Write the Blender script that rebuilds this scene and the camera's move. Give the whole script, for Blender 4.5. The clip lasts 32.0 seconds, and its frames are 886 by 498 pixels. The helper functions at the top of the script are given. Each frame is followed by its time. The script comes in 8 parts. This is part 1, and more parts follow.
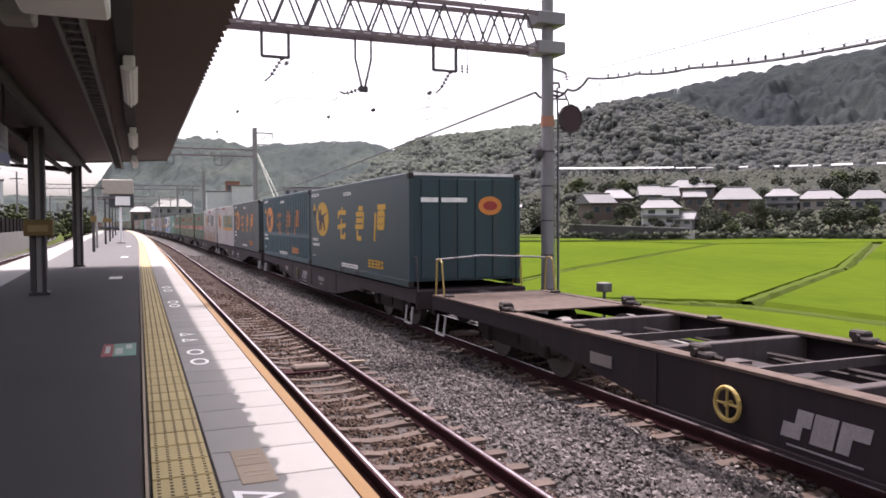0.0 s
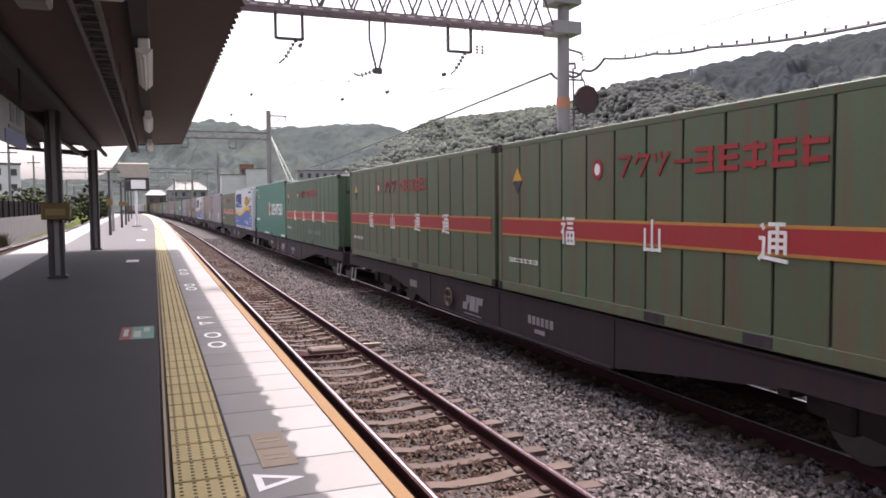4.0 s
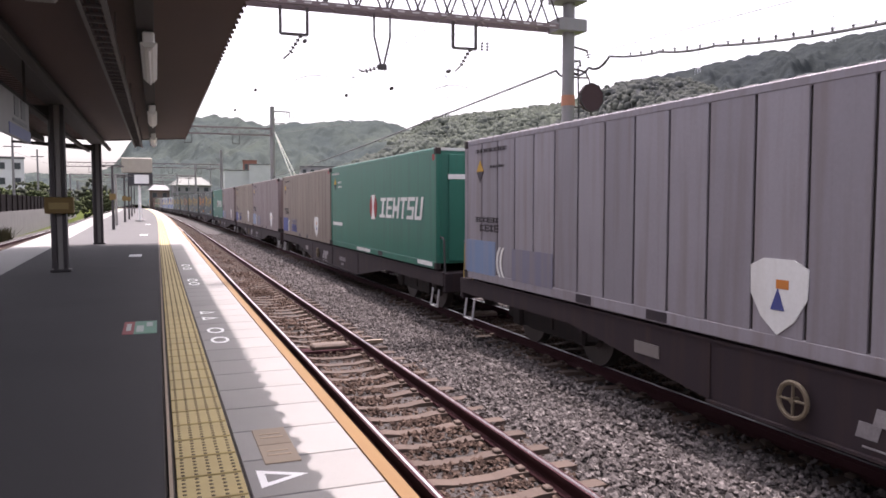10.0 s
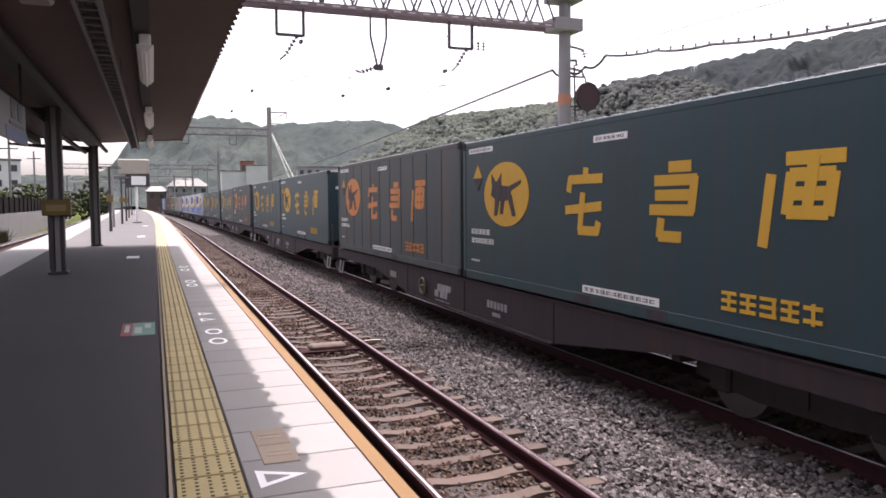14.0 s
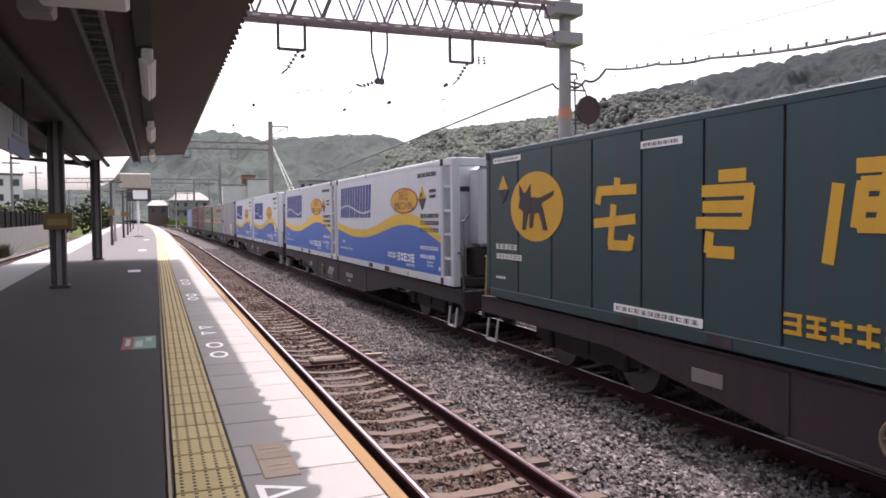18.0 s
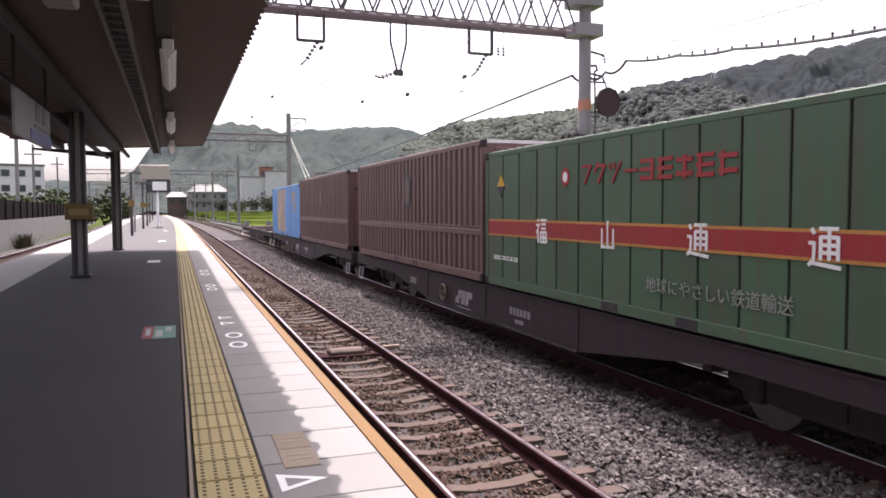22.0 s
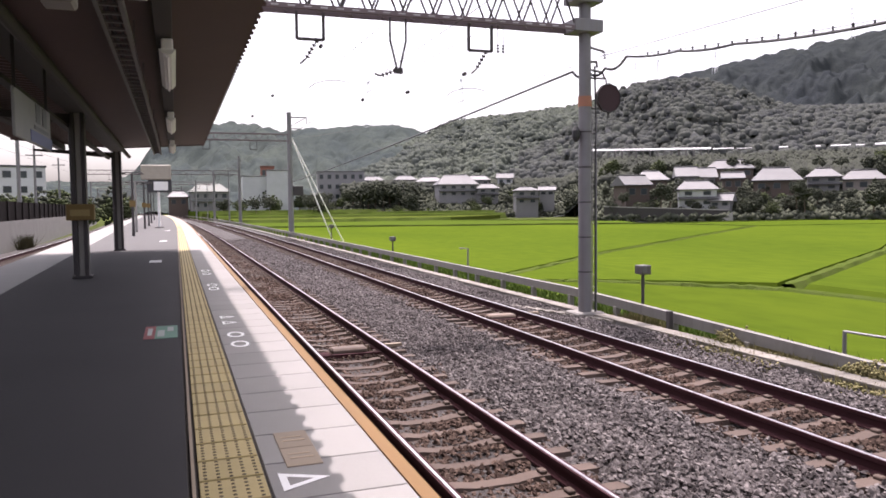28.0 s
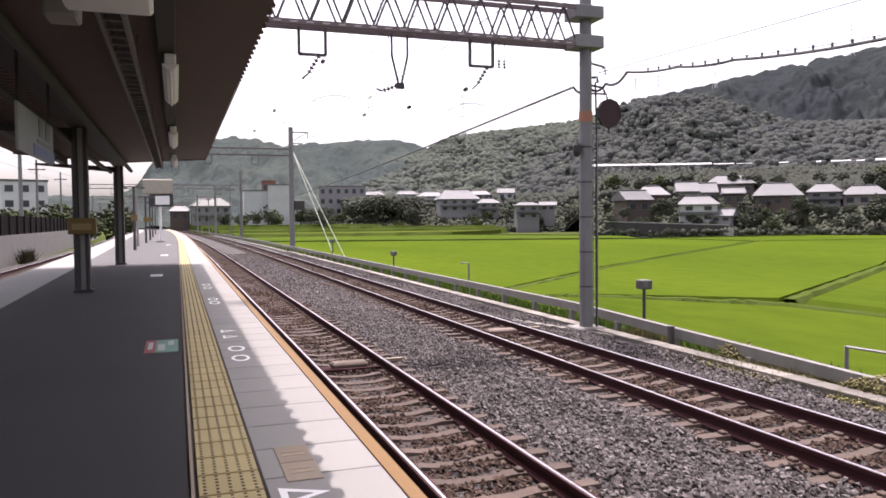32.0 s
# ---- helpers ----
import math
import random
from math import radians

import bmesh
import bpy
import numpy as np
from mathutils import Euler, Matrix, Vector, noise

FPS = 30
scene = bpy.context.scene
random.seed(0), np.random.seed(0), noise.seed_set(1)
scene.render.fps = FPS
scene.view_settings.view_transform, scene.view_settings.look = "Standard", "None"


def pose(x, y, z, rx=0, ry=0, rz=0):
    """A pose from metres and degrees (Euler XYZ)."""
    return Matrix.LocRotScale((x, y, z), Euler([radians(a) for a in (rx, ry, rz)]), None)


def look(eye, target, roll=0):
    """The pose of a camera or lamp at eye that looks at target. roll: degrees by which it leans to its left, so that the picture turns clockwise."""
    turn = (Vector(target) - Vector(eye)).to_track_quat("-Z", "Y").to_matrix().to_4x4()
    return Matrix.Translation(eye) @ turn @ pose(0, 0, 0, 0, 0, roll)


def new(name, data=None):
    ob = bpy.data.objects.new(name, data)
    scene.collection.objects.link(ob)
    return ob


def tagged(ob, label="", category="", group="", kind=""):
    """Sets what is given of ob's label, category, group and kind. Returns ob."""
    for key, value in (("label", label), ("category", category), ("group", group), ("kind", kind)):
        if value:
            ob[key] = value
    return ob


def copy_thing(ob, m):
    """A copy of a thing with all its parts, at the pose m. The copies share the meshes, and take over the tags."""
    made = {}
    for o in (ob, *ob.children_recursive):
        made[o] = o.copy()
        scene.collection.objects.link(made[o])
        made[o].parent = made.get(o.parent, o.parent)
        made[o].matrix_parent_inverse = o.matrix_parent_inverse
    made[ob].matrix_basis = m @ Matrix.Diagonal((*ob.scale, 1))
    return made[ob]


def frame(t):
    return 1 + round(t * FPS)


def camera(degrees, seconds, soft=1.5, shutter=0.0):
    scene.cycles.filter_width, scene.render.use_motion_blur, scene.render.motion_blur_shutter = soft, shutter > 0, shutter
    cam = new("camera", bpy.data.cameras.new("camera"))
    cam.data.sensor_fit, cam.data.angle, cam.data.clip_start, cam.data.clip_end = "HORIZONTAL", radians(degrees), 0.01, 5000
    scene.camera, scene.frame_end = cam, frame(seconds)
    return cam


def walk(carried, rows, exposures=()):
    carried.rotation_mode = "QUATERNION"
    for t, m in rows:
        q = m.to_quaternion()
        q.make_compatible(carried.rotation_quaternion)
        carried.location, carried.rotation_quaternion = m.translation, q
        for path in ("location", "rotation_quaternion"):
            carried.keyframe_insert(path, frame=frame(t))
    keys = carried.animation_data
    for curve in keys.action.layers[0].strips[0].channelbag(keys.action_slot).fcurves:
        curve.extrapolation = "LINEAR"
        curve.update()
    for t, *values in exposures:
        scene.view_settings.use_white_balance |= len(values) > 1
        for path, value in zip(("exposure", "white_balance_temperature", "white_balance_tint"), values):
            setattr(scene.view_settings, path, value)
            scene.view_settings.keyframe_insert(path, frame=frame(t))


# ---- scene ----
cam = camera(61, 32.0, soft=1.7)


def held(x, y, z, pitch, roll, yaw):
    """A hand-held pose: metres, then degrees of pitch, roll and heading."""
    return pose(x, y, z, 0, 0, yaw) @ pose(0, 0, 0, 90 + pitch) @ pose(0, 0, 0, 0, 0, roll)


PATH = [
    (0, 0.023, -0.103, 1.288, -2.03, -0.32, -22.04),
    (0.5, 0.024, -0.106, 1.287, -1.96, -0.07, -22.08),
    (1, 0.013, -0.076, 1.293, -2.24, -0.49, -21.76),
    (1.5, 0.015, -0.045, 1.279, -3.11, -0.33, -21.25),
    (2, 0.015, -0.046, 1.285, -3.61, -0.31, -20.94),
    (2.5, 0.009, -0.044, 1.289, -3.54, 0.04, -20.84),
    (3, 0.011, -0.055, 1.291, -3.54, -0.08, -20.95),
    (3.5, 0.012, -0.057, 1.290, -3.32, -0.47, -20.97),
    (5.5, 0.017, -0.033, 1.286, -3.52, -0.43, -21.04),
    (6, 0.020, -0.032, 1.282, -3.60, -0.68, -21.15),
    (6.5, 0.012, -0.033, 1.285, -3.99, -0.74, -21.00),
    (7, 0.012, -0.028, 1.286, -3.91, -0.20, -20.87),
    (7.5, 0.015, -0.021, 1.281, -3.69, -0.40, -20.84),
    (8, 0.014, -0.020, 1.284, -3.80, -0.25, -20.70),
    (8.5, 0.016, -0.013, 1.280, -3.87, -0.45, -20.68),
    (9, 0.021, -0.019, 1.284, -3.93, -0.36, -20.96),
    (9.5, 0.017, -0.033, 1.291, -3.83, -0.24, -21.20),
    (10, 0.007, -0.025, 1.285, -3.56, -0.02, -20.80),
    (10.5, 0.008, -0.014, 1.280, -3.29, -0.09, -20.48),
    (11, 0.006, -0.015, 1.278, -3.13, -0.46, -20.28),
    (11.5, 0.005, -0.005, 1.276, -3.10, -0.11, -20.21),
    (12, 0.005, -0.011, 1.280, -2.98, -0.11, -20.26),
    (12.5, 0.007, -0.021, 1.281, -3.03, -0.19, -20.32),
    (13, 0.004, -0.017, 1.280, -3.19, -0.38, -20.32),
    (13.5, 0.009, -0.029, 1.279, -3.39, -0.67, -20.67),
    (14, 0.005, -0.046, 1.289, -3.59, -0.36, -20.97),
    (14.5, 0.005, -0.043, 1.284, -3.50, -0.21, -21.04),
    (16.5, 0.004, -0.033, 1.283, -2.53, -0.70, -20.92),
    (17, 0.010, -0.039, 1.283, -2.59, -0.76, -20.93),
    (17.5, 0.004, -0.035, 1.283, -2.51, -0.83, -20.88),
    (18, 0.004, -0.041, 1.283, -2.56, -0.46, -20.90),
    (18.5, 0.003, -0.031, 1.278, -2.95, -0.75, -20.72),
    (19, 0.005, -0.037, 1.281, -3.30, -0.98, -20.62),
    (19.5, 0.002, -0.025, 1.280, -3.19, -0.67, -20.30),
    (20, 0.000, -0.013, 1.274, -3.10, -0.48, -20.02),
    (20.5, -0.010, -0.009, 1.275, -3.00, -0.24, -19.86),
    (21, -0.007, -0.008, 1.273, -2.89, -0.50, -19.69),
    (21.5, -0.008, -0.012, 1.275, -2.98, -0.57, -19.73),
    (22, -0.008, -0.002, 1.270, -3.10, -0.18, -19.63),
    (22.5, -0.006, -0.005, 1.274, -3.18, -0.19, -19.73),
    (23, -0.009, 0.004, 1.270, -3.13, -0.03, -19.60),
    (23.5, -0.012, -0.001, 1.272, -3.01, -0.38, -19.59),
    (24, -0.010, -0.010, 1.274, -3.04, -0.72, -19.47),
    (24.5, -0.011, -0.009, 1.274, -2.97, -0.61, -19.60),
    (25, -0.007, -0.009, 1.276, -3.00, -0.77, -19.68),
    (25.5, -0.003, -0.004, 1.270, -3.19, -0.89, -19.57),
    (27.5, 0.002, 0.002, 1.269, -3.54, -1.01, -19.62),
    (28, 0.000, 0.000, 1.270, -3.28, -0.66, -19.50),
    (28.5, -0.006, -0.000, 1.272, -2.78, -0.44, -19.29),
    (29, -0.008, -0.009, 1.270, -2.17, -0.47, -19.48),
    (29.5, -0.012, -0.009, 1.277, -1.84, -0.53, -19.55),
    (30, -0.005, -0.016, 1.281, -1.60, -0.49, -19.72),
    (30.5, -0.014, -0.011, 1.276, -1.70, -0.14, -19.65),
    (31, -0.005, -0.005, 1.271, -1.77, -0.27, -19.35),
    (31.5, -0.008, -0.007, 1.268, -1.99, -0.35, -19.49),
    (32, -0.003, -0.002, 1.266, -2.16, -0.57, -19.44),
]
walk(cam, [(t, held(*p)) for t, *p in PATH], [(0, 0.95, 6500, 24), (0.8, 1.07, 6500, 24), (23.2, 1.07, 6500, 24), (24.6, 0.98, 6500, 24), (27, 0.88, 6500, 24), (32, 0.84, 6500, 24)])

# ---- world, sun ----
world = bpy.data.worlds.new("sky")
scene.world = world
world.use_nodes = True
wt = world.node_tree
sky = wt.nodes.new("ShaderNodeTexSky")
sky.sky_type, sky.sun_disc = "NISHITA", False
sky.sun_elevation, sky.sun_rotation = radians(67.9), radians(10)
sky.air_density, sky.dust_density, sky.ozone_density = 1.0, 5.0, 0.4
haze = wt.nodes.new("ShaderNodeHueSaturation")          # a white summer haze
haze.inputs["Saturation"].default_value, haze.inputs["Value"].default_value = 0.34, 1.34
wt.links.new(sky.outputs[0], haze.inputs["Color"])
wt.links.new(haze.outputs[0], wt.nodes["Background"].inputs[0])
wt.nodes["Background"].inputs[1].default_value = 0.15
sun = new("sun", bpy.data.lights.new("sun", "SUN"))
sun.data.energy, sun.data.angle, sun.data.color = 4.0, radians(0.35), (1.0, 0.95, 0.905)
sun.matrix_world = look((0.071, 0.40, 1.0), (0, 0, 0))


# ---- materials ----
def nodes_of(name):
    m = bpy.data.materials.new(name)
    m.use_nodes = True
    nt = m.node_tree
    return m, nt, nt.nodes["Principled BSDF"]


def mat(name, base, rough=0.6, metal=0.0, other=None, scale=4.0, fine=60.0, amount=0.5, bump=0.15, depth=0.004,
        streak=None, streak_amount=0.5, stretch=(1, 1, 1), vary=0.12, spec=0.5, emit=0.0, space="Object"):
    """Paint, metal, stone or leaf: two scales of noise between two colours, streaks of dirt, a fine relief."""
    m, nt, b = nodes_of(name)
    N, L = nt.nodes.new, nt.links.new
    other = other or tuple(c * 0.7 for c in base)
    tc, mp = N("ShaderNodeTexCoord"), N("ShaderNodeMapping")
    mp.inputs["Scale"].default_value = stretch
    L(tc.outputs[space], mp.inputs[0])
    info = N("ShaderNodeObjectInfo")
    shift = N("ShaderNodeVectorMath")
    shift.operation = "ADD"
    mul = N("ShaderNodeMath")
    mul.operation, mul.inputs[1].default_value = "MULTIPLY", 37.0
    L(info.outputs["Random"], mul.inputs[0])
    L(mp.outputs[0], shift.inputs[0])
    L(mul.outputs[0], shift.inputs[1])
    n1, n2 = N("ShaderNodeTexNoise"), N("ShaderNodeTexNoise")
    n1.inputs["Scale"].default_value, n1.inputs["Detail"].default_value = scale, 6
    n2.inputs["Scale"].default_value, n2.inputs["Detail"].default_value = fine, 4
    L(shift.outputs[0], n1.inputs[0])
    L(shift.outputs[0], n2.inputs[0])
    add = N("ShaderNodeMix")
    add.data_type = "FLOAT"
    add.inputs[0].default_value = 0.45
    L(n1.outputs[0], add.inputs[2])
    L(n2.outputs[0], add.inputs[3])
    ramp = N("ShaderNodeMapRange")
    ramp.inputs[1].default_value, ramp.inputs[2].default_value, ramp.inputs[4].default_value = 0.38, 0.68, amount
    L(add.outputs[0], ramp.inputs[0])
    mix = N("ShaderNodeMix")
    mix.data_type = "RGBA"
    mix.inputs[6].default_value, mix.inputs[7].default_value = (*base, 1), (*other, 1)
    L(ramp.outputs[0], mix.inputs[0])
    col = mix.outputs[2]
    if streak:
        mp2 = N("ShaderNodeMapping")
        mp2.inputs["Scale"].default_value = (3.0, 3.0, 0.18)
        L(shift.outputs[0], mp2.inputs[0])
        n3 = N("ShaderNodeTexNoise")
        n3.inputs["Scale"].default_value, n3.inputs["Detail"].default_value = 2.2, 7
        L(mp2.outputs[0], n3.inputs[0])
        r3 = N("ShaderNodeMapRange")
        r3.inputs[1].default_value, r3.inputs[2].default_value, r3.inputs[4].default_value = 0.45, 0.72, streak_amount
        L(n3.outputs[0], r3.inputs[0])
        mx = N("ShaderNodeMix")
        mx.data_type = "RGBA"
        mx.inputs[7].default_value = (*streak, 1)
        L(r3.outputs[0], mx.inputs[0])
        L(col, mx.inputs[6])
        col = mx.outputs[2]
    hsv = N("ShaderNodeHueSaturation")
    vr = N("ShaderNodeMapRange")
    vr.inputs[3].default_value, vr.inputs[4].default_value = 1 - vary, 1 + vary
    L(info.outputs["Random"], vr.inputs[0])
    L(vr.outputs[0], hsv.inputs["Value"])
    L(col, hsv.inputs["Color"])
    L(hsv.outputs[0], b.inputs["Base Color"])
    b.inputs["Roughness"].default_value, b.inputs["Metallic"].default_value = rough, metal
    b.inputs["Specular IOR Level"].default_value = spec
    if bump:
        bp = N("ShaderNodeBump")
        bp.inputs["Strength"].default_value, bp.inputs["Distance"].default_value = bump, depth
        L(n2.outputs[0], bp.inputs["Height"])
        L(bp.outputs[0], b.inputs["Normal"])
    if emit:
        b.inputs["Emission Color"].default_value = (*base, 1)
        b.inputs["Emission Strength"].default_value = emit
    return m


def island_mat(name, a, b2, rough=0.95, spec=0.0, patch=0.35, share=0.3):
    """Loose pieces joined in one mesh: each takes its own tone between two colours."""
    m, nt, b = nodes_of(name)
    N, L = nt.nodes.new, nt.links.new
    g, n = N("ShaderNodeNewGeometry"), N("ShaderNodeTexNoise")
    n.inputs["Scale"].default_value = patch
    tc = N("ShaderNodeTexCoord")
    L(tc.outputs["Object"], n.inputs[0])
    md = N("ShaderNodeMix")
    md.data_type = "FLOAT"
    md.inputs[0].default_value = share
    L(g.outputs["Random Per Island"], md.inputs[2])
    L(n.outputs[0], md.inputs[3])
    mix = N("ShaderNodeMix")
    mix.data_type = "RGBA"
    mix.inputs[6].default_value, mix.inputs[7].default_value = (*a, 1), (*b2, 1)
    L(md.outputs[0], mix.inputs[0])
    L(mix.outputs[2], b.inputs["Base Color"])
    b.inputs["Roughness"].default_value, b.inputs["Specular IOR Level"].default_value = rough, spec
    return m


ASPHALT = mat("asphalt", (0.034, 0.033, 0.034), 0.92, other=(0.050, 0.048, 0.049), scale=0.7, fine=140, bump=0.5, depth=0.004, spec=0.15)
SLAB = mat("platform_slab", (0.222, 0.214, 0.204), 0.9, other=(0.185, 0.179, 0.172), scale=1.5, fine=90, bump=0.2, depth=0.002, vary=0.05)
YELLOW_TILE = mat("yellow_tile", (0.37, 0.295, 0.13), 0.8, other=(0.28, 0.225, 0.11), scale=5, fine=70, bump=0.2, depth=0.002, vary=0.07)
ORANGE_LINE = mat("orange_line", (0.158, 0.080, 0.018), 0.8, other=(0.130, 0.068, 0.021), scale=4, fine=50, vary=0.03)
JOINT = mat("joint", (0.05, 0.045, 0.04), 0.9)
CONCRETE = mat("concrete", (0.2100, 0.1995, 0.1855), 0.9, other=(0.1400, 0.1330, 0.1225), scale=1.2, fine=40, streak=(0.13, 0.12, 0.11), streak_amount=0.5, bump=0.3)
SLEEPER = mat("sleeper_concrete", (0.0805, 0.0560, 0.0441), 0.95, other=(0.0490, 0.0350, 0.0280), scale=3, fine=45, bump=0.4)
BALLAST_BED = mat("ballast_bed", (0.0560, 0.0476, 0.0448), 0.95, other=(0.0168, 0.0140, 0.0133), scale=9, fine=26, amount=0.9, bump=1.0, depth=0.05)
STONE = island_mat("ballast_stone", (0.014, 0.011, 0.0115), (0.232, 0.208, 0.202), patch=0.6)
RUST_STONE = island_mat("rusty_ballast_stone", (0.018, 0.0115, 0.010), (0.150, 0.108, 0.088), patch=0.6)
RAIL_SIDE = mat("rusty_rail", (0.046, 0.017, 0.020), 0.95, other=(0.030, 0.013, 0.015), scale=6, fine=60, spec=0.15)
RAIL_TOP = mat("polished_rail", (0.60, 0.58, 0.60), 0.3, 1.0, other=(0.5, 0.48, 0.5), scale=3, fine=80, bump=0.05)
STEEL = mat("galvanised_steel", (0.20, 0.196, 0.205), 0.6, 0.2, other=(0.14, 0.137, 0.145), scale=3, fine=40, streak=(0.17, 0.14, 0.12), streak_amount=0.4)
GANTRY = mat("weathered_gantry", (0.155, 0.118, 0.125), 0.7, 0.1, other=(0.10, 0.075, 0.08), scale=5, fine=40)
DARK_STEEL = mat("dark_steel", (0.045, 0.042, 0.045), 0.6, 0.2, other=(0.08, 0.06, 0.055), scale=5, fine=50)
BLACK = mat("black_rubber", (0.016, 0.016, 0.017), 0.6, other=(0.03, 0.03, 0.03))
ROOF_SHEET = mat("roof_sheet", (0.078, 0.045, 0.037), 0.75, 0.0, other=(0.056, 0.034, 0.029), scale=1.2, fine=30, bump=0.1)
BEAM_PAINT = mat("beam_paint", (0.030, 0.025, 0.023), 0.75, 0.0, other=(0.020, 0.017, 0.016), scale=2, fine=40)
COLUMN_GREY = mat("column_paint", (0.27, 0.255, 0.24), 0.55, 0.0, other=(0.20, 0.19, 0.18), scale=2, fine=40)
LAMP_WHITE = mat("lamp_housing", (0.74, 0.74, 0.70), 0.4, other=(0.64, 0.63, 0.6))
WHITE = mat("white_paint", (0.78, 0.78, 0.77), 0.5, other=(0.66, 0.65, 0.63), scale=4, fine=40, vary=0.04)
SIGN_BLUE = mat("sign_blue", (0.035, 0.05, 0.19), 0.4)
SIGN_DARK = mat("sign_dark", (0.03, 0.03, 0.035), 0.4)
MUSTARD = mat("mustard_box", (0.15, 0.095, 0.025), 0.6)
ORANGE = mat("orange_band", (0.30, 0.125, 0.07), 0.7, other=(0.22, 0.11, 0.08), scale=6)
BROWN_PLATE = mat("brown_plate", (0.235, 0.185, 0.135), 0.8, other=(0.19, 0.15, 0.11), scale=8)
MAROON = mat("maroon_disc", (0.034, 0.013, 0.017), 0.75)


def glass_mat(name, tint):
    m, nt, b = nodes_of(name)
    b.inputs["Base Color"].default_value = (*tint, 1)
    b.inputs["Roughness"].default_value, b.inputs["Metallic"].default_value = 0.08, 0.0
    b.inputs["Specular IOR Level"].default_value = 0.8
    return m


PANE = glass_mat("window_pane", (0.035, 0.045, 0.05))


# ---- mesh tools ----
class Shape:
    """Collects the corners and faces of one mesh."""

    def __init__(self):
        self.v, self.f = [], []

    def add(self, v, f):
        k = len(self.v)
        self.v += [tuple(p) for p in v]
        self.f += [tuple(i + k for i in q) for q in f]
        return self

    def box(self, x0, x1, y0, y1, z0, z1, c=0.0):
        """A box; c: the width of its chamfered edges."""
        if not c:
            v = [(x, y, z) for z in (z0, z1) for y in (y0, y1) for x in (x0, x1)]
            return self.add(v, [(0, 2, 3, 1), (4, 5, 7, 6), (0, 1, 5, 4), (2, 6, 7, 3), (0, 4, 6, 2), (1, 3, 7, 5)])
        ox = [(x0 + c, y0), (x1 - c, y0), (x1, y0 + c), (x1, y1 - c), (x1 - c, y1), (x0 + c, y1), (x0, y1 - c), (x0, y0 + c)]
        ix = [(x0 + c, y0 + c), (x1 - c, y0 + c), (x1 - c, y0 + c), (x1 - c, y1 - c), (x1 - c, y1 - c), (x0 + c, y1 - c), (x0 + c, y1 - c), (x0 + c, y0 + c)]
        v = [(*p, z0) for p in ix] + [(*p, z0 + c) for p in ox] + [(*p, z1 - c) for p in ox] + [(*p, z1) for p in ix]
        f = [tuple(range(7, -1, -1)), tuple(range(24, 32))]
        for r in range(3):
            f += [(r * 8 + i, r * 8 + (i + 1) % 8, r * 8 + 8 + (i + 1) % 8, r * 8 + 8 + i) for i in range(8)]
        return self.add(v, f)

    def rod(self, a, b, r0, r1=None, n=8, caps=True):
        a, b = Vector(a), Vector(b)
        r1 = r0 if r1 is None else r1
        d = (b - a).normalized()
        u = d.orthogonal().normalized()
        w = d.cross(u)
        ring = [(math.cos(2 * math.pi * i / n), math.sin(2 * math.pi * i / n)) for i in range(n)]
        v = [a + (u * c + w * s) * r0 for c, s in ring] + [b + (u * c + w * s) * r1 for c, s in ring]
        f = [(i, (i + 1) % n, n + (i + 1) % n, n + i) for i in range(n)]
        if caps:
            f += [tuple(range(n - 1, -1, -1)), tuple(range(n, 2 * n))]
        return self.add(v, f)

    def tube(self, pts, r, n=6):
        """A round bar along points, in one piece."""
        P = [Vector(p) for p in pts]
        ring = [(math.cos(2 * math.pi * i / n), math.sin(2 * math.pi * i / n)) for i in range(n)]
        v, u = [], None
        for k, p in enumerate(P):
            d = (P[min(k + 1, len(P) - 1)] - P[max(k - 1, 0)]).normalized()
            u = d.orthogonal() if u is None else u - d * u.dot(d)
            u = (u if u.length > 1e-4 else d.orthogonal()).normalized()
            w = d.cross(u)
            v += [p + (u * c + w * s) * r for c, s in ring]
        f = [(k * n + i, k * n + (i + 1) % n, (k + 1) * n + (i + 1) % n, (k + 1) * n + i) for k in range(len(P) - 1) for i in range(n)]
        f += [tuple(range(n - 1, -1, -1)), tuple(range(len(v) - n, len(v)))]
        return self.add(v, f)

    def prism(self, poly, a, b, axis):
        """A flat outline drawn out from a to b along an axis; the outline is in the other two, in their order."""
        def put(p, h):
            return {"x": (h, p[0], p[1]), "y": (p[0], h, p[1]), "z": (p[0], p[1], h)}[axis]
        n = len(poly)
        v = [put(p, a) for p in poly] + [put(p, b) for p in poly]
        f = [(i, (i + 1) % n, n + (i + 1) % n, n + i) for i in range(n)] + [tuple(range(n - 1, -1, -1)), tuple(range(n, 2 * n))]
        return self.add(v, f)

    def sweep(self, section, line, closed=True):
        """A section (x, z) carried along points (x, y, z), upright."""
        n, v, f = len(section), [], []
        for x, y, z in line:
            v += [(x + p, y, z + q) for p, q in section]
        m = n if closed else n - 1
        for k in range(len(line) - 1):
            f += [(k * n + i, k * n + (i + 1) % n, (k + 1) * n + (i + 1) % n, (k + 1) * n + i) for i in range(m)]
        if closed:
            f += [tuple(range(n - 1, -1, -1)), tuple(range((len(line) - 1) * n, len(line) * n))]
        return self.add(v, f)

    def data(self, name, material, smooth=False):
        me = bpy.data.meshes.new(name)
        me.from_pydata(self.v, [], self.f)
        me.materials.append(material)
        bm = bmesh.new()
        bm.from_mesh(me)
        bmesh.ops.recalc_face_normals(bm, faces=bm.faces)
        bm.to_mesh(me)
        bm.free()
        if smooth:
            me.shade_smooth()
            me.set_sharp_from_angle(angle=radians(35))
        return me


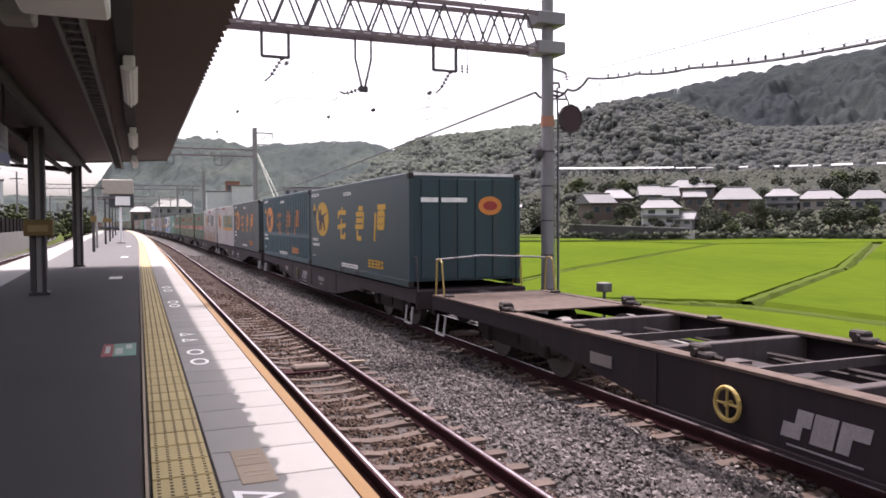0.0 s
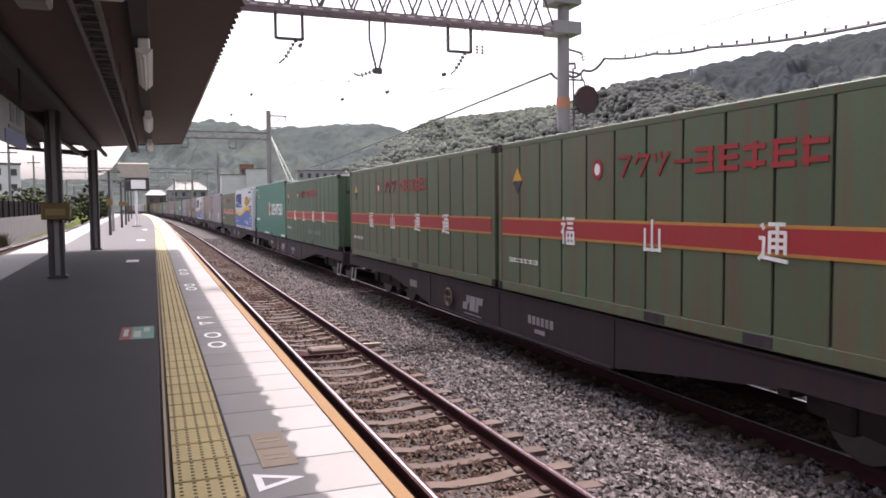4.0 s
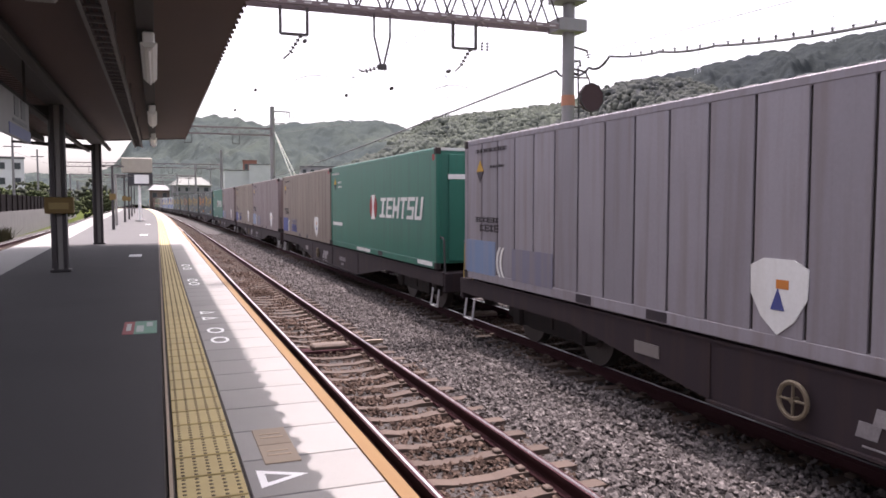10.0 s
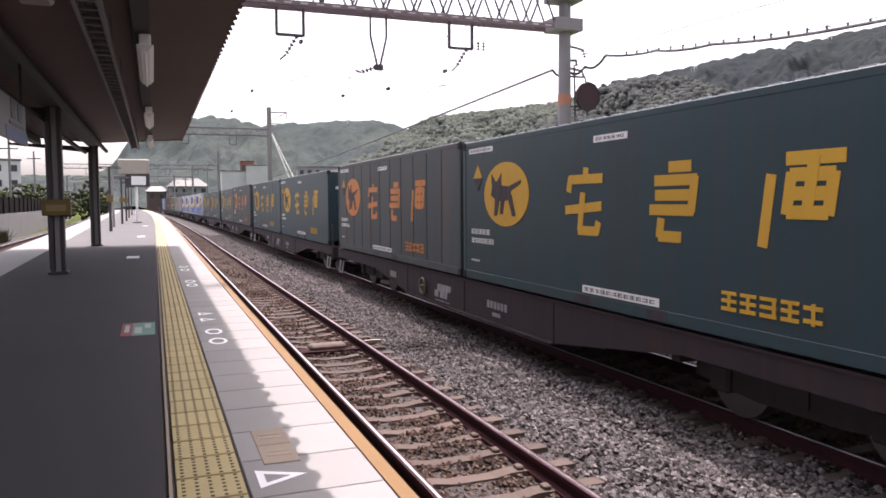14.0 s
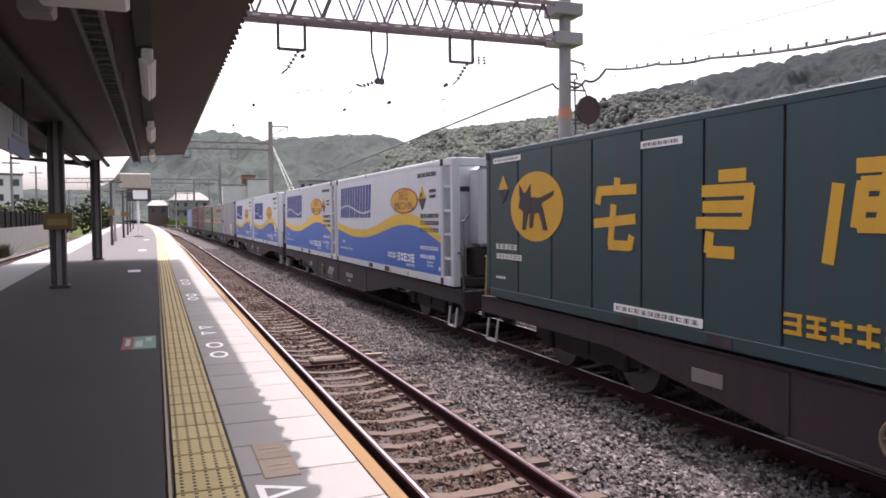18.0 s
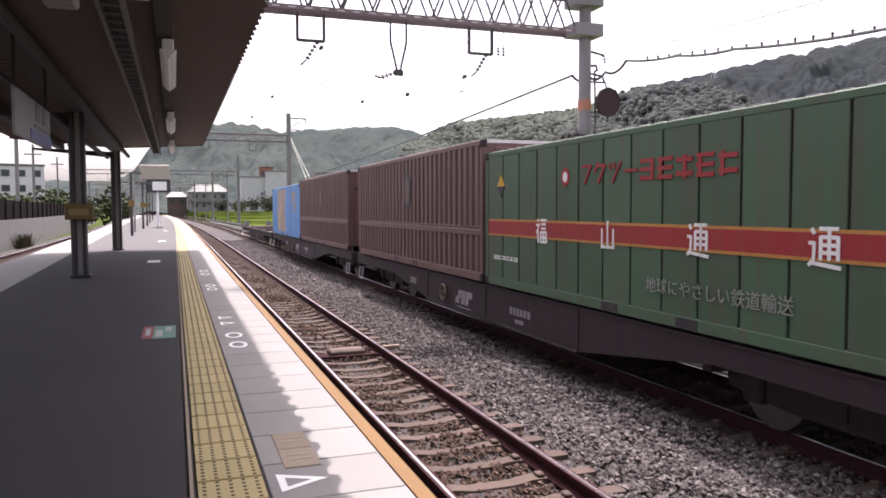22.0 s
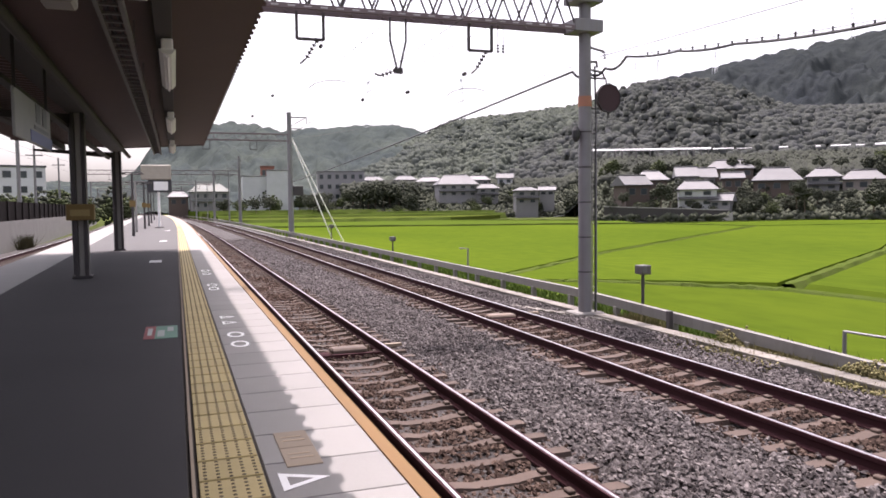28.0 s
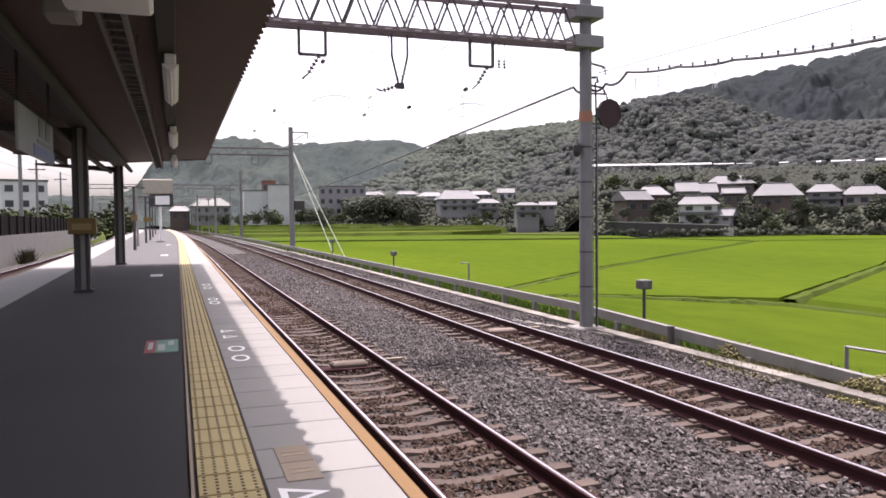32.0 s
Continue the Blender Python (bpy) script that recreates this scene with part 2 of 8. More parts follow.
def raw_mesh(name, verts, faces, material):
    """A large joined mesh straight from arrays."""
    me = bpy.data.meshes.new(name)
    me.from_pydata(np.asarray(verts).tolist(), [], np.asarray(faces).tolist())
    me.materials.append(material)
    return me


def part(name, shape, material, parent=None, label="", smooth=False):
    """Links a shape as one mesh object, under a thing or under a part."""
    ob = new(name, shape if isinstance(shape, bpy.types.Mesh) else shape.data(name, material, smooth))
    if parent:
        ob.parent = parent
    if label:
        ob["label"] = label
    return ob


def thing(name, label, category, group="", kind="", at=(0, 0, 0)):
    ob = new(name)
    ob.location = at
    return tagged(ob, label, category, group, kind)


def box(*a):
    return Shape().box(*a)


RAIL_Z, BED_Z, FIELD_Z = -0.98, -1.17, -2.0
NEAR_X, FAR_X, LEFT_X = 2.56, 6.32, -7.3        # centre lines of the three tracks


def bend(y):
    """How far the line has swung to the left at y metres ahead."""
    return -max(0.0, y - 45.0) ** 2 / 6000.0


def swing(y):
    """The heading of the line at y metres ahead, in degrees."""
    return math.degrees(math.atan(max(0.0, y - 45.0) / 3000.0))


# ---- ground and track beds ----
def strip_sheet(name, lines, ys, material, label, category, thick=0.0):
    """A long sheet: lines of (x, z) carried along the railway."""
    v = [(x + bend(y), y, z) for y in ys for x, z in lines]
    n = len(lines)
    f = [(k * n + i, k * n + i + 1, (k + 1) * n + i + 1, (k + 1) * n + i) for k in range(len(ys) - 1) for i in range(n - 1)]
    return tagged(new(name, raw_mesh(name, v, f, material)), label, category, kind="structure")


LONG = [-400, -100, -30, 0, 20, 45, 60, 80, 100, 130, 160, 200, 250, 300, 360, 420, 480]
GRASS_EARTH = mat("grassy_earth", (0.0490, 0.0665, 0.0196), 0.95, other=(0.0735, 0.0686, 0.0350), scale=0.5, fine=6, bump=0.6, depth=0.05, spec=0.0)
ground_rows = [-3000, -400] + LONG[1:] + [700, 1000, 3200]
strip_sheet("ground", [(-3000, -1.6), (-40, -1.6), (-12, -1.45), (-9.0, -1.32), (9.2, -1.32), (9.9, -1.5), (11.2, -2.08), (60, -2.1), (3000, -2.1)],
            ground_rows, GRASS_EARTH, "grassy valley floor beside the railway", "ground")
strip_sheet("ballast_bed", [(1.25, -1.30), (1.35, BED_Z), (7.9, BED_Z - 0.02), (8.35, -1.31)], LONG, BALLAST_BED,
            "grey and brown crushed stone bed under two tracks", "ballast")
strip_sheet("ballast_bed", [(-9.34, -1.31), (-9.3, BED_Z), (-4.2, BED_Z), (-3.6, -1.31)], LONG, BALLAST_BED,
            "grey crushed stone bed of the track behind the platform", "ballast")

RAIL_SECTION = [(-0.05, -0.17), (0.05, -0.17), (0.05, -0.15), (0.016, -0.12), (0.014, -0.052), (0.036, -0.040), (0.036, -0.004), (-0.036, -0.004), (-0.036, -0.040), (-0.014, -0.052), (-0.016, -0.12), (-0.05, -0.15)]
HEAD_SECTION = [(-0.015, -0.004), (0.015, -0.004), (0.012, 0.001), (-0.012, 0.001)]
RAIL_YS = [-400, -60, 0, 30, 45] + list(range(55, 300, 12)) + [340, 400, 480]


def track(x, label):
    t = thing("track", label, "railway track", kind="structure", at=(0, 0, 0))
    for s in (-0.566, 0.566):
        line = [(x + s + bend(y), y, RAIL_Z) for y in RAIL_YS]
        rail = part("rail", Shape().sweep(RAIL_SECTION, line), RAIL_SIDE, t)
        part("rail_head", Shape().sweep(HEAD_SECTION, line), RAIL_TOP, rail, "polished top of the rail")
    return t


NEAR_TRACK = track(NEAR_X, "rusty rails on brown concrete sleepers along the platform")
FAR_TRACK = track(FAR_X, "rusty rails with bright heads on the outer track")
LEFT_TRACK = track(LEFT_X, "rusty rails in ballast behind the platform")

# ---- platform ----
PLATFORM_YS = [-30, -6.3, -3.5, 0, 20, 25.2, 45] + list(range(55, 175, 10))
EDGE_X = 1.05


def left_edge(y):
    return -3.35 - 0.0235 * max(-10, min(y, 75))


platform = thing("platform", "island platform of dark asphalt with pale edge slabs", "platform", kind="structure")


def deck(name, xa, xb, z0, z1, material, label="", start=-99, stop=999):
    v, f = [], []
    ys = [y for y in PLATFORM_YS if start <= y <= stop]
    for y in ys:
        a, b = xa(y) + bend(y), xb(y) + bend(y)
        v += [(a, y, z0), (b, y, z0), (b, y, z1), (a, y, z1)]
    for k in range(len(ys) - 1):
        f += [(k * 4 + i, k * 4 + (i + 1) % 4, k * 4 + 4 + (i + 1) % 4, k * 4 + 4 + i) for i in range(4)]
    f += [(3, 2, 1, 0), tuple(range(len(v) - 4, len(v)))]
    return part(name, Shape().add(v, f), material, platform, label)


deck("core", lambda y: left_edge(y) + 0.25, lambda y: EDGE_X - 0.22, -1.4, -0.13, CONCRETE, "shaded concrete wall under the platform")
deck("deck_base", lambda y: left_edge(y) + 0.03, lambda y: EDGE_X - 0.02, -0.13, -0.02, JOINT)
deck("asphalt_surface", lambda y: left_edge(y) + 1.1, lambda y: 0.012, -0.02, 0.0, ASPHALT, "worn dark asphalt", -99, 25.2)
# past the canopy's shadow the asphalt colour is raised to look sunlit
deck("paved_surface", lambda y: left_edge(y) + 1.1, lambda y: 0.012, -0.02, 0.0, mat("sunlit_asphalt", (0.1085, 0.1050, 0.1036), 0.92, other=(0.0805, 0.0784, 0.0784), scale=0.5, fine=120, bump=0.4, spec=0.15), "asphalt painted paler as sunlit beyond the canopy", 25.2)
deck("orange_edge_line", lambda y: EDGE_X - 0.075, lambda y: EDGE_X, -0.02, 0.001, ORANGE_LINE, "tan yellow edge line")
deck("edge_nosing", lambda y: EDGE_X - 0.06, lambda y: EDGE_X + 0.004, -0.14, -0.021, CONCRETE)
deck("left_edge_slab", lambda y: left_edge(y), lambda y: left_edge(y) + 1.1, -0.02, 0.002, SLAB, "pale concrete edge")
deck("joint_strip", lambda y: 0.359, lambda y: 0.372, -0.02, -0.012, JOINT)
deck("border_strip", lambda y: 0.032, lambda y: 0.048, -0.02, 0.001, BROWN_PLATE, "dull tan border strip")

# markings on the deck: triangle, door numbers, plates, direction sticker
def flat(name, pts, material, label, z=0.004, category="floor marking", th=0.004):
    ob = new(name, Shape().prism(pts, z - 0.002, z + th, "z").data(name, material))
    return tagged(ob, label, category)


def boarding_mark(triangles, rings, small=1.0):
    """White triangles that point at the track, with ring figures beside them."""
    t = thing("boarding_mark", "white triangles and figures painted on the platform slabs", "floor marking", "boarding marks")
    for y in triangles:
        out = [(0.535 - 0.115 * small, y - 0.12), (0.535 + 0.115 * small, y), (0.535 - 0.115 * small, y + 0.12)]
        inn = [(0.535 - 0.08 * small, y - 0.06), (0.535 + 0.04 * small, y), (0.535 - 0.08 * small, y + 0.06)]
        v = [(*p, 0.004) for p in out] + [(*p, 0.004) for p in inn]
        part("triangle", Shape().add(v, [(i, (i + 1) % 3, 3 + (i + 1) % 3, 3 + i) for i in range(3)]), WHITE, t)
    for y, ry in rings:
        n, v = 16, []
        for r in (1.0, 0.66):
            v += [(0.53 + 0.085 * r * math.cos(6.2832 * i / n), y + ry * r * math.sin(6.2832 * i / n), 0.004) for i in range(n)]
        part("ring_figure", Shape().add(v, [(i, (i + 1) % n, n + (i + 1) % n, n + i) for i in range(n)]), WHITE, t)
    return t


boarding_mark((3.47,), ())
boarding_mark((8.62, 9.08), ((7.22, 0.17), (7.78, 0.17)), 0.75)
boarding_mark((), ((12.4, 0.22), (13.0, 0.22)))
boarding_mark((), ((15.3, 0.25), (16.1, 0.25)))
for y, k in ((3.805, 0), (4.10, 1)):
    p = thing("metal_plate", "tan metal cover plate set flush in the slab", "floor plate", "cover plates")
    p.location = (0.565, y, 0)
    part("plate", box(-0.09, 0.09, -0.145, 0.145, -0.001, 0.006, 0.003), BROWN_PLATE, p)
    part("worn_lettering", Shape().box(-0.06, 0.06, -0.035, -0.015, 0.006, 0.008).box(-0.06, 0.05, 0.03, 0.045, 0.006, 0.008), mat("worn_letter", (0.31, 0.23, 0.155)), p, "worn unreadable lettering")
sticker = thing("floor_sticker", "red and green direction sticker on the asphalt", "floor sticker")
sticker.location = (-0.18, 8.25, 0)
part("red_half", box(-0.16, -0.055, -0.41, 0.41, 0.0, 0.004), mat("faded_red", (0.20, 0.05, 0.05), 0.8), sticker, "faded red part")
part("green_half", box(-0.055, 0.16, -0.41, 0.41, 0.0, 0.004), mat("faded_green", (0.10, 0.20, 0.15), 0.8), sticker, "faded green part")
part("lettering", Shape().box(-0.035, 0.035, -0.30, 0.10, 0.004, 0.006).box(0.06, 0.12, 0.02, 0.30, 0.004, 0.006).box(-0.13, -0.085, -0.2, 0.25, 0.004, 0.006), mat("worn_white", (0.30, 0.32, 0.30), 0.8), sticker, "unreadable worn white lettering")
for y in (19.56, 31.85, 47.0):
    w = thing("floor_sticker", "small white sticker on the asphalt", "floor sticker", "white stickers")
    w.location = (-0.5, y, 0)
    part("sheet", box(-0.14, 0.14, -0.4, 0.4, 0.0, 0.004), mat("worn_sheet", (0.5, 0.5, 0.49), 0.8), w)

# ---- canopy ----
CAN_Y0, CAN_Y1, EAVE_X, EAVE_Z, VALLEY_X, VALLEY_Z = -14.0, 25.65, 0.94, 3.36, -1.65, 3.22
canopy = thing("canopy", "brown folded-sheet platform roof on steel columns", "platform roof", kind="structure")


def folded_sheet(name, xa, za, xb, zb):
    v, f, pitch = [], [], 0.27
    n = int((CAN_Y1 - CAN_Y0) / pitch)
    for k in range(n):
        y = CAN_Y0 + (CAN_Y1 - CAN_Y0) * k / n
        for dy, up in ((0.0, 0.0), (0.10, 0.0), (0.14, 0.05), (0.23, 0.05)):
            over = 0.0 if up else 0.034
            v += [(xa + (over if xa > xb and xa > 0 else 0.0) - 0.03, y + dy, za + up), (xb, y + dy, zb + up)]
    f = [(2 * i, 2 * i + 2, 2 * i + 3, 2 * i + 1) for i in range(len(v) // 2 - 1)]
    ob = part(name, Shape().add(v, f), ROOF_SHEET, canopy, "folded brown sheet metal")
    return ob


folded_sheet("roof_sheet", EAVE_X, EAVE_Z, VALLEY_X, VALLEY_Z)
folded_sheet("roof_sheet", VALLEY_X, VALLEY_Z, -4.6, 3.44)
part("soffit", Shape().prism([(EAVE_X - 0.05, EAVE_Z - 0.02), (EAVE_X - 0.05, EAVE_Z - 0.004), (VALLEY_X, VALLEY_Z - 0.004), (VALLEY_X, VALLEY_Z - 0.02)], CAN_Y0, CAN_Y1 - 0.03, "y"), ROOF_SHEET, canopy, "smooth brown soffit")
part("end_fascia", Shape().prism([(EAVE_X, EAVE_Z - 0.05), (EAVE_X, EAVE_Z + 0.12), (VALLEY_X, VALLEY_Z + 0.12), (VALLEY_X, VALLEY_Z - 0.05)], CAN_Y1 - 0.02, CAN_Y1 + 0.04, "y"), ROOF_SHEET, canopy)
part("end_fascia", Shape().prism([(VALLEY_X, VALLEY_Z - 0.05), (VALLEY_X, VALLEY_Z + 0.12), (-4.6, 3.56), (-4.6, 3.39)], CAN_Y1 - 0.02, CAN_Y1 + 0.04, "y"), ROOF_SHEET, canopy)
part("valley_gutter", box(VALLEY_X - 0.2, VALLEY_X + 0.2, CAN_Y0, CAN_Y1 - 0.03, VALLEY_Z - 0.16, VALLEY_Z - 0.01, 0.01), BEAM_PAINT, canopy, "long steel gutter")
for x, z in ((-0.065, 3.20), (-3.2, 3.22)):
    part("purlin", box(x - 0.085, x + 0.085, CAN_Y0, CAN_Y1 - 0.03, z - 0.14, z + 0.04, 0.008), BEAM_PAINT, canopy, "painted steel purlin")
part("pipe", Shape().rod((-1.28, CAN_Y0, 2.86), (-1.28, CAN_Y1 - 1, 2.86), 0.055, n=10), BEAM_PAINT, canopy, "grey conduit pipe", True)
part("pipe", Shape().rod((-2.05, CAN_Y0, 2.92), (-2.05, CAN_Y1 - 1, 2.92), 0.035, n=8), BEAM_PAINT, canopy, "grey conduit pipe", True)
part("conduit_rail", box(-1.92, -1.84, CAN_Y0, CAN_Y1 - 0.5, 2.80, 2.86), BEAM_PAINT, canopy)

COLUMN_YS = (-6.1, 4.7, 15.5, 26.0)


def column(y, top):
    c = thing("column", "grey steel column with dark flanges on the platform", "column", "canopy columns", at=(-1.67, y, 0))
    part("web", box(-0.05, 0.05, -0.09, 0.09, 0.0, top, 0.01), COLUMN_GREY, c, "pale column face")
    for x in (-0.085, 0.085):
        part("flange", box(x - 0.033, x + 0.033, -0.13, 0.13, 0.0, top, 0.008), DARK_STEEL, c, "dark flange")
    part("base_collar", box(-0.17, 0.17, -0.16, 0.16, 0.0, 0.05, 0.01), DARK_STEEL, c)
    if top > 2.9:
        for s in (-1,):
            part("bracket", Shape().prism([(s * 0.1, 2.86), (s * 0.1, 3.04), (s * (1.5 if s > 0 else 2.3), 3.12), (s * (1.5 if s > 0 else 2.3), 3.06)], -0.05, 0.05, "y"), BEAM_PAINT, c, "tapered roof bracket")
        part("downpipe", Shape().rod((-0.15, 0.15, 0.05), (-0.15, 0.15, 3.0), 0.03, n=8), DARK_STEEL, c, smooth=True)
    return c


for y in COLUMN_YS[:-1]:
    column(y, 3.06)
column(25.45, 3.06)
box1 = thing("equipment_box", "mustard yellow box strapped to a platform column", "equipment box", at=(-1.67, 15.5, 1.08))
part("casing", box(-0.22, 0.26, -0.30, -0.14, 0.0, 0.30, 0.015), MUSTARD, box1)
part("label_plate", box(-0.15, 0.18, -0.305, -0.299, 0.08, 0.2), mat("faded_label", (0.3, 0.22, 0.08)), box1)

# cable tray like a ladder
TRAY_GREY = mat("tray_grey", (0.125, 0.115, 0.11), 0.6, 0.0, other=(0.09, 0.083, 0.08))
tray = thing("cable_tray", "grey ladder-shaped cable tray hung under the canopy", "cable tray")
for x in (-0.56, -0.37):
    part("side_rail", box(x - 0.018, x + 0.018, CAN_Y0, 24.6, 2.92, 3.00), TRAY_GREY, tray)
rung = Shape().box(-0.55, -0.38, -0.02, 0.02, 2.935, 2.96).data("rung", TRAY_GREY)
for k in range(72):
    part("rung", rung, None, tray).location = (0, 2.9 + 0.3 * k, 0)
for x, q in ((-0.50, 0.02), (-0.43, 0.015)):
    part("cable", Shape().rod((x, CAN_Y0, 2.982), (x, 24.6, 2.982), q, n=6), BLACK, tray, "black cable")
hang = Shape().box(-0.01, 0.01, -0.01, 0.01, 2.99, 3.3).data("hanger", TRAY_GREY)
for k in range(10):
    for x in (-0.57, -0.36):
        part("hanger", hang, None, tray).location = (x, 1.2 + 2.5 * k, 0)


def strip_lamp(y):
    l = thing("strip_lamp", "unlit white fluorescent lamp box under the canopy", "ceiling lamp", "canopy lamps", at=(-0.035, y, 2.88))
    part("housing", box(-0.06, 0.06, -1.25, 1.25, 0.04, 0.16, 0.015), LAMP_WHITE, l)
    part("reflector", Shape().prism([(-0.085, 0.05), (-0.04, 0.0), (0.04, 0.0), (0.085, 0.05)], -1.24, 1.24, "y"), LAMP_WHITE, l)
    part("tube", Shape().rod((0, -1.2, -0.018), (0, 1.2, -0.018), 0.016, n=8), WHITE, l, "white tube", True)
    for s in (-0.9, 0.9):
        part("stem", box(-0.015, 0.015, s - 0.015, s + 0.015, 0.155, 0.3), COLUMN_GREY, l)
    return l


for y in (-2.9, 3.35, 9.65, 15.9, 21.9):
    strip_lamp(y)
cam_box = thing("loudspeaker", "beige loudspeaker box under the canopy", "loudspeaker", at=(-0.72, 5.85, 2.68))
part("casing", box(-0.11, 0.11, -0.14, 0.14, 0.0, 0.22, 0.02), mat("beige_case", (0.24, 0.22, 0.20), 0.6), cam_box)
part("bracket", box(-0.02, 0.02, -0.02, 0.02, 0.22, 0.75), BEAM_PAINT, cam_box)

hung_box = thing("hanging_box", "white lamp-like box hung under the canopy", "hanging box", at=(0, 4.5, 0))
part("casing", box(-0.60, -0.11, 0.0, 0.5, 2.535, 2.80, 0.02), LAMP_WHITE, hung_box)
for x in (-0.66 + 0.10, -0.17):
    part("hanger", box(x - 0.012, x + 0.012, 0.24, 0.264, 2.71, 3.3), BEAM_PAINT, hung_box)

# station name board, monitor, other signs
board = thing("hanging_sign", "white station sign with a blue band hung from the canopy", "sign", at=(-1.56, 9.75, 2.03))
part("panel", box(0.03, 0.06, -1.1, 1.2, 0.0, 0.5, 0.008), mat("sign_panel", (0.24, 0.235, 0.23), 0.6), board)
part("blue_band", box(0.06, 0.066, -0.25, 1.25, 0.02, 0.15), SIGN_BLUE, board, "dark blue band")
part("lettering", Shape().box(0.06, 0.066, 0.12, 0.42, 0.26, 0.48).box(0.06, 0.066, 0.58, 0.88, 0.26, 0.48).box(0.06, 0.066, 0.0, 1.0, 0.18, 0.22), SIGN_DARK, board, "unreadable dark lettering")
for y in (-1.0, 1.0):
    part("hanger", box(0.03, 0.06, y - 0.015, y + 0.015, 0.49, 1.1), BEAM_PAINT, board)
for k, (x, y, h, m) in enumerate(((-1.93, 38.85, 3.0, DARK_STEEL), (-2.1, 45.5, 2.8, COLUMN_GREY), (-1.93, 53.1, 3.0, DARK_STEEL), (-1.92, 61.9, 3.2, DARK_STEEL), (-2.0, 75.0, 3.2, DARK_STEEL), (-2.0, 95.0, 3.2, DARK_STEEL))):
    p = thing("lamp_post", "slim dark lamp post on the open platform", "lamp post", "platform lamp posts", at=(x + bend(y), y, 0))
    part("pole", Shape().rod((0, 0, 0), (0, 0, h), 0.07, 0.05, 10), m, p, smooth=True)
    part("arm", box(-0.45, 0.45, -0.03, 0.03, h, h + 0.05), m, p)
    for s in (-1, 1):
        part("lamp_head", box(s * 0.4 - 0.12, s * 0.4 + 0.12, -0.35, 0.35, h - 0.05, h, 0.02), BEAM_PAINT, p)
    if k in (0, 2, 3):
        part("yellow_plate", box(-0.14, 0.14, -0.1, -0.08, 1.4, 1.7), MUSTARD, p, "mustard yellow plate")
pole = thing("monitor_post", "white post with a monitor under a pale hood", "monitor post", at=(-1.08, 55.5, 0))
part("stand", Shape().rod((0, 0, 0), (0, 0, 2.5), 0.09, n=10), WHITE, pole, smooth=True)
part("base", box(-0.3, 0.3, -0.3, 0.3, 0, 0.06, 0.01), CONCRETE, pole)
part("monitor_housing", box(-0.68, 0.86, -0.2, 0.2, 2.44, 3.28, 0.03), SIGN_DARK, pole, "dark monitor housing")
part("screen", box(-0.30, 0.62, -0.21, -0.2, 2.56, 3.16), WHITE, pole, "white screen")
part("hood", box(-1.1, 0.86, -0.3, 0.3, 3.30, 4.3, 0.05), mat("hood_paint", (0.33, 0.30, 0.25), 0.6), pole, "pale hood above the screen")

# ---- wall and fence behind the platform ----
wall = thing("wall_west", "stained pale concrete retaining wall with a dark fence on top", "wall", kind="structure")
WALL_TOP, FENCE_TOP = 0.62, 1.86
DARK_FENCE = mat("dark_fence", (0.014, 0.011, 0.011), 0.95, scale=2, spec=0.05)
WALL_LINE = [(-9.35 - 0.03 * max(0, y - 40) + bend(y) * 0.7, y, 0) for y in (-40, 0, 40, 60, 80, 100, 130, 160)]
part("wall_face", Shape().sweep([(-0.35, -1.5), (0.0, -1.5), (0.0, WALL_TOP), (-0.35, WALL_TOP)], WALL_LINE), CONCRETE, wall)
part("fence_band", Shape().sweep([(-0.20, WALL_TOP + 0.003), (-0.12, WALL_TOP + 0.003), (-0.12, FENCE_TOP), (-0.20, FENCE_TOP)], WALL_LINE), DARK_FENCE, wall, "dark sheet fence")
fp = Shape().box(-0.11, -0.03, -0.04, 0.04, WALL_TOP + 0.01, FENCE_TOP + 0.04).data("fence_post", DARK_FENCE)
for k in range(30):
    y = 8.0 + 3.0 * k
    part("fence_post", fp, None, wall).location = (-9.35 - 0.03 * max(0, y - 40) + bend(y) * 0.7, y, 0)
# ---- trackside fence, trough ----
fence = thing("trackside_fence", "low weathered concrete beam fence on short posts beside the field", "fence", kind="structure")


def fence_top(y):
    return -0.72 if y > 16 else -0.72 - 0.026 * (16 - y)


FENCE_YS = [-30, -10, 0, 4, 7, 10, 13, 16, 30, 45, 60, 80, 100, 130, 160, 200, 260]
FENCE_X = 8.95
part("beam", Shape().sweep([(-0.06, -0.19), (0.06, -0.19), (0.06, 0.0), (-0.06, 0.0)], [(FENCE_X + bend(y), y, fence_top(y)) for y in FENCE_YS]), CONCRETE, fence, "long weathered beam")
post = Shape().box(-0.05, 0.07, -0.06, 0.06, 0.0, 0.49, 0.01).data("post", CONCRETE)
for k in range(90):
    y = -10 + 2.0 * k
    part("post", post, None, fence).location = (FENCE_X - 0.03 + bend(y), y, fence_top(y) - 0.66)
trough = thing("cable_trough", "pale concrete cable trough beside the track", "cable trough", kind="structure")
TROUGH_YS = list(range(-20, 46, 5)) + [60, 80, 110, 150]
part("trough_body", Shape().sweep([(-0.13, -0.2), (0.13, -0.2), (0.13, 0.0), (-0.13, 0.0)], [(8.5 + bend(y), y, -1.13) for y in TROUGH_YS]), CONCRETE, trough)
lid = Shape().box(-0.15, 0.15, -0.245, 0.245, 0.0, 0.05, 0.006).data("lid", mat("trough_lid", (0.20, 0.18, 0.155), 0.9, other=(0.10, 0.09, 0.075), scale=3, amount=0.8, vary=0.25))
for k in range(120):
    y = 2.0 + 0.5 * k
    part("lid", lid, None, trough).location = (8.5 + bend(y), y, -1.13)
branch = thing("cable_trough", "pale concrete cable trough branching to the mast", "cable trough")
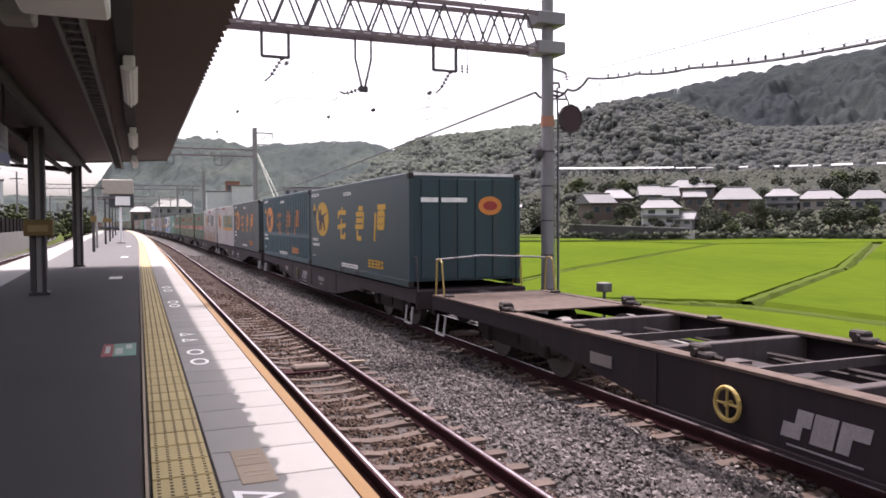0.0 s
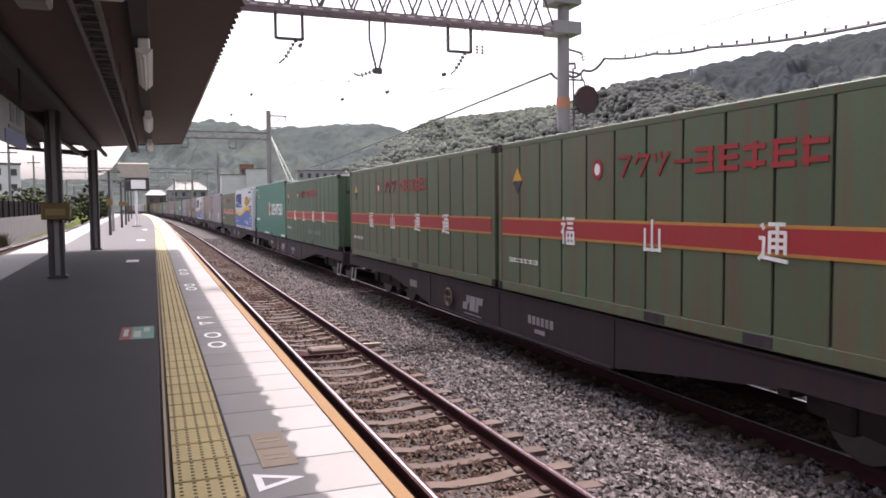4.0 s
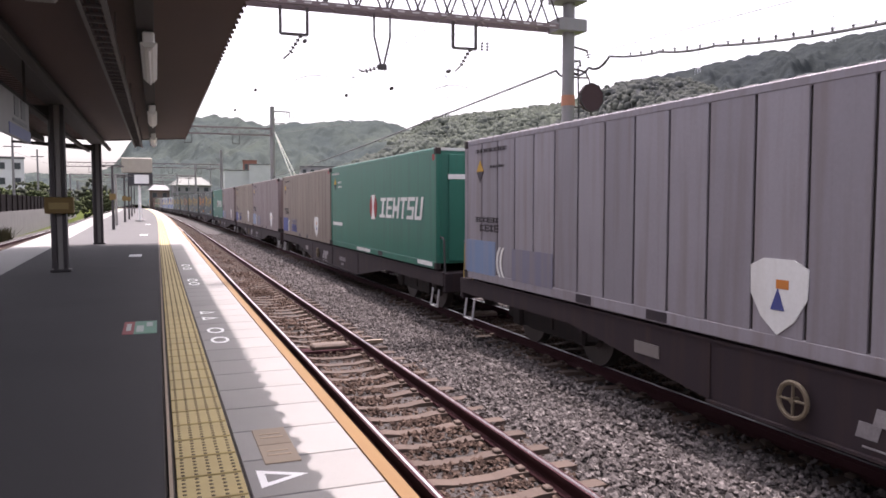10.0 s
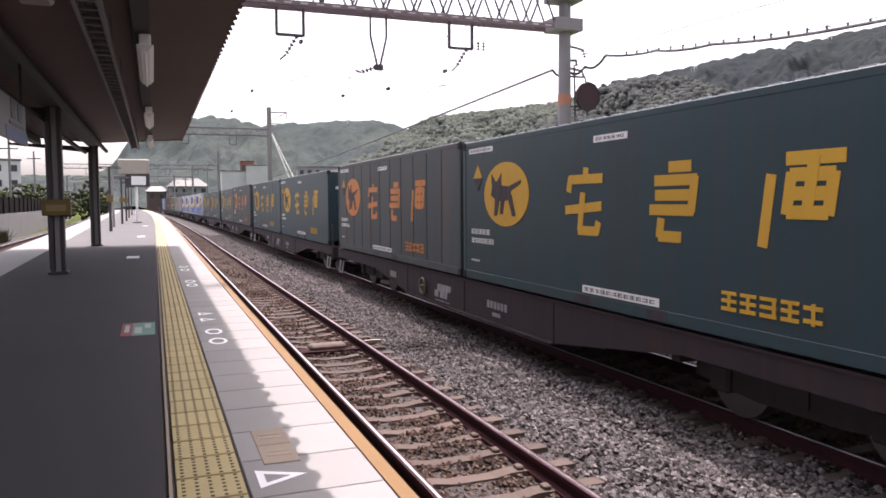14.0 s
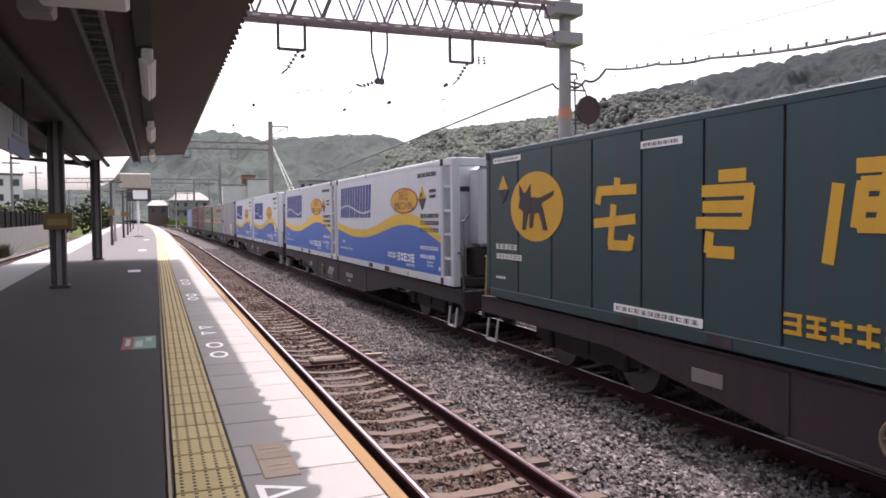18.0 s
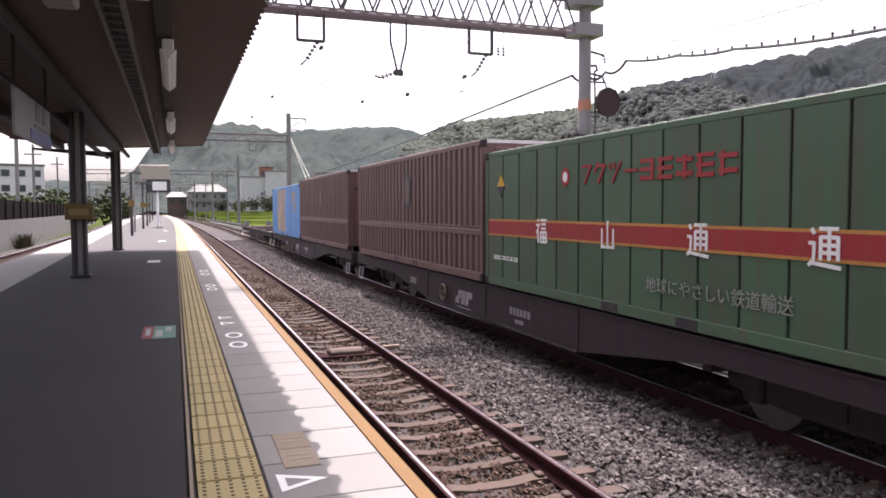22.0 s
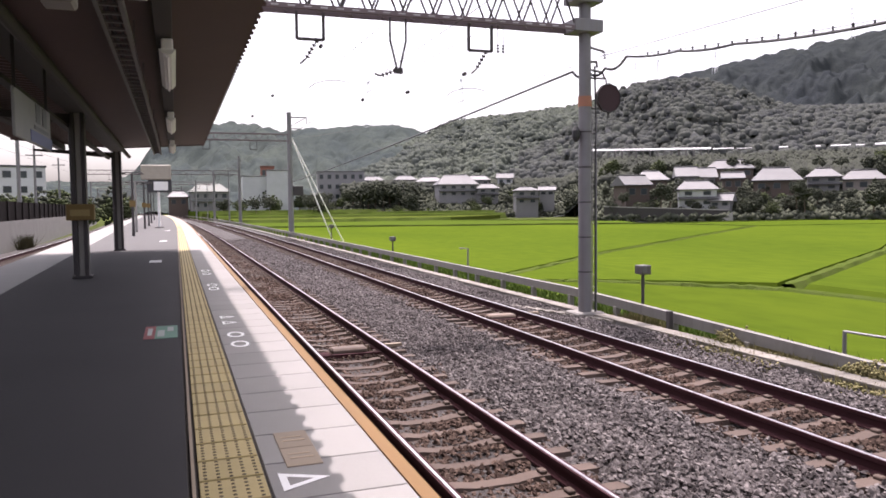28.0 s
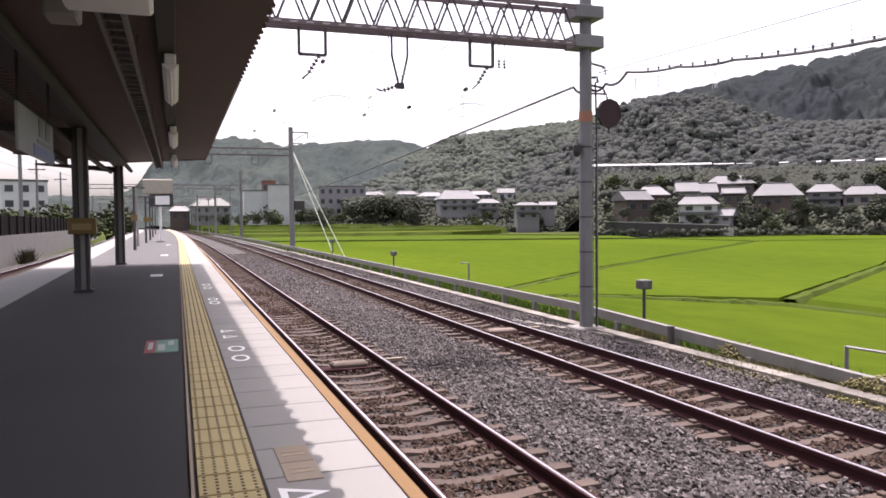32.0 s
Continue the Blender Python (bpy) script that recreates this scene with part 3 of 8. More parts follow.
for k in range(9):
    q = k / 9
    b_ = Shape().add([(7.45 + q * 0.95 + a, 16.0 - q * 3.2 + w, z) for z in (-1.22, -1.11) for w in (0, 0.33) for a in (0, 0.2)], [(0, 2, 3, 1), (4, 5, 7, 6), (0, 1, 5, 4), (2, 6, 7, 3), (0, 4, 6, 2), (1, 3, 7, 5)])
    part("lid", b_, lid.materials[0], branch)

# ---- masts, gantries, wires ----
MAST_Y = 14.29


def lattice(parent, xa, xb, y, z0, z1, pitch=0.62):
    """A square lattice beam along x: four chords, zigzag bars on each face."""
    for yy in (y - 0.2, y + 0.2):
        for z in (z0, z1):
            part("chord", box(xa, xb, yy - 0.03, yy + 0.03, z - 0.045, z + 0.045), GANTRY, parent, "riveted chord")
    n = int((xb - xa) / pitch)
    for yy in (y - 0.2, y + 0.2):
        for k in range(n):
            a, b = xa + (xb - xa) * k / n, xa + (xb - xa) * (k + 1) / n
            m = (a + b) / 2
            part("diagonal", Shape().rod((a, yy, z0), (m, yy, z1), 0.022, n=5).rod((m, yy, z1), (b, yy, z0), 0.022, n=5), DARK_STEEL, parent)
    for k in range(n):
        a = xa + (xb - xa) * k / n
        part("cross_bar", Shape().rod((a, y - 0.2, z0), (a + pitch / 2, y + 0.2, z0), 0.016, n=4), GANTRY, parent)


def insulator(s, a, b, r=0.05, n=5):
    a, b = Vector(a), Vector(b)
    s.rod(a, b, 0.012, n=5)
    for k in range(n):
        p, q = a.lerp(b, (k + 0.3) / n), a.lerp(b, (k + 0.6) / n)
        s.rod(p, q, r, r * 0.6, 8)


gantry = thing("catenary_gantry", "grey lattice beam on a round steel mast over the tracks", "gantry", at=(0, MAST_Y, 0))
part("mast", Shape().rod((8.32, 0, -1.32), (8.32, 0, 7.2), 0.145, 0.125, 16), STEEL, gantry, "tapered grey mast", True)
part("footing", box(8.0, 8.64, -0.32, 0.32, -1.32, -1.05, 0.03), CONCRETE, gantry)
for z, m in ((3.35, ORANGE), ):
    part("orange_band", Shape().rod((8.32, 0, z), (8.32, 0, z + 0.22), 0.147, 0.147, 16), m, gantry, "faded orange band", True)
for z in (5.02, 5.64):
    part("end_bracket", box(7.95, 8.62, -0.26, 0.26, z - 0.13, z + 0.13, 0.01), STEEL, gantry, "plate bracket at the mast")
lattice(gantry, -9.4, 8.0, 0, 4.96, 5.72)
RIVETED = mat("worn_rivets", (0.46, 0.43, 0.44), 0.6)
for k in range(24):
    x = 0.9 + 0.3 * k
    part("rivet_plate", box(x - 0.07, x + 0.07, -0.234, -0.229, 4.945, 4.972), RIVETED, gantry, "pale worn rivet row")
part("mast", Shape().rod((-9.6, 0, -1.32), (-9.6, 0, 6.4), 0.16, 0.14, 14), STEEL, gantry, "tapered grey mast", True)
for k in range(5):
    z = -0.2 + k * 0.75
    part("mast_strap", Shape().rod((8.32, 0, z), (8.32, 0, z + 0.03), 0.148, 0.148, 14), DARK_STEEL, gantry, smooth=True)
# drop frames under the beam, each with an arm and insulators
for x0, x1, z in ((2.22, 2.72, 4.41), (5.66, 6.16, 4.39)):
    part("drop_frame", Shape().box(x0 - 0.025, x0 + 0.025, -0.03, 0.03, z, 4.92).box(x1 - 0.025, x1 + 0.025, -0.03, 0.03, z, 4.92).box(x0, x1, -0.03, 0.03, z - 0.02, z + 0.03), DARK_STEEL, gantry, "square drop frame")
    s = Shape()
    insulator(s, (x1 - 0.12, 0, z), (x1 - 0.34, 0, z - 0.36), 0.05)
    s.rod((x1 - 0.34, 0, z - 0.36), (x1 - 0.45, 0, z - 0.46), 0.02, n=5)
    part("insulator", s, DARK_STEEL, gantry, "dark insulator", True)
part("v_hanger", Shape().tube([(4.02, 0, 4.92), (4.02, 0, 4.5), (4.15, 0, 3.95)], 0.022).tube([(4.34, 0, 4.92), (4.34, 0, 4.5), (4.21, 0, 3.95)], 0.022).box(4.10, 4.26, -0.04, 0.04, 3.86, 3.97), DARK_STEEL, gantry, "pointed drop hanger")
s = Shape()
insulator(s, (4.12, 0, 3.92), (3.82, 0, 3.80), 0.05, 4)
s.rod((3.82, 0, 3.80), (3.70, 0, 3.84), 0.02, n=5)
part("insulator", s, DARK_STEEL, gantry, "dark insulator", True)
for x, zz in ((6.30, 4.55), (6.42, 4.55)):
    s = Shape()
    s.rod((x, 0, 4.92), (x, 0, zz), 0.008, n=4)
    insulator(s, (x, 0, zz), (x, 0, zz - 0.18), 0.045, 3)
    part("insulator", s, DARK_STEEL, gantry)
s = Shape().tube([(8.4, 0, 4.15), (8.75, 0, 4.1), (8.8, 0, 3.98)], 0.025)
insulator(s, (8.78, 0, 4.55), (8.82, 0, 4.38), 0.06, 3)
s.tube([(8.4, 0, 4.62), (8.78, 0, 4.55)], 0.025).tube([(8.4, 0, 4.3), (8.6, 0, 4.32), (8.62, 0, 4.2)], 0.03)
part("side_arm", s, DARK_STEEL, gantry, "short side arms with insulators")
part("ladder", Shape().rod((8.52, -0.14, -1.3), (8.52, -0.14, 3.1), 0.012, n=5).rod((8.60, 0.16, -1.3), (8.60, 0.16, 3.1), 0.012, n=5), STEEL, gantry, "narrow ladder stile")
lr = Shape().rod((8.52, -0.14, 0), (8.60, 0.16, 0), 0.010, n=5).data("ladder_rung", STEEL)
for k in range(15):
    part("ladder_rung", lr, None, gantry).location = (0, 0, -1.1 + 0.28 * k)
part("cable_drop", Shape().tube([(8.5, -0.1, 4.2), (8.52, -0.12, 3.0), (8.50, -0.12, 1.8), (8.48, -0.16, -1.2)], 0.02), BLACK, gantry, "black cable down the mast")
part("junction_box", Shape().rod((8.08, -0.04, 2.60), (8.08, -0.04, 2.70), 0.04, 0.085, 10).rod((8.08, -0.04, 2.70), (8.08, -0.04, 2.84), 0.085, 0.085, 10).rod((8.08, -0.04, 2.84), (8.08, -0.04, 2.92), 0.085, 0.04, 10).rod((8.08, -0.04, 2.76), (8.25, 0, 2.76), 0.03, n=6), BLACK, gantry, "small dark rounded box")
disc = thing("round_sign", "dark maroon octagonal board on an arm of the mast", "trackside sign", at=(8.88, MAST_Y, 3.55))
oct_ = [(0.29 * math.cos(6.2832 * (k + 0.5) / 10), 0.31 * math.sin(6.2832 * (k + 0.5) / 10)) for k in range(10)]
part("board", Shape().prism(oct_, -0.06, 0.03, "y"), MAROON, disc)
part("rim", Shape().tube([(x, -0.06, z) for x, z in oct_ + oct_[:1]], 0.014, 5), BLACK, disc)
part("arm", Shape().tube([(-0.4, 0, 0.42), (-0.05, 0, 0.42), (-0.02, 0, 0.28)], 0.022).tube([(-0.4, 0, -0.22), (-0.1, 0, -0.2)], 0.02).rod((0, -0.02, -0.29), (0, -0.02, -0.42), 0.03, 0.012, 6), DARK_STEEL, disc)


def far_gantry(y, h, beam):
    x0, x1 = 9.3 + bend(y), -9.8 - 0.02 * y + bend(y)
    g = thing("catenary_gantry", "distant grey catenary gantry over the tracks", "gantry", "distant gantries", at=(0, y, 0))
    part("mast", Shape().rod((x0, 0, -1.4), (x0, 0, h), 0.24, 0.19, 12), STEEL, g, "grey mast", True)
    part("mast", Shape().rod((x1, 0, -1.5), (x1, 0, beam + 0.6), 0.16, 0.13, 12), STEEL, g, "grey mast", True)
    for z in (beam, beam + 0.55):
        for yy in (-0.22, 0.16):
            part("chord", box(x1, x0, yy, yy + 0.06, z - 0.04, z + 0.04), GANTRY, g)
    n = 24
    d = Shape()
    for k in range(n):
        a, b = x1 + (x0 - x1) * k / n, x1 + (x0 - x1) * (k + 1) / n
        d.rod((a, -0.19, beam), ((a + b) / 2, -0.19, beam + 0.55), 0.022, n=4).rod(((a + b) / 2, -0.19, beam + 0.55), (b, -0.19, beam), 0.022, n=4)
    part("lattice", d, GANTRY, g)
    for x in (NEAR_X, FAR_X, LEFT_X):
        part("drop_frame", Shape().box(x + bend(y) - 0.3, x + bend(y) - 0.25, -0.03, 0.03, beam - 0.75, beam).box(x + bend(y) + 0.25, x + bend(y) + 0.3, -0.03, 0.03, beam - 0.75, beam).box(x + bend(y) - 0.3, x + bend(y) + 0.3, -0.03, 0.03, beam - 0.8, beam - 0.74), DARK_STEEL, g)
    return g


fg = far_gantry(64.7, 9.3, 6.9)
part("cross_arm", Shape().box(9.2, 10.75, -0.05, 0.05, 8.85, 8.95).tube([(9.3, 0, 8.1), (10.6, 0, 8.85)], 0.03).box(9.3, 10.2, -0.05, 0.05, 7.9, 7.98).box(10.65, 10.72, -0.04, 0.04, 8.4, 8.9), STEEL, fg, "cross arm at the mast head")
for dx, dy in ((3.4, -0.6), (4.6, 1.0)):
    part("guy_wire", Shape().rod((9.35, 0, 7.3), (9.35 + dx, dy, -1.9), 0.05, n=5), LAMP_WHITE, fg, "guy wire to the field")
part("relay_box", box(9.45, 10.3, -0.2, 0.3, 2.3, 3.1, 0.03), DARK_STEEL, fg, "dark box on the mast")
for y in (110.0, 156.0, 205.0, 255.0, 310.0):
    far_gantry(y, 8.6, 6.0)
for x, y, h in ((9.6, 130.0, 7.5), (9.9, 180.0, 7.5), (-11.5, 75.0, 7.0), (-12.5, 100.0, 7.5)):
    p = thing("utility_pole", "thin grey pole beside the line", "utility pole", "line poles", at=(x + bend(y), y, -1.5))
    part("pole", Shape().rod((0, 0, 0), (0, 0, h + 1.5), 0.13, 0.09, 10), STEEL, p, smooth=True)
    part("cross_arm", box(-0.7, 0.7, -0.04, 0.04, h + 0.6, h + 0.7), DARK_STEEL, p)


def wire(name, pts, r, label, sag=0.0, material=DARK_STEEL, steps=8):
    s = Shape()
    for a, b in zip(pts, pts[1:]):
        a, b = Vector(a), Vector(b)
        line = [a.lerp(b, k / steps) - Vector((0, 0, 4 * sag * (k / steps) * (1 - k / steps))) for k in range(steps + 1)]
        s.tube(line, r, 5)
    return tagged(new(name, s.data(name, material)), label, "overhead wire", "overhead wires")


LEFT_LINE = [(LEFT_X + bend(y), y, 0.0) for y in (-28.0, MAST_Y, 64.7, 110.0, 156.0)]
for (xa, ya, _), (xb, yb, _) in zip(LEFT_LINE, LEFT_LINE[1:]):
    wire("contact_wire", [(xa, ya, 4.08), (xb, yb, 4.08)], 0.007, "thin contact wire over the track")
    wire("catenary_wire", [(xa, ya, 4.95), (xb, yb, 4.95)], 0.007, "thin sagging wire above the contact wire", 0.4)
wire("contact_wire", [(4.04, -10, 5.32), (3.56, MAST_Y, 5.23), (2.56, 64.7, 5.04), (2.5 + bend(110), 110, 5.0)], 0.005, "thin contact wire over the track")
wire("catenary_wire", [(5.47, -10, 5.75), (4.5, MAST_Y, 5.30), (2.47, 64.7, 4.38), (2.4 + bend(110), 110, 4.6)], 0.007, "thin dark wire over the near track")
wire("catenary_wire", [(4.37, -10, 4.35), (5.32, MAST_Y, 4.87), (7.29, 64.7, 5.94), (7.0 + bend(110), 110, 6.2)], 0.008, "twisted dark wire over the outer track")
wire("catenary_wire", [(5.03, -10, 3.88), (5.6, MAST_Y, 4.61), (6.79, 64.7, 6.12), (6.6 + bend(110), 110, 6.3)], 0.006, "thin dashed-looking wire over the outer track")
wire("feeder_wire", [(8.04, MAST_Y, 4.19), (8.9, 25, 4.72), (9.7, 35, 5.2), (9.3, 64.7, 7.0)], 0.007, "thin dark feeder wire overhead")
wire("feeder_wire", [(10.81, -10, 4.08), (8.95, 9, 4.29), (8.46, 14, 4.35)], 0.008, "thin dark feeder wire overhead")
wire("feeder_wire", [(10.3, 64.7, 8.8), (10.2 + bend(156), 156, 8.4)], 0.010, "thin dark feeder wire overhead", 0.5)
beads = ((3.18, 33.0, 5.16), (3.3, 27.0, 5.18), (3.47, 18.6, 5.21), (5.8, 24.0, 4.72), (6.1, 20.0, 4.4), (7.0, 18.0, 4.6))
for p in beads:
    bd = thing("wire_insulator", "small dark insulator on an overhead wire", "insulator", "wire insulators", at=p)
    bs = Shape()
    insulator(bs, (0, -0.09, 0), (0, 0.09, 0), 0.05, 3)
    part("discs", bs, DARK_STEEL, bd)
wire("messenger_cable", [(9.0, -20, 2.2), (9.0, 7.6, 3.645), (9.0, 10.5, 3.95), (9.0, 12.03, 4.13), (8.9, 13.6, 4.32)], 0.024, "thick black cable with clips", 0.04, BLACK)
wire("messenger_cable", [(9.0, -20, 2.55), (9.0, 7.6, 3.70), (9.0, 10.5, 4.005), (8.9, 13.6, 4.36)], 0.005, "thin wire above the black cable", 0.03, BLACK)
wire("messenger_cable", [(8.9, 13.6, 4.32), (8.65, 14.0, 4.14), (8.4, MAST_Y, 4.10), (8.2, 14.6, 4.14), (9.25, 64.7, 3.4)], 0.028, "thick black cable with clips", 0.12, BLACK)
clips = Shape()
for k in range(24):
    q = k / 23
    x, y, z = 9.0, 5.0 + 8.0 * q, float(np.interp(5.0 + 8.0 * q, (5.0, 7.6, 10.5, 12.03, 13.6), (3.51, 3.645, 3.95, 4.13, 4.32)))
    clips.box(x - 0.012, x + 0.012, y - 0.012, y + 0.012, z - 0.02, z + 0.055)
tagged(new("cable_clips", clips.data("cable_clips", BLACK)), "small black clips along the cable", "cable clip", kind="stuff")
# curved pull-off arms over the line ahead
for x, y, z in ((3.72, 22.0, 4.72), (7.6, 21.0, 4.5)):
    pa = thing("pull_off_arm", "thin curved steel arm on the overhead wire", "wire fitting", "pull-off arms")
    part("arm", Shape().tube([(x, y, z), (x + 0.2, y, z + 0.14), (x + 0.5, y, z + 0.23), (x + 0.85, y, z + 0.26), (x + 1.2, y, z + 0.2)], 0.012, 5), DARK_STEEL, pa)


# ---- trackside posts ----
def post_box(x, y, z0, z1, w, label):
    p = thing("trackside_box", label, "equipment box", "trackside boxes", at=(x, y, z0))
    h = z1 - z0
    part("post", Shape().rod((0, 0, 0), (0, 0, h), 0.035, n=8), DARK_STEEL, p, smooth=True)
    part("case", box(-w / 2, w / 2, -0.14, 0.14, h - 0.02, h + w * 0.75, 0.015), mat("box_case", (0.075, 0.066, 0.068), 0.5), p)
    part("door", box(-w / 2 - 0.002, 0.0, -0.15, -0.139, h + 0.02, h + w * 0.66), mat("box_door", (0.12, 0.115, 0.12), 0.45), p)
    return p


post_box(9.4, 13.72, -1.5, -0.22, 0.235, "dark metal box on a thin post by the fence")
post_box(9.4, 33.5, -1.5, -0.30, 0.24, "dark metal box on a thin post by the fence")
post_box(9.4, 48.0, -1.5, -0.05, 0.26, "dark metal box on a thin post by the fence")
sp = thing("marker_post", "short grey post with a bent top by the fence", "marker post", at=(9.4, 24.0, -1.5))
part("post", Shape().tube([(0, 0, 0), (0, 0, 1.30), (-0.3, 0, 1.32)], 0.03), STEEL, sp)
st = thing("stub_post", "short dark post beside the cable trough", "marker post", at=(8.75, 11.9, -1.31))
part("post", box(-0.05, 0.05, -0.05, 0.05, 0, 0.55, 0.01), DARK_STEEL, st)
for x, y in ((NEAR_X + 0.05, 12.1), (FAR_X + 0.1, 14.5)):
    b_ = thing("balise", "worn pale signal box fixed between the rails", "track device", "track devices", at=(x, y, BED_Z - 0.01))
    part("cover", box(-0.3, 0.3, -0.13, 0.15, 0.05, 0.15, 0.03), mat("device_cover", (0.16, 0.115, 0.09), 0.8, other=(0.14, 0.10, 0.08), scale=6), b_)
    part("bracket", Shape().box(-0.5, 0.5, -0.26, -0.19, 0.02, 0.08).box(-0.5, -0.3, -0.2, 0.2, 0.0, 0.05), RAIL_SIDE, b_)
    part("connection_rod", box(0.62, 0.95, 0.1, 0.18, 0.08, 0.13), BROWN_PLATE, b_)
hr = thing("handrail", "low grey pipe rail below the bank", "handrail", at=(9.6, 8.72, 0))
part("rail", Shape().tube([(0, 0, -0.72), (0.2, -2.5, -0.70), (0.4, -6, -0.68)], 0.022), STEEL, hr)
for y in (0.0, -2.5, -6.0):
    part("post", Shape().rod((-y * 0.07, y, -1.9), (-y * 0.07, y, -0.71), 0.03, n=8), STEEL, hr)

# ---- the freight train ----
def paint(name, c, dirt, amount=0.45, rough=0.55, other=None):
    return mat(name, c, rough, other=other or tuple(k * 0.8 for k in c), scale=1.3, fine=30, streak=dirt, streak_amount=amount, bump=0.08, depth=0.003, vary=0.1, spec=0.25)


# one pale roof colour for all, so the rib ends read as sunlit dashes
C_SUNLIT_ROOF = paint("sunlit_roof_paint", (0.4125, 0.4050, 0.3900), (0.2250, 0.2025, 0.1800), 0.4)
C_DARKGREEN = paint("dark_green_paint", (0.026, 0.053, 0.060), (0.05, 0.045, 0.043), 0.45, 0.45)
C_TEAL = paint("faded_teal_paint", (0.048, 0.062, 0.066), (0.085, 0.058, 0.043), 0.8)
C_TEAL_CORR = paint("blue_grey_paint", (0.045, 0.085, 0.10), (0.09, 0.07, 0.055), 0.4)
C_SILVER = paint("silver_panel", (0.2392, 0.2208, 0.2438), (0.1564, 0.1196, 0.1104), 0.5)
C_PINK = paint("dusty_silver_panel", (0.195, 0.158, 0.160), (0.13, 0.085, 0.07), 0.6)
C_BEIGE = paint("beige_panel", (0.2070, 0.1674, 0.1380), (0.1150, 0.0828, 0.0644), 0.6)
C_OLD = paint("brown_beige_panel", (0.205, 0.160, 0.135), (0.10, 0.07, 0.055), 0.6)
C_WHITE = paint("white_panel", (0.34, 0.325, 0.315), (0.225, 0.165, 0.125), 0.6)
C_CLEAN = paint("clean_white", (0.47, 0.49, 0.515), (0.35, 0.36, 0.365), 0.25, 0.4)
C_BLUE = paint("bright_blue_paint", (0.035, 0.105, 0.36), (0.05, 0.08, 0.2), 0.3, 0.4)
C_GOLD = paint("gold_paint", (0.62, 0.40, 0.035), (0.4, 0.26, 0.05), 0.3, 0.45)
C_GREEN = paint("mid_green_paint", (0.058, 0.105, 0.062), (0.085, 0.066, 0.05), 0.6)
C_PALEGREEN = paint("pale_green_paint", (0.160, 0.190, 0.135), (0.150, 0.128, 0.095), 0.45)
C_DIRTYGREEN = paint("dirty_green_paint", (0.0875, 0.1155, 0.0665), (0.1190, 0.0770, 0.0525), 0.85)
C_EMERALD = paint("emerald_paint", (0.024, 0.140, 0.10), (0.03, 0.07, 0.058), 0.4, 0.4)
C_BROWN = paint("brown_paint", (0.125, 0.068, 0.062), (0.17, 0.115, 0.10), 0.5)
C_SKY = paint("sky_blue_paint", (0.085, 0.22, 0.46), (0.16, 0.19, 0.25), 0.45)
M_YELLOW = paint("yellow_mark", (0.50, 0.285, 0.03), (0.4, 0.2, 0.05), 0.35)
M_ORANGE = paint("orange_mark", (0.52, 0.19, 0.045), (0.25, 0.11, 0.05), 0.6)
M_WHITE = paint("white_mark", (0.70, 0.70, 0.68), (0.4, 0.36, 0.3), 0.4)
FADED_TEXT = paint("faded_text", (0.26, 0.28, 0.25), (0.16, 0.15, 0.12), 0.6)
M_BLUE = paint("blue_mark", (0.045, 0.06, 0.21), (0.1, 0.09, 0.15), 0.4)
M_LIGHTBLUE = paint("light_blue_mark", (0.17, 0.24, 0.38), (0.28, 0.26, 0.28), 0.6)
FADED_PATCH = paint("faded_patch", (0.155, 0.150, 0.20), (0.20, 0.17, 0.165), 0.7)
M_RED = paint("red_mark", (0.29, 0.030, 0.032), (0.2, 0.06, 0.04), 0.4)
M_DARK = paint("dark_mark", (0.035, 0.028, 0.035), (0.08, 0.06, 0.05), 0.4)
M_RUSTSTRIPE = paint("ochre_stripe", (0.42, 0.2, 0.05), (0.25, 0.12, 0.05), 0.4)
WAGON = paint("wagon_grey", (0.027, 0.0185, 0.022), (0.042, 0.025, 0.022), 0.7, 0.8)
WAGON_RUST = paint("wagon_rusty", (0.085, 0.060, 0.048), (0.040, 0.025, 0.022), 0.85, 0.9)
WAGON_DARK = paint("wagon_black", (0.016, 0.0105, 0.0135), (0.026, 0.015, 0.015), 0.6, 0.85)
BEAM_GREY = paint("beam_grey", (0.060, 0.050, 0.050), (0.036, 0.025, 0.024), 0.7, 0.85)
BOGIE = paint("bogie_grime", (0.026, 0.021, 0.021), (0.042, 0.028, 0.023), 0.5, 0.8)
WHEEL = mat("wheel_steel", (0.10, 0.085, 0.08), 0.5, 0.6)
STEP_WHITE = mat("step_white", (0.40, 0.39, 0.39), 0.6)
WHEEL_GRIME = mat("handwheel_grime", (0.13, 0.10, 0.065), 0.7)
HANDWHEEL = mat("handwheel_yellow", (0.33, 0.235, 0.06), 0.6)
DARK_GAP = mat("seam_shadow", (0.055, 0.045, 0.042), 0.8)

CL, CW, CH = 9.41, 2.49, 2.37
BASE = 0.95                                    # container floor over the rail heads
SIDE = -CW / 2


def uy(u, length=CL):
    """The place along the container: u from its far end to its near end."""
    return length / 2 - u * length


def mark(parent, name, u0, u1, v0, v1, material, label="", proud=0.005, shape=None):
    s = shape or Shape()
    s.box(SIDE - proud, SIDE + 0.004, uy(u1), uy(u0), v0 * CH, v1 * CH)
    return part(name, s, material, parent, label) if not shape else s


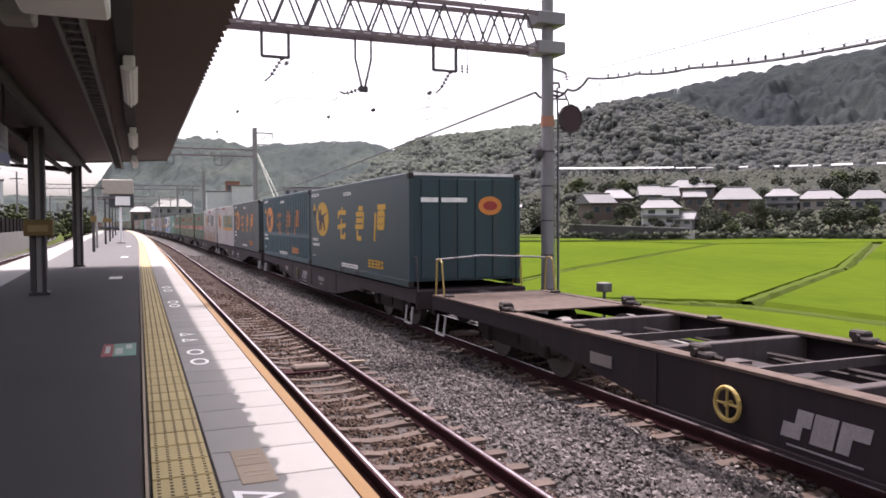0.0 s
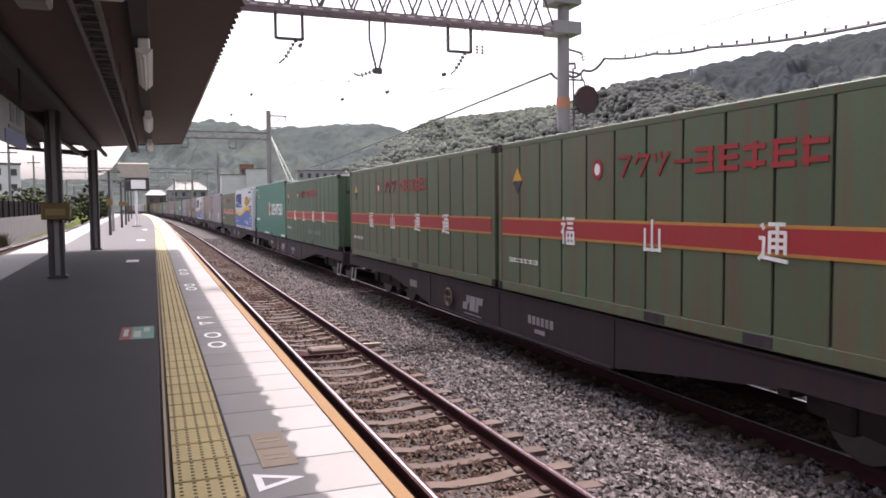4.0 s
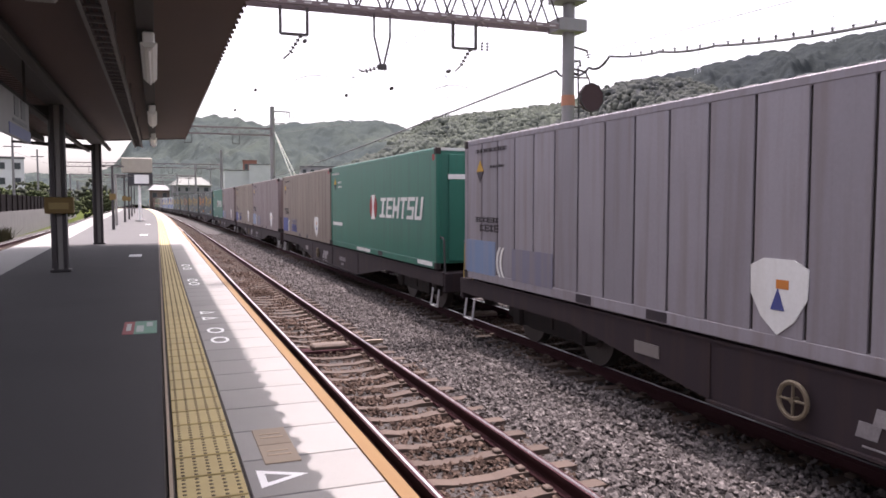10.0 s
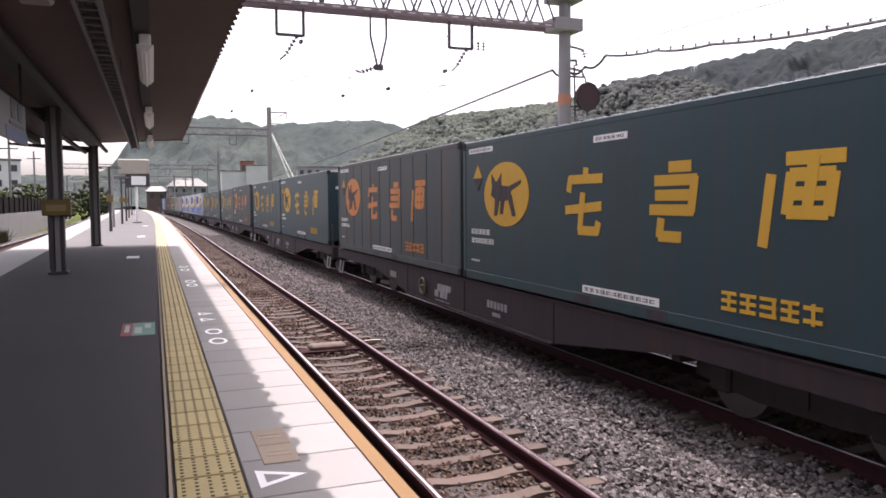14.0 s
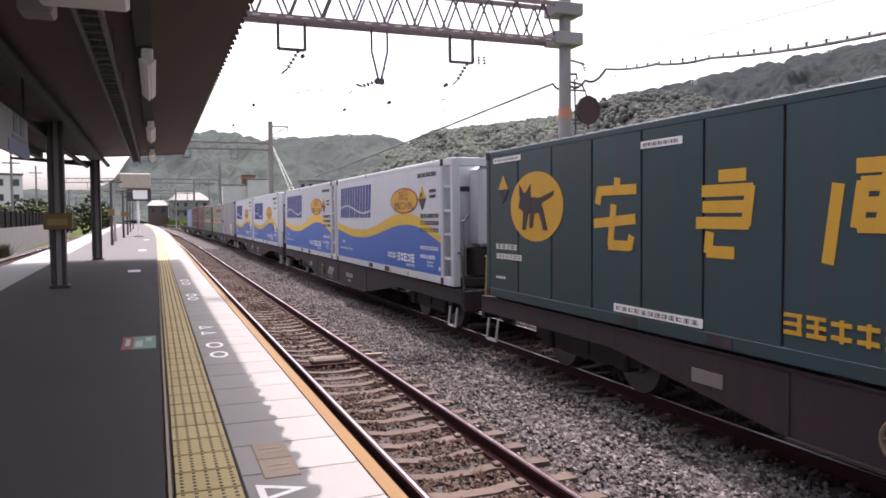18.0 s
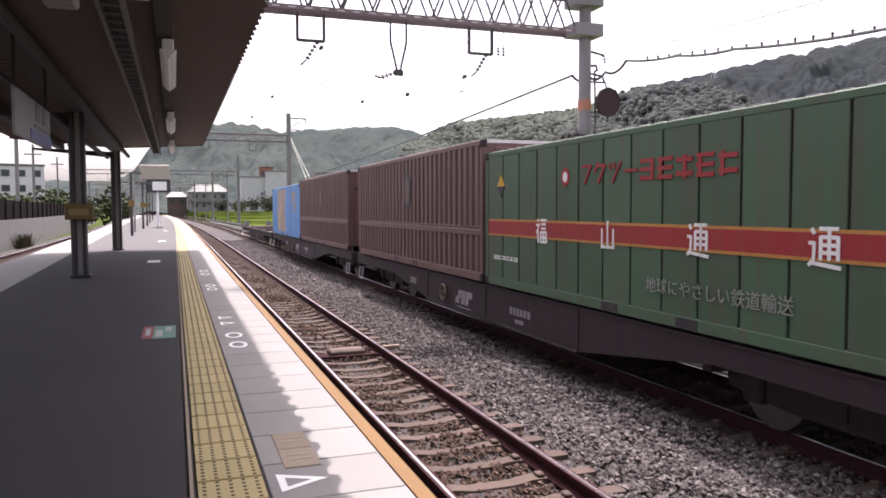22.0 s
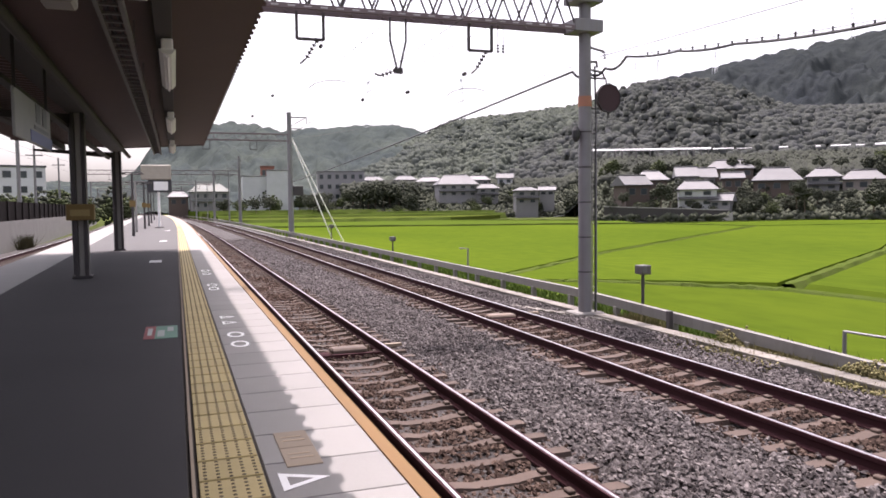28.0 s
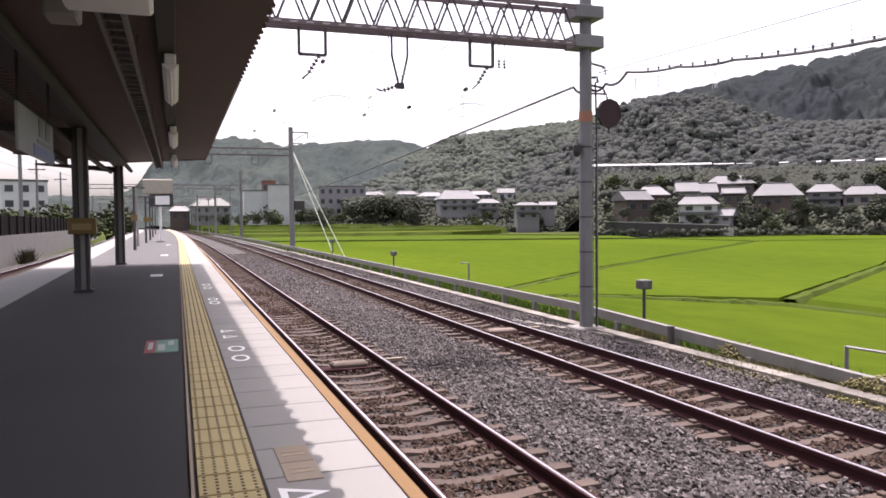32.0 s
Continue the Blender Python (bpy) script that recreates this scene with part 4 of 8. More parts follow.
STROKES = {  # plain bars from point to point in a unit square
    "a": [((0.5, 1.0), (0.5, 0.86)), ((0.1, 0.86), (0.08, 0.64)), ((0.06, 0.83), (0.94, 0.83)), ((0.03, 0.36), (0.97, 0.43)), ((0.47, 0.63), (0.47, 0.05)), ((0.42, 0.06), (0.92, 0.06)), ((0.9, 0.02), (0.93, 0.2))],
    "b": [((0.36, 0.92), (0.76, 0.92)), ((0.12, 0.755), (0.88, 0.755)), ((0.84, 0.8), (0.84, 0.36)), ((0.16, 0.57), (0.85, 0.57)), ((0.08, 0.385), (0.88, 0.385)), ((0.32, 0.28), (0.32, 0.03)), ((0.3, 0.05), (0.72, 0.05))],
    "c": [((0.17, 0.77), (0.17, 0.0)), ((0.33, 0.92), (1.0, 0.92)), ((0.4, 0.755), (0.92, 0.755)), ((0.42, 0.78), (0.42, 0.35)), ((0.9, 0.78), (0.9, 0.35)), ((0.42, 0.565), (0.9, 0.565)), ((0.42, 0.375), (0.9, 0.375)), ((0.66, 0.95), (0.66, 0.33))],
    "d": [((0.12, 0.0), (0.12, 0.72)), ((0.5, 0.0), (0.5, 1.0)), ((0.88, 0.0), (0.88, 0.72)), ((0.06, 0.06), (0.94, 0.06))],
    "e": [((0.1, 0.9), (0.9, 0.9)), ((0.9, 0.94), (0.35, 0.0))],
    "f": [((0.3, 1.0), (0.05, 0.55)), ((0.25, 0.86), (0.9, 0.86)), ((0.9, 0.9), (0.35, 0.0))],
    "g": [((0.1, 0.9), (0.18, 0.6)), ((0.42, 0.95), (0.48, 0.66)), ((0.92, 0.95), (0.3, 0.0))],
    "h": [((0.05, 0.5), (0.95, 0.5))],
    "k": [((0.15, 1.0), (0.22, 0.9)), ((0.03, 0.75), (0.35, 0.75)), ((0.33, 0.78), (0.05, 0.4)), ((0.2, 0.6), (0.2, 0.0)), ((0.42, 0.95), (1.0, 0.95)), ((0.5, 0.78), (0.92, 0.78)), ((0.5, 0.6), (0.92, 0.6)), ((0.45, 0.45), (0.97, 0.45)), ((0.45, 0.47), (0.45, 0.0)), ((0.97, 0.47), (0.97, 0.0)), ((0.45, 0.23), (0.97, 0.23)), ((0.45, 0.03), (0.97, 0.03)), ((0.71, 0.45), (0.71, 0.03))],
    "m": [((0.1, 0.95), (0.2, 0.82)), ((0.02, 0.6), (0.22, 0.6)), ((0.2, 0.62), (0.18, 0.2)), ((0.2, 0.22), (0.02, 0.05)), ((0.13, 0.12), (1.0, 0.03)), ((0.35, 0.95), (0.92, 0.95)), ((0.4, 0.75), (0.92, 0.75)), ((0.4, 0.78), (0.4, 0.2)), ((0.92, 0.78), (0.92, 0.2)), ((0.4, 0.56), (0.92, 0.56)), ((0.4, 0.38), (0.92, 0.38)), ((0.66, 0.95), (0.66, 0.2))],
    "r": [((0.15, 0.95), (0.05, 0.0)), ((0.5, 0.9), (0.5, 0.08)), ((0.9, 1.0), (0.9, 0.0))],
    "s": [((0.27, 1.0), (0.03, 0.6)), ((0.17, 0.77), (0.17, 0.0)), ((0.33, 0.82), (1.0, 0.82)), ((0.62, 1.0), (0.36, 0.32)), ((0.52, 0.47), (0.96, 0.47)), ((0.72, 0.5), (0.72, 0.06)), ((0.42, 0.06), (1.0, 0.06))],
}


def clipped(poly, lo, hi):
    """The part of a convex outline between two places along the side."""
    for edge, keep in ((lo, 1), (hi, -1)):
        out = []
        for p, q in zip(poly, poly[1:] + poly[:1]):
            dp, dq = (p[0] - edge) * keep, (q[0] - edge) * keep
            if dp >= 0:
                out.append(p)
            if dp * dq < 0:
                k = dp / (dp - dq)
                out.append((p[0] + (q[0] - p[0]) * k, p[1] + (q[1] - p[1]) * k))
        poly = out
        if len(poly) < 3:
            return []
    return poly


def glyph(parent, kind, u, v0, w, h, material, flats=None, proud=0.001, thick=0.11, lean=0.0):
    """A big sign made of plain bars, centred at u; on a ribbed side only its raised flats carry it."""
    s = Shape()
    yc = uy(u)
    for i, (p, q) in enumerate(STROKES[kind]):
        a = Vector((yc + w / 2 - p[0] * w - lean * h * (p[1] - 0.5), v0 * CH + p[1] * h))
        b = Vector((yc + w / 2 - q[0] * w - lean * h * (q[1] - 0.5), v0 * CH + q[1] * h))
        d = (b - a).normalized()
        o = Vector((-d.y, d.x)) * thick * 0.5 * (0.62 * w + 0.38 * h)
        poly = [tuple(a - o), tuple(b - o), tuple(b + o), tuple(a + o)]
        for piece in ([poly] if flats is None else [clipped(poly, lo, hi) for lo, hi in flats]):
            if piece:
                s.prism(piece, SIDE - proud - 0.0004 * i, SIDE + 0.004, "x")
    if s.v:
        part("lettering", s, material, parent)


def ellipse(parent, name, u, v, w, h, material, label="", proud=0.005, n=28):
    yc, zc = uy(u), v * CH
    pts = [(yc + w / 2 * math.cos(6.28319 * i / n), zc + h / 2 * math.sin(6.28319 * i / n)) for i in range(n)]
    return part(name, Shape().prism(pts, SIDE - proud, SIDE + 0.004, "x"), material, parent, label)


def diamond(parent, u, v, w, h):
    yc, zc = uy(u), v * CH
    part("hazard_diamond", Shape().prism([(yc - w / 2, zc), (yc, zc + h / 2), (yc + w / 2, zc)], SIDE - 0.006, SIDE + 0.004, "x"), M_YELLOW, parent, "yellow upper half of a diamond mark")
    part("hazard_diamond", Shape().prism([(yc - w / 2, zc), (yc, zc - h / 2), (yc + w / 2, zc)], SIDE - 0.006, SIDE + 0.004, "x"), M_DARK, parent, "dark lower half of a diamond mark")


def words(parent, body, u, v, size, material, label=""):
    """Lettering in the built-in font on the side that faces the platform, centred at u."""
    cu = bpy.data.curves.new("lettering", "FONT")
    cu.body, cu.size, cu.align_x, cu.align_y, cu.extrude, cu.resolution_u = body, size, "CENTER", "CENTER", 0.002, 2
    tmp = bpy.data.objects.new("lettering", cu)
    me = bpy.data.meshes.new_from_object(tmp)
    bpy.data.objects.remove(tmp)
    me.transform(Matrix(((0, 0, -1, SIDE - 0.009), (-1, 0, 0, uy(u)), (0, 1, 0, v * CH), (0, 0, 0, 1))))
    me.materials.clear()
    me.materials.append(material)
    return part("lettering", me, None, parent, label)


def dashes(parent, u0, u1, v0, v1, material, n=6, label="unreadable small lettering"):
    """Small lettering that cannot be read: a row of plain bars, each sign a few of them."""
    s = Shape()
    step, h = (u1 - u0) / n, v1 - v0
    rnd = random.Random(int(u0 * 1000) + int(v0 * 1000) * 7 + n)
    for k in range(n):
        a, b = u0 + step * k, u0 + step * (k + 0.8)
        rows = ((0.0, 0.2), (0.42, 0.6), (0.82, 1.0)) if rnd.random() < 0.6 else ((0.1, 0.3), (0.7, 0.9))
        for p, q in rows:
            s.box(SIDE - 0.006, SIDE + 0.004, uy(b), uy(a), (v0 + p * h) * CH, (v0 + q * h) * CH)
        m = a + (b - a) * rnd.choice((0.1, 0.42, 0.75))
        s.box(SIDE - 0.0065, SIDE + 0.004, uy(m + step * 0.16), uy(m), v0 * CH, v1 * CH)
    part("small_lettering", s, material, parent, label)


def shell(label, colour, length=CL, shift=0.0, end_label=""):
    """Frame, roof, ends and far side of a container; the side to the platform is added by its kind."""
    t = thing("container", label, "freight container", "containers on the train")
    h, w = length / 2, CW / 2
    y0, y1 = shift - h, shift + h
    part("core", box(SIDE + 0.045, w - 0.02, y0 + 0.04, y1 - 0.04, 0.12, CH - 0.06), colour, t)
    part("far_side", box(w - 0.02, w, y0 + 0.06, y1 - 0.06, 0.14, CH - 0.1), colour, t)
    n, z0, z1 = 30, CH - 0.045, CH + 0.014
    step = (length - 0.24) / n
    line = [(y0 + 0.12 + step * (k + q), z) for k in range(n) for q, z in ((0.0, z0), (0.08, z1), (0.56, z1), (0.64, z0))]
    v = [(x, y, z) for y, z in line for x in (SIDE + 0.02, w - 0.02)] + [(x, y, CH - 0.07) for y, z in line for x in (SIDE + 0.02, w - 0.02)]
    m = 2 * len(line)
    f = [(2 * i, 2 * i + 1, 2 * i + 3, 2 * i + 2) for i in range(len(line) - 1)]
    f += [(2 * i + e, 2 * i + 2 + e, m + 2 * i + 2 + e, m + 2 * i + e) for i in range(len(line) - 1) for e in (0, 1)]
    part("roof", Shape().add(v, f), C_SUNLIT_ROOF, t, "ribbed roof coloured pale as if in bright sun")
    for s in (-1, 1):
        x = s * (w - 0.04)
        part("top_rail", box(x - 0.04, x + 0.04, y0 + 0.1, y1 - 0.1, CH - 0.09, CH, 0.012), colour, t)
        part("bottom_rail", box(x - 0.04, x + 0.04, y0 + 0.1, y1 - 0.1, 0.0, 0.15, 0.012), colour, t)
        for y in (y0 + 0.06, y1 - 0.06):
            part("corner_post", box(x - 0.045, x + 0.045, y - 0.06, y + 0.06, 0.1, CH - 0.1, 0.014), colour, t)
            for z in (0.0, CH - 0.13):
                part("corner_casting", box(x - 0.052, x + 0.052, y - 0.065, y + 0.065, z - (0.0 if z else 0.0), z + 0.135, 0.012), BOGIE, t, "dark corner casting")
    for k in range(5):
        x = -1.0 + 0.4 * k
        part("end_panel", box(x + 0.015, x + 0.385, y0 + 0.015, y0 + 0.045, 0.16, CH - 0.12, 0.008), colour, t)
    part("end_panel", box(-1.15, 1.15, y1 - 0.045, y1 - 0.015, 0.16, CH - 0.12), colour, t)
    part("end_lettering", Shape().box(-1.0, -0.62, y0 + 0.008, y0 + 0.02, CH * 0.745, CH * 0.785).box(-0.55, 0.02, y0 + 0.008, y0 + 0.02, CH * 0.745, CH * 0.785), M_WHITE if colour in (C_DARKGREEN, C_EMERALD, C_TEAL, C_TEAL_CORR) else M_DARK, t, "unreadable lettering on the end")
    if colour in (C_DARKGREEN, C_TEAL, C_TEAL_CORR):
        oval = [(0.55 + 0.27 * math.cos(6.2832 * k / 20), CH * 0.715 + 0.2 * math.sin(6.2832 * k / 20)) for k in range(20)]
        part("end_oval", Shape().prism(oval, y0 + 0.008, y0 + 0.02, "y"), M_ORANGE, t, "orange oval on the end")
        part("end_oval_shape", Shape().prism([(0.55 + (x - 0.55) * 0.6, CH * 0.715 + (z - CH * 0.715) * 0.5) for x, z in oval], y0 + 0.004, y0 + 0.009, "y"), M_RED, t)
    for u in (0.42, 0.58):
        y = shift + h - u * length
        part("fork_pocket", box(SIDE - 0.004, SIDE + 0.1, y - 0.18, y + 0.18, 0.02, 0.13), M_DARK, t, "dark fork pocket")
    return t


def smooth_side(t, colour, length=CL, shift=0.0):
    part("side_panel", box(SIDE + 0.004, SIDE + 0.045, shift - length / 2 + 0.11, shift + length / 2 - 0.11, 0.14, CH - 0.08), colour, t)


def panelled_side(t, colour, n, odd=None):
    """Upright panels with open seams between them."""
    part("seam_backing", box(SIDE + 0.03, SIDE + 0.045, -CL / 2 + 0.1, CL / 2 - 0.1, 0.13, CH - 0.07), DARK_GAP, t)
    w = (CL - 0.22) / n
    me = Shape().box(SIDE + 0.004, SIDE + 0.03, -w / 2 + 0.017, w / 2 - 0.017, 0.14, CH - 0.08, 0.006).data("side_panel", colour)
    for k in range(n):
        part("side_panel", me, None, t).location = (0, -CL / 2 + 0.11 + w * (k + 0.5), 0)


def corrugated_side(t, colour, n, rail):
    """Upright folds above and below a broad rail; returns the raised flats."""
    w = (CL - 0.2) / n
    flats = []
    for z0, z1 in ((0.14, rail - 0.08), (rail + 0.08, CH - 0.08)):
        v, f = [], []
        for k in range(n):
            a = -CL / 2 + 0.1 + w * k
            for q, d in ((0.0, 0.05), (0.3, 0.05), (0.42, 0.0), (0.88, 0.0), (1.0, 0.05)):
                v += [(SIDE + 0.004 + d, a + q * w, z0), (SIDE + 0.004 + d, a + q * w, z1)]
            if z0 > 1:
                flats.append((a + 0.42 * w, a + 0.88 * w))
        f = [(2 * i, 2 * i + 2, 2 * i + 3, 2 * i + 1) for i in range(len(v) // 2 - 1)]
        part("corrugated_panel", Shape().add(v, f), colour, t, "folded steel side")
    part("middle_rail", box(SIDE - 0.004, SIDE + 0.05, -CL / 2 + 0.1, CL / 2 - 0.1, rail - 0.08, rail + 0.03, 0.012), colour, t)
    part("middle_rail", box(SIDE + 0.004, SIDE + 0.05, -CL / 2 + 0.1, CL / 2 - 0.1, rail + 0.045, rail + 0.08, 0.008), colour, t)
    if not flats:
        for k in range(n):
            a = -CL / 2 + 0.1 + w * k
            flats.append((a + 0.42 * w, a + 0.88 * w))
    return flats


def blot(parent, u, v, w, h):
    """A plain uneven dark patch."""
    yc, zc = uy(u), v * CH
    body = [(-0.18, 0.20), (0.14, 0.24), (0.30, 0.08), (0.34, -0.08), (0.10, -0.16), (-0.20, -0.10)]
    limbs = ([(0.30, 0.0), (0.16, -0.1), (0.24, -0.5), (0.34, -0.5)], [(0.12, -0.1), (0.0, -0.1), (0.06, -0.46), (0.14, -0.46)], [(-0.08, 0.0), (-0.22, 0.0), (-0.34, -0.5), (-0.24, -0.5)], [(-0.12, 0.2), (-0.16, 0.08), (-0.48, 0.26), (-0.5, 0.34)],
             [(0.12, 0.0), (0.10, 0.34), (0.38, 0.34), (0.44, 0.0), (0.28, -0.1)], [(0.12, 0.3), (0.10, 0.52), (0.24, 0.33)], [(0.30, 0.33), (0.42, 0.52), (0.42, 0.26)])
    s = Shape()
    for i, pts in enumerate((body,) + limbs):
        s.prism([(yc + a * w, zc + b * h) for a, b in pts], SIDE - 0.011 - 0.0004 * i, SIDE + 0.004, "x")
    part("dark_shape", s, M_DARK, parent, "plain dark shape on the round mark")


def parcel_marks(t, sign, flats=None, us=(0.42, 0.607, 0.778)):
    ellipse(t, "round_mark", 0.18, 0.615, 1.58, 1.02, sign, "round mark")
    blot(t, 0.178, 0.61, 1.12, 0.66)
    for k, u in zip("abc", us):
        glyph(t, k, u, 0.385, 0.90, 0.86, sign, flats, lean=0.14, thick=0.135)
    dashes(t, us[1] + 0.08, us[1] + 0.21, 0.115, 0.195, sign, 5)
    mark(t, "white_plate", us[0], us[0] + 0.165, 0.07, 0.11, M_WHITE, "white plate", 0.005)
    dashes(t, us[0] + 0.005, us[0] + 0.16, 0.08, 0.10, M_DARK, 12)
    mark(t, "white_plate", 0.445, 0.52, 0.875, 0.91, M_WHITE, "white plate", 0.004)
    mark(t, "white_plate", 0.03, 0.13, 0.915, 0.95, M_WHITE, "white plate", 0.004)
    dashes(t, 0.45, 0.515, 0.885, 0.90, M_DARK, 7)
    dashes(t, 0.035, 0.125, 0.925, 0.94, M_DARK, 8)
    dashes(t, 0.04, 0.12, 0.335, 0.37, M_WHITE, 5)
    dashes(t, 0.04, 0.135, 0.27, 0.305, M_WHITE, 8)
    dashes(t, 0.04, 0.075, 0.135, 0.15, M_WHITE, 4)
    diamond(t, 0.068, 0.735, 0.36, 0.44)


def k_parcel_smooth():
    t = shell("dark green steel container with yellow round mark and signs", C_DARKGREEN)
    smooth_side(t, C_DARKGREEN)
    parcel_marks(t, M_YELLOW)
    return t


def k_parcel_corr():
    t = shell("blue-grey corrugated container with a middle rail and orange signs", C_TEAL_CORR)
    parcel_marks(t, M_ORANGE, corrugated_side(t, C_TEAL_CORR, 30, 0.9))
    return t


def k_parcel_panel():
    t = shell("weathered teal panelled container with orange round mark and signs", C_TEAL)
    panelled_side(t, C_TEAL, 11)
    parcel_marks(t, M_ORANGE, None, (0.39, 0.585, 0.75))
    return t


def k_parcel_dark():
    t = shell("dark green panelled container with yellow round mark and signs", C_DARKGREEN)
    panelled_side(t, C_DARKGREEN, 9)
    parcel_marks(t, M_YELLOW, None, (0.39, 0.585, 0.75))
    return t


def k_white_band():
    t = shell("dusty white panelled container with a green band and orange signs", C_WHITE)
    panelled_side(t, C_WHITE, 15)
    mark(t, "green_band", 0.39, 0.92, 0.46, 0.755, C_EMERALD, "green band")
    mark(t, "ochre_stripe", 0.39, 0.92, 0.385, 0.455, M_RUSTSTRIPE, "ochre stripe")
    ellipse(t, "round_mark", 0.165, 0.61, 1.6, 1.0, M_ORANGE, "round mark")
    blot(t, 0.165, 0.605, 1.1, 0.64)
    for k, u in zip("abc", (0.51, 0.655, 0.79)):
        glyph(t, k, u, 0.48, 0.72, 0.62, M_ORANGE, None, 0.009, 0.12, 0.1)
    diamond(t, 0.05, 0.78, 0.2, 0.3)
    dashes(t, 0.36, 0.5, 0.92, 0.96, M_RED, 7)
    return t


def reefer(label, colour, unit, length=8.84):
    """A cooled container: a plain body, and at its near end a ladder frame round the cooling unit."""
    sh = (CL - length) / 2
    t = shell(label, colour, length, sh)
    smooth_side(t, colour, length, sh)
    ya, yb = -CL / 2 + 0.01, -CL / 2 + (CL - length)
    for s in (-1, 1):
        x = s * (CW / 2 - 0.06)
        part("end_post", box(x - 0.07, x + 0.07, ya, ya + 0.16, 0.0, CH, 0.015), unit, t)
        part("end_sill", box(x - 0.06, x + 0.06, ya + 0.16, yb, 0.0, 0.16, 0.01), unit, t)
        part("end_header", box(x - 0.06, x + 0.06, ya + 0.16, yb, CH - 0.14, CH, 0.01), unit, t)
        for k in range(4):
            part("ladder_rung", box(x - 0.03, x + 0.03, ya + 0.16, yb, 0.48 + 0.45 * k, 0.53 + 0.45 * k), unit, t)
    part("cross_header", box(-CW / 2 + 0.13, CW / 2 - 0.13, ya, ya + 0.12, CH - 0.16, CH, 0.01), unit, t)
    part("cross_sill", box(-CW / 2 + 0.13, CW / 2 - 0.13, ya, ya + 0.12, 0.0, 0.16, 0.01), BOGIE, t)
    cu = part("cooling_unit", box(-0.72, 0.95, ya + 0.03, yb, 0.72, CH - 0.14, 0.07), unit, t, "white cooling unit")
    part("grille", box(-0.5, 0.75, ya + 0.015, ya + 0.035, 1.45, CH - 0.3), M_DARK, cu, "dark grille")
    for x in (-0.2, 0.35):
        part("gauge", box(x - 0.1, x + 0.1, ya + 0.012, ya + 0.035, 1.08, 1.3), M_YELLOW if x < 0 else M_DARK, cu)
    part("unit_lettering", Shape().box(-0.45, 0.15, ya + 0.015, ya + 0.035, 0.94, 1.0).box(-0.45, 0.5, ya + 0.015, ya + 0.035, 0.8, 0.88), M_DARK, cu, "unreadable small lettering")
    part("machinery", box(-0.78, 0.98, ya + 0.1, yb, 0.16, 0.70, 0.03), BOGIE, t, "dark machinery under the unit")
    part("pipework", Shape().tube([(-0.95, ya + 0.3, 0.2), (-0.95, ya + 0.3, 1.2), (-0.8, ya + 0.4, 1.3)], 0.04).tube([(-1.0, ya + 0.5, 0.3), (-1.0, ya + 0.5, 1.8)], 0.03).box(-1.08, -0.85, ya + 0.35, ya + 0.6, 0.5, 0.72), STEEL, t, "pipes and a tank behind the ladder")
    return t


def rust_run():
    """Dirty white paint with rust that has run down to the sill in uneven tongues."""
    m, nt, b = nodes_of("rust_run_white")
    N, L = nt.nodes.new, nt.links.new
    tc, mp, sep = N("ShaderNodeTexCoord"), N("ShaderNodeMapping"), N("ShaderNodeSeparateXYZ")
    mp.inputs["Scale"].default_value = (1.0, 3.2, 0.35)
    L(tc.outputs["Object"], mp.inputs[0])
    L(tc.outputs["Object"], sep.inputs[0])
    n1 = N("ShaderNodeTexNoise")
    n1.inputs["Scale"].default_value, n1.inputs["Detail"].default_value = 1.6, 8
    L(mp.outputs[0], n1.inputs[0])
    fall = N("ShaderNodeMapRange")
    fall.inputs[1].default_value, fall.inputs[2].default_value, fall.inputs[3].default_value, fall.inputs[4].default_value = 0.1, 1.9, 0.42, -0.28
    L(sep.outputs["Z"], fall.inputs[0])
    add = N("ShaderNodeMath")
    L(n1.outputs[0], add.inputs[0])
    L(fall.outputs[0], add.inputs[1])
    ramp = N("ShaderNodeMapRange")
    ramp.inputs[1].default_value, ramp.inputs[2].default_value, ramp.inputs[4].default_value = 0.42, 0.86, 0.9
    L(add.outputs[0], ramp.inputs[0])
    mix = N("ShaderNodeMix")
    mix.data_type = "RGBA"
    mix.inputs[6].default_value, mix.inputs[7].default_value = (0.44, 0.41, 0.40, 1), (0.20, 0.105, 0.055, 1)
    L(ramp.outputs[0], mix.inputs[0])
    L(mix.outputs[2], b.inputs["Base Color"])
    b.inputs["Roughness"].default_value = 0.6
    return m


